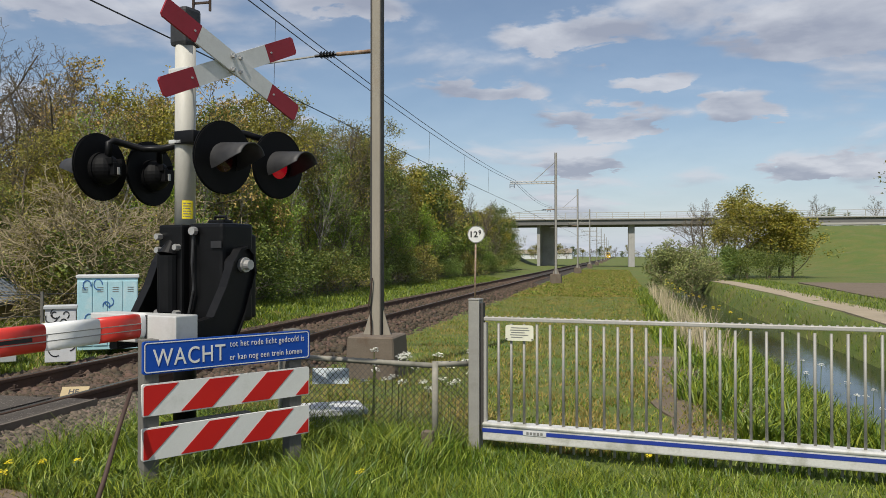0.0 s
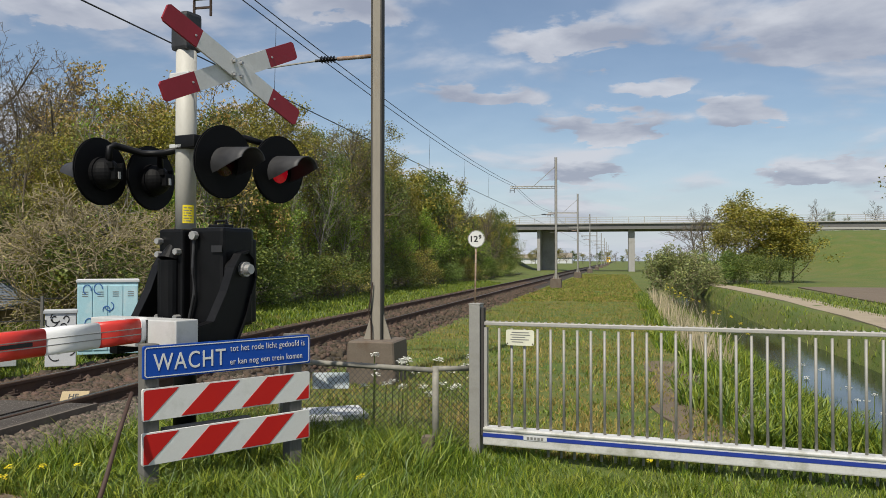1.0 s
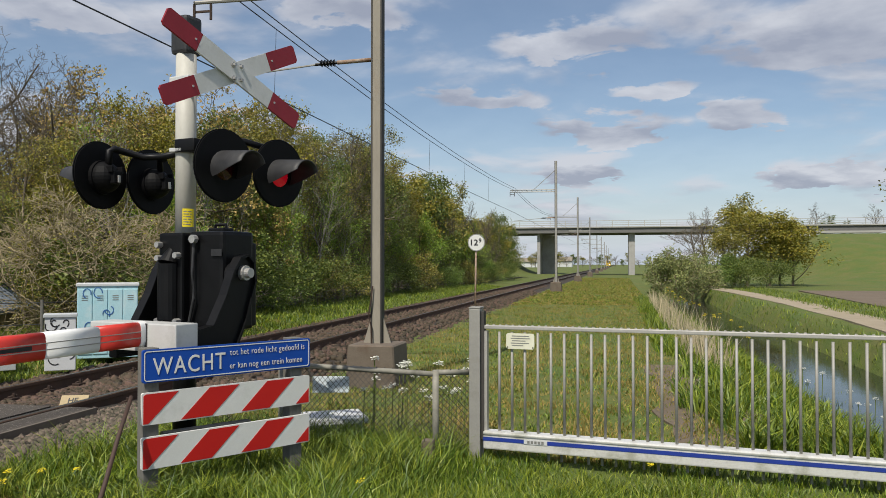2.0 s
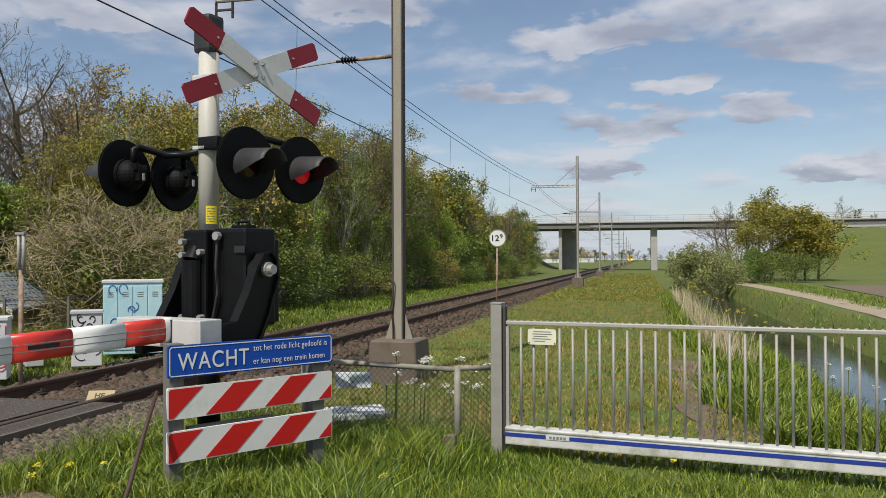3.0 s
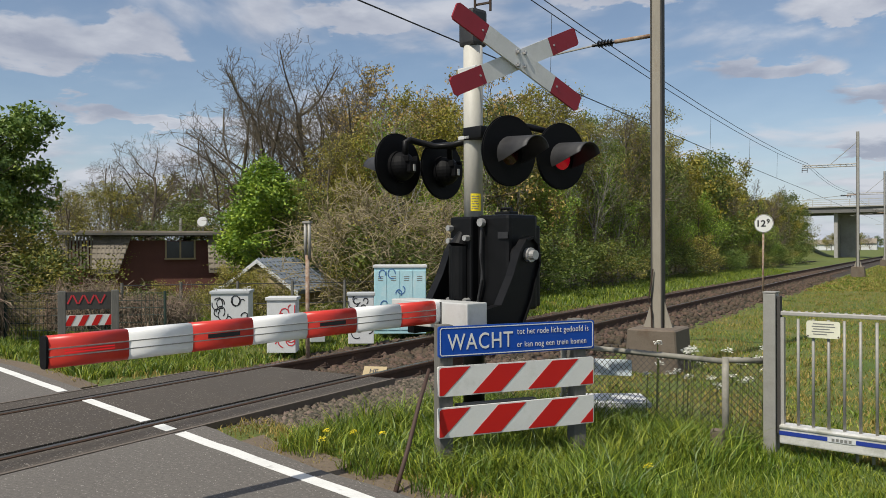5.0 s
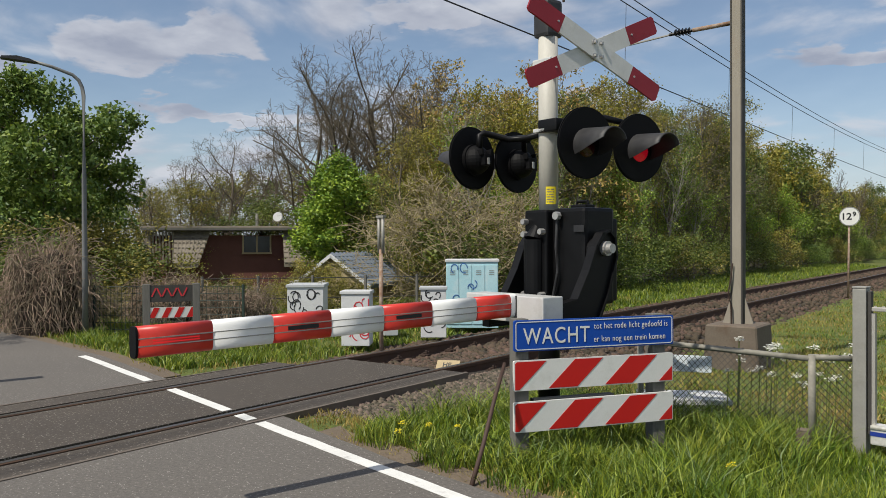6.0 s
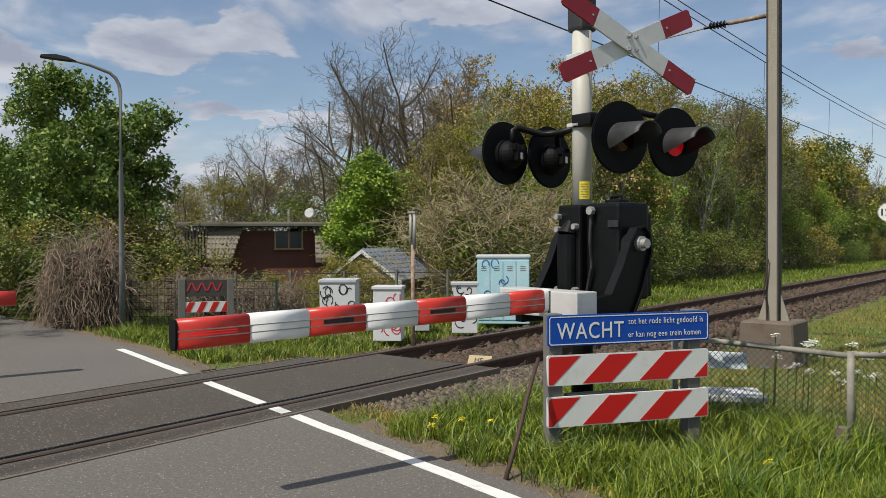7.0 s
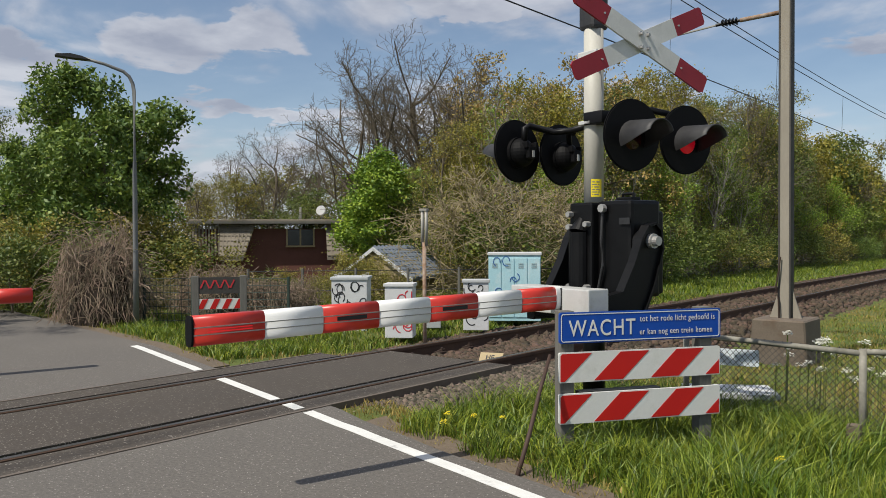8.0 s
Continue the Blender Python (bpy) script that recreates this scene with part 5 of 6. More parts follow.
lampst = thing("street_lamp", Matrix.Translation((-12.55, 7.03, -0.1)), "slender grey street lamp with a curved arm", "street lamp")
d = Vector((-0.47, -0.88, 0))
pts = [(0, 0, 0), (0, 0, 1.2), (0, 0, 2.6), (0, 0, 3.95)]
pts += [tuple(d * a + Vector((0, 0, z))) for a, z in ((0.02, 4.08), (0.07, 4.19), (0.16, 4.27), (0.45, 4.37), (0.74, 4.44))]
part("pole", pipe(bm_new(), pts, [0.05, 0.043, 0.036, 0.031, 0.03, 0.029, 0.028, 0.026, 0.025], 12), "lamp_grey", lampst, smooth=True)
bm = prism(bm_new(), [(0.66, 4.41), (0.78, 4.46), (0.95, 4.49), (1.16, 4.47), (1.18, 4.44), (0.9, 4.42)], 1, -0.09, 0.09)
bmesh.ops.rotate(bm, matrix=Matrix.Rotation(math.atan2(d.y, d.x), 3, "Z"), verts=bm.verts)
part("lantern", bm, "hood_grey", lampst, "flat dark lantern")

far_m = Matrix.Translation((-8.94, 3.76, 0)) @ Matrix.Rotation(radians(-15), 4, "Z")
far = thing("far_barrier_arm", far_m, "red and white barrier arm of the opposite side, lowered", "barrier")
for i in range(7):
    part("arm_section", rod(bm_new(), (0, -i * 0.42, 0.82), (0, -(i + 1) * 0.42, 0.82), 0.08, n=18), "arm_white" if i % 2 else "arm_red", far, smooth=True)
part("support", box(bm_new(), (0.1, -3.0, 0.5), (0.4, 0.25, 1.1), bevel=0.03), "black", far, "black drive housing")

# the board of the other side, seen past the road
A, B = Vector((-10.26, 6.64, -0.15)), Vector((-9.88, 7.2, -0.15))
wb = (B - A).length
fs = thing("far_warning_board", Matrix.Translation(A) @ Matrix.Rotation(math.atan2(B.y - A.y, B.x - A.x), 4, "Z"), "dark weathered warning board with red scrawl and striped planks", "sign")
for x in (0, wb):
    part("board_post", box(bm_new(), (x, 0.03, 0.51), (0.1, 0.1, 1.02), bevel=0.008), "wood_grey", fs, "grey timber post")
fp = part("blue_panel", box(bm_new(), (wb / 2, -0.0, 0.88), (wb + 0.06, 0.02, 0.24)), "pole_dark", fs, "dark dirty panel with a blue rim")
for i in range(7):
    part("spray_stroke", box(bm_new(), (0.1 + i * 0.07, -0.014, 0.9), (0.02, 0.004, 0.13), Matrix.Rotation(radians((-1) ** i * 25), 4, "Y")), "red_ink", fp)
for z0 in (0.55, 0.26):
    pl = part("striped_plank", box(bm_new(), (wb / 2, -0.0, z0 + 0.06), (wb, 0.02, 0.15)), "sign_white", fs, "red and white striped plank")
    for i in range(4):
        x = 0.09 + i * 0.17
        part("red_stripe", prism(bm_new(), [(x - 0.06, z0 - 0.012), (x + 0.02, z0 - 0.012), (x + 0.09, z0 + 0.132), (x + 0.01, z0 + 0.132)], 1, -0.014, -0.011), "sign_red", pl)

# green mesh fence by the lamp
gf = thing("mesh_fence", Matrix(), "dark green wire mesh fence behind the lamp", "fence")
fa, fb = Vector((-13.6, 6.9, -0.2)), Vector((-10.9, 8.9, -0.2))
for k in range(5):
    p = fa.lerp(fb, k / 4)
    part("fence_post", rod(bm_new(), p, p + Vector((0, 0, 0.95)), 0.025, n=6), "fence_green", gf)
bm = bm_new()
for k in range(55):
    p = fa.lerp(fb, k / 54)
    rod(bm, p + Vector((0, 0, 0.05)), p + Vector((0, 0, 0.92)), 0.004, n=4, caps=False)
for z in range(8):
    rod(bm, fa + Vector((0, 0, 0.08 + z * 0.12)), fb + Vector((0, 0, 0.08 + z * 0.12)), 0.005, n=4, caps=False)
part("wire_mesh", bm, "fence_green", gf)
wf = thing("wire_fence", Matrix(), "thin wire fence with posts before the gardens", "fence")
fa, fb = Vector((-13.2, 9.8, -0.15)), Vector((-9.0, 14.6, -0.15))
for k in range(7):
    p = fa.lerp(fb, k / 6)
    part("fence_post", rod(bm_new(), p, p + Vector((0, 0, 0.95)), 0.03, n=6), "wood_grey", wf)
for z in (0.5, 0.9):
    part("wire", rod(bm_new(), fa + Vector((0, 0, z)), fb + Vector((0, 0, z)), 0.008, n=4), "wire", wf)


# ---- sheds and house behind the hedge ----
def roof_slab(a, b, c, d, t=0.08):
    bm = bm_new()
    top = [bm.verts.new(p) for p in (a, b, c, d)]
    low = [bm.verts.new(Vector(p) - Vector((0, 0, t))) for p in (a, b, c, d)]
    bm.faces.new(top)
    bm.faces.new(low[::-1])
    for i in range(4):
        bm.faces.new((top[i], low[i], low[(i + 1) % 4], top[(i + 1) % 4]))
    bmesh.ops.recalc_face_normals(bm, faces=bm.faces)
    return bm


shed = thing("garden_shed", pose(-14.76, 15.03, -0.15, 0, 0, 15.8), "tan boarded garden shed with a blue-grey tiled roof", "shed")
SW, SH, SE, SD = 1.0, 1.32, 0.6, 3.2
part("wall", prism(bm_new(), [(-SW, 0), (SW, 0), (SW, SE + 0.02), (0, SH - 0.06), (-SW, SE + 0.02)], 1, 0.05, SD - 0.1), "timber_tan", shed)
for i in range(9):
    z = 0.02 + i * 0.14
    half = SW if z + 0.12 < SE else SW * (SH - 0.04 - z - 0.12) / (SH - SE)
    if half > 0.04:
        part("board", box(bm_new(), (0, 0.03, z + 0.06), (2 * half, 0.035, 0.125), bevel=0.006), "timber_tan", shed)
for sd in (-1, 1):
    ridge, eave = Vector((0, 0, SH)), Vector((sd * (SW + 0.14), 0, SE - 0.09))
    lo, hi = Vector((0, -0.12, 0)), Vector((0, SD, 0))
    slope = part("roof", roof_slab(ridge + lo, ridge + hi, eave + hi, eave + lo, 0.06), "roof_grey", shed, "blue-grey tiled slope")
    part("barge_board", roof_slab(ridge + Vector((0, -0.15, 0.0)), ridge + Vector((0, -0.12, 0.0)), eave + Vector((0, -0.12, 0)), eave + Vector((0, -0.15, 0)), 0.1), "box_pale", shed, "pale barge board")
    for i in range(8):
        a, b = ridge.lerp(eave, i / 8), ridge.lerp(eave, (i + 0.92) / 8)
        up = Vector((0, 0, 0.03))
        part("tile_course", roof_slab(a + lo + up * 0.3, a + hi + up * 0.3, b + hi + up, b + lo + up, 0.03), "roof_grey", slope)
    for i in range(15):
        y = Vector((0, -0.05 + 0.215 * i, 0.045))
        w3 = Vector((0, 0.05, 0))
        part("tile_roll", roof_slab(ridge + y, ridge + y + w3, eave + y + w3, eave + y, 0.04), "roof_grey", slope)

house = thing("bungalow", pose(-20.75, 15.8, -0.2, 0, 0, 51), "low dark bungalow with brown tiled mansard roof", "house")
part("wall", box(bm_new(), (0.7, 2.0, 0.95), (4.8, 4, 1.9)), "brick_red", house)
part("flat_roof", box(bm_new(), (0.7, 1.9, 2.14), (5.3, 4.6, 0.09), bevel=0.02), "roof_brown", house)
part("fascia", box(bm_new(), (0.7, -0.42, 2.09), (5.34, 0.05, 0.07)), "wood_grey", house)
for x0, x1, lean in ((-1.05, 0.0, -0.35), (2.2, 3.3, 0.05)):
    slope = part("mansard", roof_slab((x0, -0.1, 2.08), (x1, -0.1, 2.08), (x1 + lean, -0.75, 1.0), (x0, -0.75, 1.0)), "roof_brown", house, "brown-grey tiled slope")
    for i in range(7):
        u = i / 7
        part("tile_course", roof_slab((x0, -0.12 - 0.65 * u, 2.11 - 1.08 * u), (x1 + lean * u, -0.12 - 0.65 * u, 2.11 - 1.08 * u), (x1 + lean * u, -0.2 - 0.65 * u, 2.0 - 1.08 * u), (x0, -0.2 - 0.65 * u, 2.0 - 1.08 * u), 0.035), "roof_brown", slope)
    for i in range(1, 8):
        v = x0 + (x1 - x0) * i / 8
        w2 = x0 + (x1 + lean - x0) * i / 8
        part("tile_roll", roof_slab((v - 0.02, -0.12, 2.14), (v + 0.02, -0.12, 2.14), (w2 + 0.02, -0.77, 1.06), (w2 - 0.02, -0.77, 1.06), 0.05), "roof_brown", slope)
# upright boards at the roof's end
for i in range(9):
    part("upright_board", box(bm_new(), (-1.85 + 0.095 * i, -0.3 - 0.02 * (i % 2), 1.55), (0.055, 0.03, 1.0)), "roof_brown", house)
pane = part("window", box(bm_new(), (1.4, -0.03, 1.62), (0.8, 0.06, 0.5)), "glass_dark", house)
for x in (0.98, 1.4, 1.82):
    part("window_frame", box(bm_new(), (x, -0.04, 1.62), (0.05, 0.08, 0.56)), "timber_tan", pane)
part("window_sill", box(bm_new(), (1.4, -0.05, 1.34), (0.92, 0.12, 0.05)), "timber_tan", pane)
part("chimney", rod(bm_new(), (1.44, 1.0, 2.2), (1.44, 1.0, 2.62), 0.05, n=10), "galv", house)
part("dish", rod(bm_new(), (2.1, 0.8, 2.5), (2.08, 0.74, 2.51), 0.17, 0.15, n=20), "box_pale", house, "pale satellite dish")
part("dish_mast", rod(bm_new(), (2.12, 0.85, 2.15), (2.12, 0.85, 2.5), 0.03, n=6), "galv_dull", house)

# far houses and tree line under the bridge
for x, y, w_, h_ in ((-52, 420, 26, 5), (-34, 460, 18, 6), (-80, 500, 30, 6)):
    hb = thing("far_house", Matrix.Translation((x, y, -0.3)), "low pale farmhouse far behind the overpass", "house")
    part("wall", box(bm_new(), (0, 0, h_ * 0.3), (w_, 8, h_ * 0.6)), "box_pale", hb)
    part("roof", prism(bm_new(), [(-4.6, h_ * 0.58), (4.6, h_ * 0.58), (0, h_)], 0, -w_ / 2, w_ / 2), "roof_brown", hb)
# ---- trees ----
def grow(seed, height, forks=(9, 6, 5, 4), angle=(42, 42, 45, 50), ratio=(0.6, 0.55, 0.5, 0.5), bole=0.2, wob=0.1, lift=0.08, trunk=0.12, twig=0.006, lean=0.0):
    """Branches as rows of (start, end, radius at start, radius at end, level), and the twig ends."""
    rnd = random.Random(seed)
    segs, tips = [], []
    levels = len(forks)

    def limb(p, d, length, r, level):
        n = (8, 5, 4, 2, 1)[level]
        step = length / n
        k = forks[level] if level < levels else 0
        start = bole if level == 0 else 0.18
        spots = sorted(start + (0.98 - start) * (j + rnd.random()) / k for j in range(k))
        turn = rnd.uniform(0, 6.3)
        at = 0
        for i in range(n):
            q = Vector((rnd.gauss(0, 1), rnd.gauss(0, 1), rnd.gauss(0, 1))) * wob * (0.5 if level == 0 else 1.0 + 0.25 * level)
            d2 = (d + q + Vector((0, 0, lift))).normalized()
            p2 = p + d2 * step
            r2 = max(r * (1 - 0.75 / n), twig)
            segs.append((p, p2, r, r2, level))
            while at < k and spots[at] <= (i + 1) / n + 1e-6:
                f = spots[at]
                turn += 2.4 + rnd.uniform(-0.5, 0.5)
                side = d2.orthogonal().normalized()
                side.rotate(Matrix.Rotation(turn, 3, d2))
                th = radians(angle[level] * rnd.uniform(0.65, 1.3))
                nd = d2 * math.cos(th) + side * math.sin(th)
                ln = length * ratio[level] * rnd.uniform(0.7, 1.2) * (1.2 - 0.65 * f)
                limb(p.lerp(p2, f * n - i), nd, ln, max(r2 * rnd.uniform(0.42, 0.62), twig), level + 1)
                at += 1
            p, d, r = p2, d2, r2
            if level >= levels - 1 and (i or level == levels):
                tips.append((p, d))

    limb(Vector((0, 0, 0)), Vector((lean, 0, 1)).normalized(), height * 0.8, trunk, 0)
    zs = sorted(g[1].z for g in segs)
    k = height / zs[int(len(zs) * 0.997)]
    segs = [(a * k, b * k, r0, r1, lv) for a, b, r0, r1, lv in segs]
    return segs, [(p * k, d) for p, d in tips]


def wood(name, segs):
    """All limbs as one mesh of tapered tubes, fewer sides for thin ones."""
    P0, P1 = np.array([s[0] for s in segs]), np.array([s[1] for s in segs])
    R0, R1, LV = np.array([s[2] for s in segs]), np.array([s[3] for s in segs]), np.array([s[4] for s in segs])
    vs, fs, base = [], [], 0
    for sides, sel in ((7, LV <= 1), (4, LV == 2), (3, LV > 2)):
        if not sel.any():
            continue
        a, b, r0, r1 = P0[sel], P1[sel], R0[sel], R1[sel]
        d = b - a
        d /= np.linalg.norm(d, axis=1)[:, None] + 1e-9
        ref = np.where(np.abs(d[:, 2:3]) < 0.9, np.array([[0, 0, 1.0]]), np.array([[1.0, 0, 0]]))
        u = np.cross(d, ref)
        u /= np.linalg.norm(u, axis=1)[:, None]
        v = np.cross(d, u)
        ang = np.arange(sides) * 2 * np.pi / sides
        ring = np.cos(ang)[None, :, None] * u[:, None] + np.sin(ang)[None, :, None] * v[:, None]
        ra, rb = a[:, None] + ring * r0[:, None, None], b[:, None] + ring * r1[:, None, None]
        n = len(a)
        vs.append(np.concatenate([ra, rb], 1).reshape(-1, 3))
        k = np.arange(sides)
        q = np.stack([k, (k + 1) % sides, (k + 1) % sides + sides, k + sides], 1)
        fs.append((q[None] + base + (np.arange(n) * 2 * sides)[:, None, None]).reshape(-1, 4))
        base += n * 2 * sides
    return mesh_np(name, np.concatenate(vs), np.concatenate(fs))


def mesh_np(name, vs, fs):
    me = bpy.data.meshes.new(name)
    me.vertices.add(len(vs))
    me.vertices.foreach_set("co", vs.astype(np.float32).reshape(-1))
    me.loops.add(fs.size)
    me.loops.foreach_set("vertex_index", fs.astype(np.int32).reshape(-1))
    me.polygons.add(len(fs))
    k = fs.shape[1]
    me.polygons.foreach_set("loop_start", np.arange(0, fs.size, k, dtype=np.int32))
    me.polygons.foreach_set("loop_total", np.full(len(fs), k, dtype=np.int32))
    me.update(calc_edges=True)
    return me


def foliage(name, tips, per, size, scatter, seed, droop=0.0):
    """Leaves as small pointed blades round the twig ends."""
    g = np.random.default_rng(seed)
    c = np.array([p for p, _ in tips])
    c = np.repeat(c, per, 0) + g.normal(size=(len(tips) * per, 3)) * scatter
    n = len(c)
    a = g.normal(size=(n, 3))
    a[:, 2] -= droop
    a /= np.linalg.norm(a, axis=1)[:, None]
    b = np.cross(a, g.normal(size=(n, 3)))
    b /= np.linalg.norm(b, axis=1)[:, None]
    s = size * (0.6 + 0.8 * g.random((n, 1)))
    return soup(name, np.stack([c - a * s, c + a * s * 0.4 + b * s * 0.75, c + a * s - b * s * 0.6], 1))


def tree_kind(seed, height, leaf_mat, per, size, scatter, bark="bark", keep=5, **kw):
    """One kind: the stem mesh, the crown mesh, its leaves' material, the bark and the height."""
    segs, tips = grow(seed, height, **kw)
    if per:
        return wood("trunk", [q for q in segs if q[4] < keep]), foliage("crown", tips, per, size, scatter, seed), leaf_mat, bark, height
    return wood("trunk", [q for q in segs if q[4] < 2]), wood("crown", [q for q in segs if q[4] >= 2]), bark, bark, height


def plant(kind, az, dist, height, label, category="tree", turn=0.0, name="tree", z=None, wide=1.0):
    """A tree at a bearing (degrees left of the track's direction) and distance from the crossing's corner."""
    tw, cr, leaf_mat, bark, h0 = kind
    x, y = -dist * math.sin(radians(az)), dist * math.cos(radians(az))
    k = height / h0
    ob = thing(name, pose(x, y, ground_z(x, y) - 0.1 if z is None else z, 0, 0, turn) @ Matrix.Diagonal((k * wide, k * wide, k, 1)), label, category)
    if not tw.materials:
        tw.materials.append(M[bark])
    part("trunk" if category == "tree" else "stem", tw, None, ob)
    if not cr.materials:
        cr.materials.append(M[leaf_mat])
    part("crown", cr, None, ob)
    return ob


BROAD = dict(angle=(55, 45, 45, 50), ratio=(0.7, 0.55, 0.5, 0.5))
SLIM = dict(angle=(34, 38, 42, 48), ratio=(0.48, 0.5, 0.5, 0.5))
K_bare = [tree_kind(q, 8.8, None, 0, 0, 0, forks=(11, 7, 6, 4), bole=b, trunk=0.15, twig=0.0055, wob=0.15, lift=0.07, angle=(50, 44, 46, 50), ratio=(0.7, 0.58, 0.5, 0.45)) for q, b in ((3, 0.16), (14, 0.22), (29, 0.12))]
K_ochre = [tree_kind(q, 8.0, "leaf_ochre", 8, 0.05, 0.11, forks=(10, 7, 5, 3), bole=0.25, trunk=0.13, twig=0.008, wob=0.15, lift=0.05, **BROAD) for q in (5, 21)]
K_olive = [tree_kind(q, 8.5, "leaf_olive", n, 0.042, 0.13, forks=(12, 6, 5, 3), bole=0.12, trunk=0.09, twig=0.0065, wob=0.11, **SLIM) for q, n in ((7, 7), (31, 5), (52, 3))]
K_yellow = [tree_kind(61, 7.6, "leaf_yellow", 8, 0.044, 0.13, forks=(12, 6, 5, 3), bole=0.08, trunk=0.08, twig=0.0065, **SLIM)]
K_mid = [tree_kind(q, 8.0, "leaf_mid", 10, 0.055, 0.17, keep=3, forks=(11, 7, 5, 2), bole=0.04, trunk=0.11, twig=0.008) for q in (9, 41)]
K_dark = [tree_kind(11, 6.0, "leaf_dark", 15, 0.058, 0.1, keep=4, forks=(15, 8, 6, 3), bole=0.05, trunk=0.14, twig=0.009, wob=0.07, lift=0.03, angle=(62, 48, 48, 50), ratio=(0.6, 0.5, 0.48, 0.5))]
K_fresh = [tree_kind(13, 3.4, "leaf_fresh", 20, 0.036, 0.09, keep=4, forks=(19, 8, 5), bole=0.02, trunk=0.06, twig=0.006, angle=(48, 45, 48), ratio=(0.6, 0.5, 0.5))]
K_shrub = [tree_kind(q, 2.2, m, n, 0.03, 0.08, keep=2 if n > 6 else 3, forks=(14, 8, 4), bole=0.0, trunk=0.022, twig=0.005, wob=0.2, lift=0.02, angle=(66, 48, 48), ratio=(0.85, 0.6, 0.5)) for q, m, n in ((15, "leaf_mid", 7), (16, "leaf_olive", 5), (17, "leaf_dark", 8))]
K_pale = [tree_kind(19, 3.2, "leaf_olive", 1, 0.022, 0.1, bark="bark_pale", forks=(18, 9, 6), bole=0.0, trunk=0.04, twig=0.0065, wob=0.16, lift=-0.02, angle=(60, 48, 50), ratio=(0.9, 0.6, 0.5))]
K_birch = [tree_kind(27, 5.0, "leaf_fresh", 2, 0.026, 0.1, bark="bark_birch", forks=(14, 5, 3), bole=0.35, trunk=0.04, twig=0.005, angle=(30, 36, 40), ratio=(0.36, 0.45, 0.5))]
K_green = [tree_kind(63, 4.5, "leaf_fresh", 12, 0.032, 0.12, keep=3, forks=(12, 7, 4), bole=0.02, trunk=0.06, twig=0.006)]
# sparser kinds for the distance
K_far = [tree_kind(q, 8.0, m, n, 0.085, 0.25, keep=2, forks=(10, 6, 3), bole=0.06, trunk=0.1, twig=0.012, **SLIM) for q, m, n in ((71, "leaf_olive", 7), (73, "leaf_yellow", 10), (75, "leaf_mid", 10))]
K_bare_far = [tree_kind(77, 8.8, None, 0, 0, 0, forks=(11, 7, 6), bole=0.1, trunk=0.13, twig=0.014, wob=0.13)]
K_willow = [tree_kind(79, 2.4, "leaf_willow", 7, 0.04, 0.09, bark="bark_pale", forks=(20, 9, 3), bole=0.0, trunk=0.03, twig=0.009, wob=0.14, lift=0.06, angle=(52, 30, 35), ratio=(0.95, 0.6, 0.5))]


def bramble_mound(x, y, wide, high, seed):
    """A dome of hanging, tangled stems over a dense core."""
    g = random.Random(seed)
    ob = thing("bramble_mound", Matrix.Translation((x, y, ground_z(x, y))), "round grey-brown mound of hanging bramble stems", "shrub")
    segs = []
    for _ in range(1700):
        a, el = g.uniform(0, 6.283), math.asin(g.random() ** 0.8)
        r = g.uniform(0.78, 1.0) * (1 + 0.12 * math.sin(3 * a + seed) + 0.08 * math.sin(7 * a))
        ce, se = math.cos(el) ** 0.45, math.sin(el) ** 0.85
        p = Vector((wide * r * ce * math.cos(a), wide * r * ce * math.sin(a), high * r * se))
        d = Vector((math.cos(a) * g.uniform(-0.3, 0.15) + g.gauss(0, 0.2), math.sin(a) * g.uniform(-0.3, 0.15) + g.gauss(0, 0.2), g.uniform(-0.9, 0.3))).normalized()
        for k in range(g.randint(4, 6)):
            d = (d + Vector((g.gauss(0, 0.25), g.gauss(0, 0.25), -0.22 + g.gauss(0, 0.12)))).normalized()
            e = p + d * high * 0.07
            if e.z < 0.02:
                break
            segs.append((p, e, 0.006, 0.005, 3))
            p = e
    tagged(part("stem_tangle", wood("stem_tangle", segs), "bark_grey", ob), kind="stuff")
    # a solid dark brown dome fills the mound behind the stems
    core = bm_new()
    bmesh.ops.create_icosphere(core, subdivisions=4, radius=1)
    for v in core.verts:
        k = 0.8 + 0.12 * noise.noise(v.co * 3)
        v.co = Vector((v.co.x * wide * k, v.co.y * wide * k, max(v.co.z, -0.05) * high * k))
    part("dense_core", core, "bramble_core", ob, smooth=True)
    return ob


rt = random.Random(77)
BARE, OCH, OLI, MIDT = "tall bare deciduous tree against the sky", "tall tree with sparse ochre spring leaves", "slender tree with thin olive spring leaves", "tree with fresh mid-green leaves in the wood"
plant(K_dark[0], 63.2, 22, 5.5, "broad leafy tree with dense dark green leaves", turn=20, wide=1.05)
plant(K_dark[0], 66.6, 27, 5.0, "broad leafy tree with dense dark green leaves", turn=140)
plant(K_mid[0], 69.5, 30, 5.5, MIDT, turn=70)
plant(K_olive[0], 54.2, 27, 3.8, OLI, turn=30, wide=1.5)
plant(K_olive[1], 56.3, 29, 3.6, OLI, turn=80, wide=1.5)
plant(K_mid[1], 49.5, 28, 3.2, MIDT, turn=10, wide=1.5)
for az, d, h, t in ((51.4, 36, 6.6, 0), (53.3, 38, 5.6, 50), (48.2, 36, 6.4, 100), (56.5, 40, 5.2, 130), (46.2, 32, 7.6, 210), (44.3, 30, 9.0, 40), (41.0, 30, 9.2, 150), (42.6, 34, 8.8, 260), (39.4, 33, 8.4, 310), (37.8, 31, 7.6, 15)):
    plant(K_bare[int(t / 50) % 3], az, d, h, BARE, turn=t)
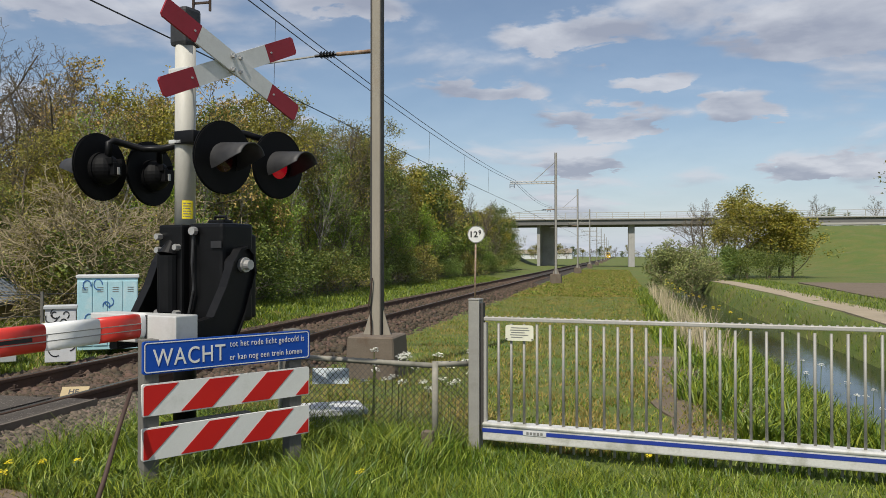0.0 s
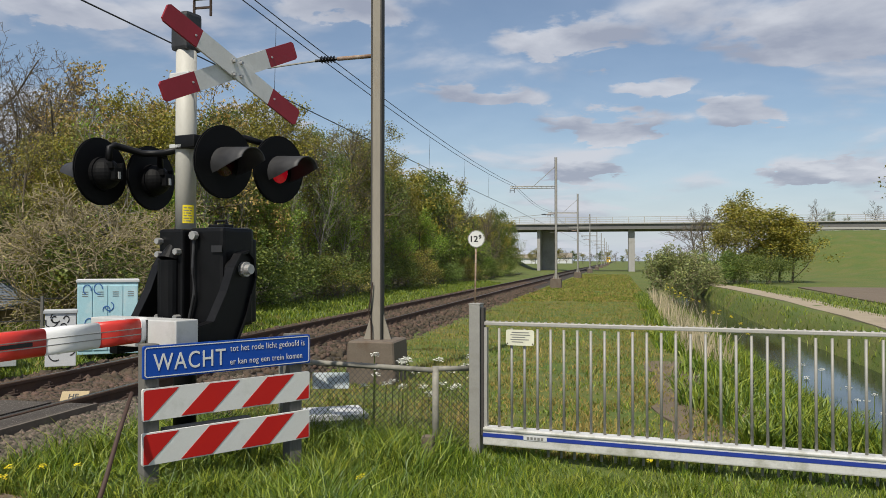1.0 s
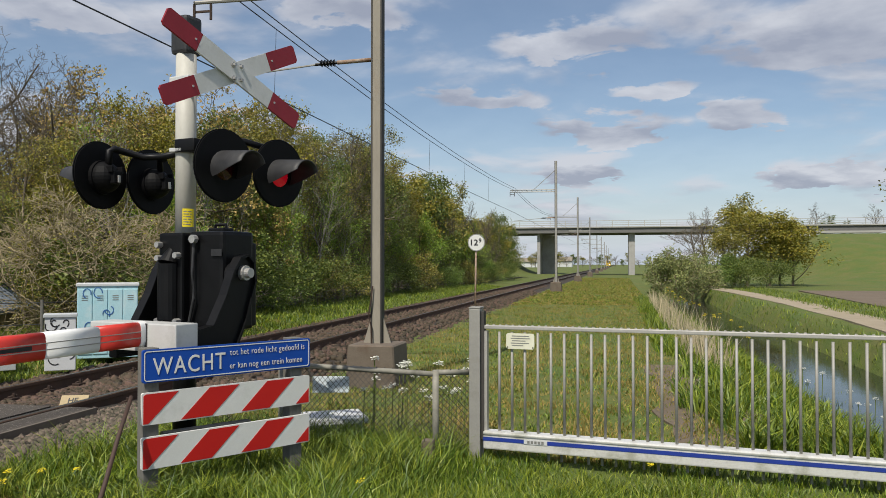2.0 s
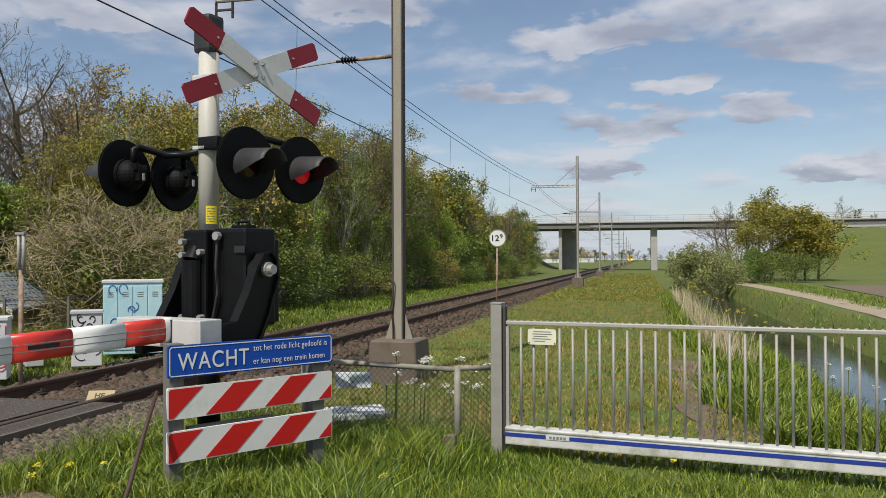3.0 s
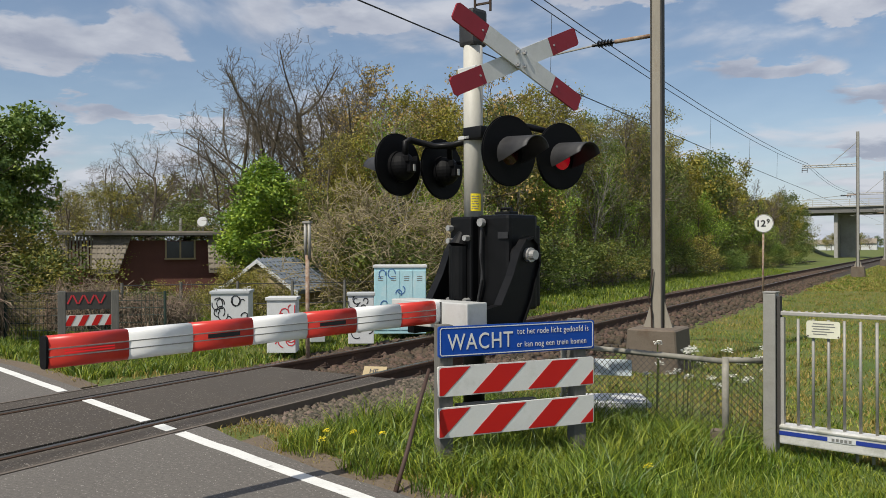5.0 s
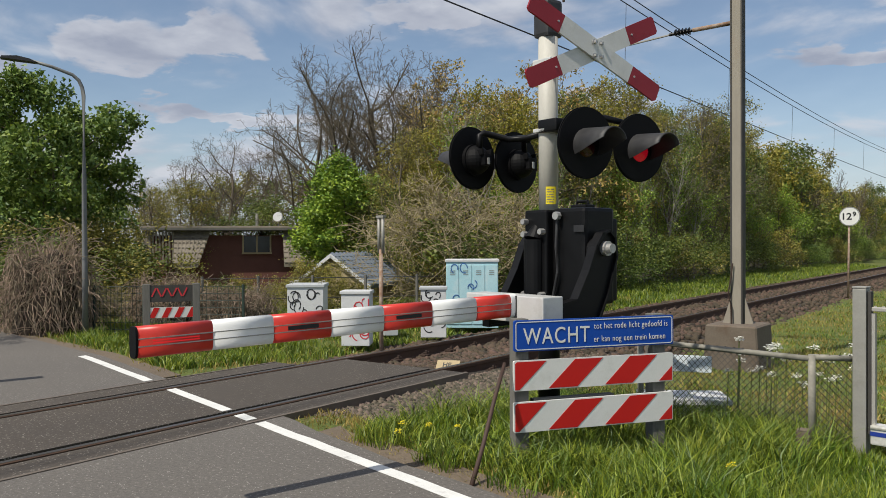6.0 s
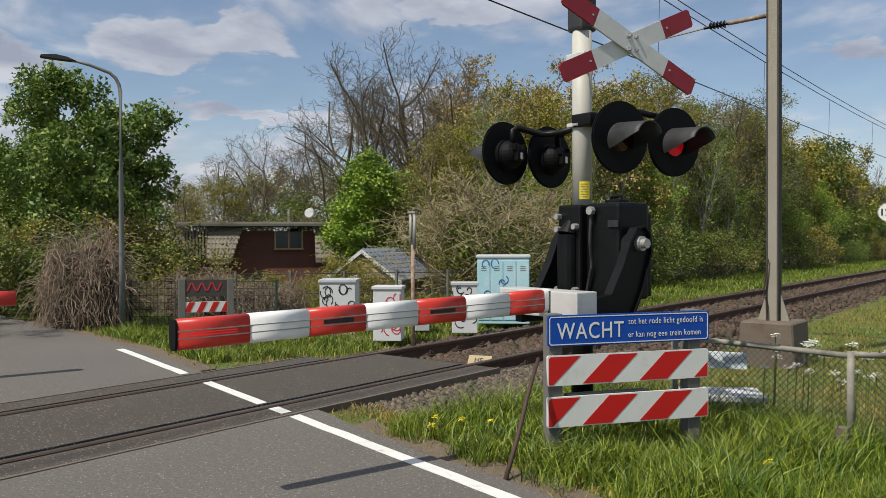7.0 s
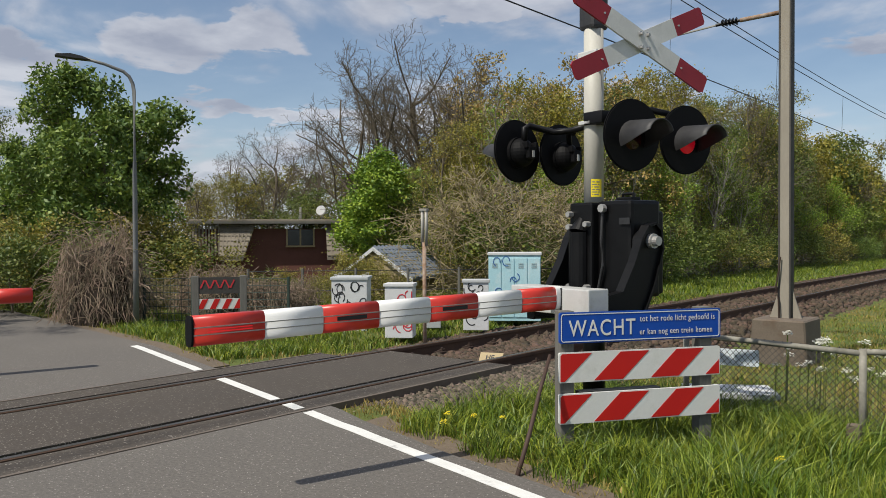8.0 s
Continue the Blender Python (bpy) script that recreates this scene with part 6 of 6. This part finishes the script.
for az, d, h, t in ((34.3, 28, 7.9, 0), (37.0, 29, 8.1, 90), (32.3, 31, 7.6, 180), (28.6, 30, 7.7, 250)):
    plant(K_ochre[int(t / 90) % 2], az, d, h, OCH, turn=t)
plant(K_fresh[0], 42.7, 24.5, 4.1, "bushy young tree with bright fresh green leaves", turn=0, wide=1.3)
# the wood along the track
for i in range(40):
    x = -12.2 - 1.8 * rt.random()
    y = 16.5 + 76 * (i / 39) ** 1.35
    az, d = math.degrees(math.atan2(-x, y)), math.hypot(x, y)
    near = (K_olive[1], K_yellow[0], K_olive[0], K_olive[2], K_yellow[0], K_bare[1], K_olive[0], K_mid[0], K_olive[1])
    kind = near[i % 9] if y < 50 else K_far[i % 3] if i % 4 else K_bare_far[0]
    lab = {"leaf_olive": OLI, "bark": BARE, "leaf_yellow": "slender tree with yellow-green spring leaves"}.get(kind[2], MIDT)
    plant(kind, az, d, (6.6 + 1.7 * rt.random()) * (1 if y < 66 else 0.85) * min(1, 0.66 + 0.34 * (y - 17) / 12), lab, turn=rt.uniform(0, 360))
for i in range(22):
    x, y = -14.5 - 1.5 * rt.random(), 17.5 + 66 * (i / 21) ** 1.3
    plant(K_far[2], math.degrees(math.atan2(-x, y)), math.hypot(x, y), 2.4 + 1.2 * rt.random(), "dark ivy-grown thicket inside the wood", "shrub", rt.uniform(0, 360), "shrub", wide=1.2)
for i in range(20):
    x, y = -16.5 - 4 * rt.random(), 22 + 68 * (i / 19)
    kind = (K_bare[0], K_olive[2], K_mid[0], K_ochre[0], K_bare[2], K_mid[1])[i % 6] if y < 55 else (K_bare_far[0], K_far[0], K_far[2])[i % 3]
    lab = {"leaf_olive": OLI, "bark": BARE, "leaf_ochre": OCH}.get(kind[2], MIDT)
    plant(kind, math.degrees(math.atan2(-x, y)), math.hypot(x, y), (5.6 if "leaf_mid" in kind[2] else 7.2) + 1.4 * rt.random(), lab, turn=rt.uniform(0, 360))
for i in range(7):
    x, y = -11.6 - 0.6 * rt.random(), 19 + 7.5 * i
    plant(K_green[0], math.degrees(math.atan2(-x, y)), math.hypot(x, y), 3.4 + 1.6 * rt.random(), "young tree with fresh green leaves at the wood's edge", turn=rt.uniform(0, 360))
for i in range(6):
    x, y = -11.3 - 0.5 * rt.random(), 17 + 3.2 * i
    plant(K_birch[0], math.degrees(math.atan2(-x, y)), math.hypot(x, y), 4.4 + rt.random(), "thin pale-stemmed birch at the wood's edge", turn=rt.uniform(0, 360))
for az, d, h in ((45.6, 18.2, 1.25), (44.6, 18.8, 1.1), (47.2, 18.0, 1.3), (42.2, 18.6, 0.75), (37.6, 19.5, 1.9)):
    plant(K_shrub[1], az, d, h, "olive-leaved shrub in front of the garden shed", "shrub", az * 50, "shrub", wide=0.9)
for az, d in ((43.6, 27.5), (45.6, 28), (47.5, 29)):
    plant(K_shrub[1], az, d, 2.3, "unkempt hedge shrub with olive leaves", "shrub", az * 50, "shrub", wide=1.4)
plant(K_pale[0], 35.6, 18.5, 3.5, "pale straw-coloured twiggy shrub", "shrub", 0, "shrub", wide=1.2)
plant(K_pale[0], 31.8, 19.5, 3.3, "pale straw-coloured twiggy shrub", "shrub", 120, "shrub", wide=1.2)
for az, d, h in ((18.6, 39, 7.0), (20.6, 36, 6.4), (16.0, 46, 6.6), (25.5, 31, 5.0)):
    plant(K_mid[int(d) % 2], az, d, h, "dark ivy-clad tree standing inside the wood", turn=az * 77, wide=0.72)
bramble_mound(-13.45, 6.95, 0.74, 1.66, 1)
bramble_mound(-13.4, 9.2, 0.75, 0.95, 3)
bramble_mound(-12.2, 9.8, 0.7, 0.75, 4)
for i in range(22):
    x, y = -10.9 - 1.0 * rt.random(), 15.5 + 66 * (i / 21) ** 1.3
    plant(K_shrub[(0, 2, 0, 1)[i % 4]], math.degrees(math.atan2(-x, y)), math.hypot(x, y), 1.3 + 1.3 * rt.random(), "low green undergrowth shrub at the wood's edge", "shrub", rt.uniform(0, 360), "shrub", wide=1.35)
for i in range(18):
    az = 36 + 24 * i / 17
    if 38 < az < 45:
        continue
    plant((K_shrub[1], K_pale[0], K_shrub[1], K_shrub[0])[i % 4], az, 19 + 2.2 * rt.random() - (az - 36) * 0.1, (1.25 if az < 38 else 0.42 if az < 46 else 0.8) + 0.25 * rt.random(), "unkempt hedge shrub with olive leaves", "shrub", rt.uniform(0, 360), "shrub", wide=1.25)
for i in range(7):
    plant(K_shrub[(1, 0)[i % 2]], 58 + 2 * i, 17.5 + 3 * rt.random(), 1.6 + 0.6 * rt.random(), "unkempt hedge shrub with olive leaves", "shrub", rt.uniform(0, 360), "shrub", wide=1.3)
# by the ditch, the bank and the far bridge
for az, d, h, kind, lab, wd in ((-3.7, 52, 3.5, K_willow[0], "grey-green willow bush by the ditch", 1.1), (-4.9, 57, 3.0, K_willow[0], "grey-green willow bush by the ditch", 1.1), (-6.0, 66, 6.3, K_bare_far[0], BARE, 1.2), (-7.6, 70, 7.4, K_far[0], OLI, 1.2),
                             (-8.4, 66, 5.9, K_far[1], MIDT, 1.5), (-9.8, 67, 5.9, K_far[1], MIDT, 1.6), (-11.2, 68, 5.3, K_far[1], MIDT, 1.6), (-5.4, 86, 7.2, K_bare_far[0], BARE, 1.1), (-10.4, 70, 5.0, K_far[2], MIDT, 1.6), (-7.0, 64, 4.6, K_far[0], OLI, 1.6),
                             (-8.0, 62, 2.8, K_shrub[0], "green bush at the bank's foot", 1.4), (-9.6, 63, 2.6, K_shrub[0], "green bush at the bank's foot", 1.4), (-6.4, 61, 2.5, K_shrub[2], "green bush at the bank's foot", 1.4)):
    plant(kind, az, d, h, lab, "shrub" if "bush" in lab else "tree", az * 40, "shrub" if "bush" in lab else "tree", wide=wd)
for az, d, h, kind in ((-12.4, 150, 6.5, K_bare_far[0]), (-13.4, 150, 4.2, K_far[2]), (-14.4, 152, 3.4, K_far[2]), (-16.2, 152, 6.2, K_bare_far[0]), (-17.3, 150, 3.0, K_far[0]), (-12.9, 156, 3.6, K_far[2]), (-18.6, 152, 5.0, K_bare_far[0])):
    plant(kind, az, d, h, "small tree on the road bank's ridge", turn=az * 33, z=5.3)
plant(K_olive[1], -21.4, 23, 7.0, "tree with sparse leafy twigs beside the field", turn=30, wide=1.1)
for az, d, h in ((46, 44, 5.5), (49.5, 47, 5.2), (53, 45, 4.6), (56.5, 46, 4.4), (59, 44, 4.8), (65, 42, 5.5), (51, 50, 6.0), (68.5, 36, 5.0)):
    plant(K_far[(0, 2)[int(d) % 2]], az, d, h, OLI, turn=d * 31, wide=1.4)
for az, d, h in ((10.6, 78, 4.6), (9.6, 86, 4.8), (8.6, 96, 4.4), (7.7, 104, 4.6), (11.6, 70, 4.4)):
    plant(K_far[2], az, d, h, "green bushy tree near the overpass", turn=d * 7, wide=1.4)
for i in range(32):
    plant((K_far[0], K_bare_far[0], K_far[2])[i % 3], 9 - 0.55 * i if i < 24 else -10 + 8.0 * (i - 22), 380 + 70 * (i % 3), 4.5 + 3.5 * rt.random(), "distant tree on the horizon", turn=i * 50, wide=1.7)
# a tree across the road, past the crossing, whose shade falls on the asphalt
plant(K_olive[0], 87, 15.2, 6.4, "roadside tree with thin olive leaves shading the road", turn=40, wide=1.2, z=-0.1)

# ---- grass and herbs ----
HX, HY = np.linspace(-17, 11, 281), np.linspace(2.5, 62.5, 401)
HZ = np.array([[ground_z(x, y) for x in HX] for y in HY])


def land(x, y):
    fx, fy = np.clip((x + 17) / 0.1, 0, 279.99), np.clip((y - 2.5) / 0.15, 0, 399.99)
    i, j = fx.astype(int), fy.astype(int)
    u, v = fx - i, fy - j
    return (HZ[j, i] * (1 - u) + HZ[j, i + 1] * u) * (1 - v) + (HZ[j + 1, i] * (1 - u) + HZ[j + 1, i + 1] * u) * v


EDGE = np.vectorize(road_edge)


def blades(x, y, h, w, bend, g):
    """Bent blades: two quads each, tapering to the tip."""
    n = len(x)
    z = land(x, y) - 0.02
    a = g.uniform(0, 2 * np.pi, n)
    side = np.stack([np.cos(a), np.sin(a), np.zeros(n)], 1) * (w / 2)[:, None]
    b = g.uniform(0, 2 * np.pi, n)
    lean = np.stack([np.cos(b), np.sin(b), np.zeros(n)], 1) * (bend * h)[:, None]
    p = np.stack([x, y, z], 1)
    m = p + lean * 0.35 + np.array([0, 0, 1.0]) * (h * 0.6)[:, None]
    t = p + lean + np.array([0, 0, 1.0]) * (h * np.sqrt(np.maximum(1 - (bend * 0.7) ** 2, 0.15)))[:, None]
    v = np.stack([p - side, p + side, m + side * 0.8, m - side * 0.8, t + side * 0.12, t - side * 0.12], 1).reshape(-1, 3)
    q = np.array([(0, 1, 2, 3), (3, 2, 4, 5)])
    f = (q[None] + 6 * np.arange(n)[:, None, None]).reshape(-1, 4)
    return v, f


def meadow(name, n, area, keep, height, width, mat, label, seed, clump=0.6, bend=(0.2, 0.9), near=1.0, shape=lambda x, y: 1.0):
    g = np.random.default_rng(seed)
    x = g.uniform(area[0], area[1], n)
    y = area[2] + (area[3] - area[2]) * g.random(n) ** near
    k = np.array([noise.noise((a * 1.6, b * 1.6, seed)) + 0.5 * noise.noise((a * 5, b * 5, seed)) for a, b in zip(x, y)])
    ok = keep(x, y) & (g.random(n) < np.clip(0.62 + clump * k, 0.05, 1))
    x, y, k = x[ok], y[ok], k[ok]
    h = height * (0.45 + 0.75 * g.random(len(x))) * np.clip(1 + 0.55 * k, 0.35, 1.6) * shape(x, y)
    v, f = blades(x, y, h, width * (0.6 + 0.8 * g.random(len(x))), g.uniform(*bend, len(x)), g)
    return tagged(part(name, mesh_np(name, v, f), mat, None), label, "grass", kind="stuff")


def off_road(x, y, d=0.12):
    return y > EDGE(x) + d + 0.12 * np.clip((-4.2 - x) / 0.8, 0, 1)


verge = lambda x, y: off_road(x, y) & (x > -4.25 - 0.2 * np.sin(y * 3))
meadow("grass_verge", 125000, (-4.5, 4.5, 3.3, 7.4), lambda x, y: verge(x, y) & (off_road(x, y, 0.45) | (np.sin(x * 9) > -0.2)), 0.24, 0.008, "grass", "tall lush green verge grass before the gate", 2,
       shape=lambda x, y: 1 - 0.6 * np.clip((x + 1.6) / 0.5, 0, 1) * np.clip((y - 4.6) / 1.2, 0, 1)
       - 0.3 * np.clip((-1.9 - x) / 0.5, 0, 1) * np.clip((5.4 - y) / 0.4, 0, 1))
meadow("grass_tufts", 13000, (-4.3, -1.35, 4.2, 7.2), lambda x, y: off_road(x, y, 0.3) & (y < 7.3), 0.34, 0.0095, "grass", "tall grass tufts round the boards and fence", 12, clump=1.0, bend=(0.4, 1.1),
       shape=lambda x, y: np.where((x < -2.0) & (y < 5.5), 0.6, 1.0))
meadow("dry_verge", 17000, (-5.15, -2.2, 3.5, 6.6), lambda x, y: off_road(x, y, 0.0) & ~off_road(x, y, 0.6), 0.07, 0.01, "grass_dry", "short dry grass along the asphalt edge", 3)
meadow("grass_strip", 50000, (-4.2, 1.3, 7.0, 42), lambda x, y: x < 1.2, 0.07, 0.013, "grass", "mown grass strip beside the track", 4, near=2.0, clump=0.9)
meadow("dry_strip", 70000, (-4.3, 1.3, 7.0, 42), lambda x, y: x < 1.2, 0.075, 0.012, "grass_dry", "dry yellowish grass in the mown strip", 5, near=2.0, clump=1.2)
meadow("wheel_tracks", 26000, (-1.9, 0.7, 7.2, 44), lambda x, y: (np.abs(x + 1.35 - 0.1 * np.sin(y * 0.4)) < 0.22) | (np.abs(x - 0.25 - 0.1 * np.sin(y * 0.4)) < 0.2), 0.05, 0.014, "grass_dry", "dry flattened wheel tracks in the strip", 15, near=1.8)
meadow("far_strip", 26000, (-4.4, 1.4, 34, 100), lambda x, y: x < 1.3, 0.09, 0.045, "grass_dry", "mown yellowish strip towards the overpass", 21, near=1.5, clump=1.3)
meadow("far_strip_green", 26000, (-4.4, 1.4, 34, 100), lambda x, y: x < 1.3, 0.09, 0.045, "grass", "mown green strip towards the overpass", 22, near=1.5, clump=1.3)
meadow("bank_herbs", 52000, (0.7, 4.2, 7.2, 40), lambda x, y: x > 0.8 + 0.3 * np.sin(y), 0.27, 0.02, "grass", "rank green herbs on the ditch bank", 6, near=1.7, clump=1.3)
meadow("far_bank_grass", 26000, (5.1, 10, 9, 60), lambda x, y: np.abs(x - 6.8) > 0.75, 0.16, 0.02, "grass", "grass on the far bank of the ditch", 7, near=1.6)
meadow("reeds", 2300, (0.9, 1.9, 14, 36), lambda x, y: np.abs(x - 1.35 - 0.01 * y) < 0.4, 0.62, 0.016, "reed", "pale dry reeds along the ditch", 8, near=1.2, bend=(0.05, 0.5))
meadow("far_verge", 70000, (-14, -8.3, 5.6, 17), lambda x, y: off_road(x, y, 0.25), 0.14, 0.014, "grass", "lush grass beyond the track", 9, near=1.2)
meadow("far_verge_dry", 34000, (-16, -7.7, 5.2, 22), lambda x, y: off_road(x, y, 0.04), 0.09, 0.014, "grass_dry", "dry short grass beside the ballast", 10, near=1.3)
meadow("wood_edge_grass", 45000, (-12, -8.4, 15, 60), lambda x, y: x < 0, 0.15, 0.024, "grass", "grass along the wood's edge", 11, near=1.6)


def umbels(name, spots, mat, label, size, stem, seed):
    """Small flower heads on stems."""
    rnd = random.Random(seed)
    for x, y, h in spots:
        z = float(land(np.array([x]), np.array([y]))[0])
        ob = thing(name, Matrix.Translation((x, y, z)), label, "flower", label)
        part("stem", rod(bm_new(), (0, 0, 0), (0.02, 0, h), stem, n=5), "leaf_mid", ob)
        n = 9 if size > 0.02 else 7
        quads_ = []
        for k in range(n * 4):
            a, r = rnd.uniform(0, 6.3), size * 1.7 * math.sqrt(rnd.random())
            c = Vector((0.02 + r * math.cos(a), r * math.sin(a), h + 1.3 * size * (rnd.random() - 0.3 * (r / size))))
            s = size * 0.42
            b = rnd.uniform(0, 6.3)
            quads_.append([c + Vector((s * math.cos(b + q), s * math.sin(b + q), s * 0.35 * math.cos(q * 1.5))) for q in (0, 1.57, 3.14, 4.71)])
        part("flower_head", soup("flower_head", np.array(quads_)), mat, ob)


rf = random.Random(5)
umbels("cow_parsley", [(-2.35 + 1.0 * rf.random(), 7.2 + 0.6 * rf.random(), 0.45 + 0.35 * rf.random()) for _ in range(26)], "flower_white", "white umbel flower behind the fence", 0.028, 0.005, 1)
umbels("cow_parsley", [(2.6 + 1.4 * rf.random(), 9.5 + 3.5 * rf.random(), 0.5 + 0.3 * rf.random()) for _ in range(14)], "flower_white", "white umbel flower on the ditch bank", 0.025, 0.005, 2)
umbels("dandelion", [(-3.9, 4.55, 0.16), (-3.75, 4.68, 0.15), (-3.82, 4.4, 0.14), (-1.62, 4.9, 0.2), (-3.5, 4.7, 0.17), (0.2, 6.2, 0.2)], "flower_yellow", "yellow dandelion in the verge grass", 0.018, 0.003, 3)
umbels("rapeseed", [(1.9 + 1.6 * rf.random(), 20 + 22 * rf.random(), 0.6 + 0.4 * rf.random()) for _ in range(26)], "flower_yellow", "yellow flowering stalk on the ditch bank", 0.034, 0.007, 4)
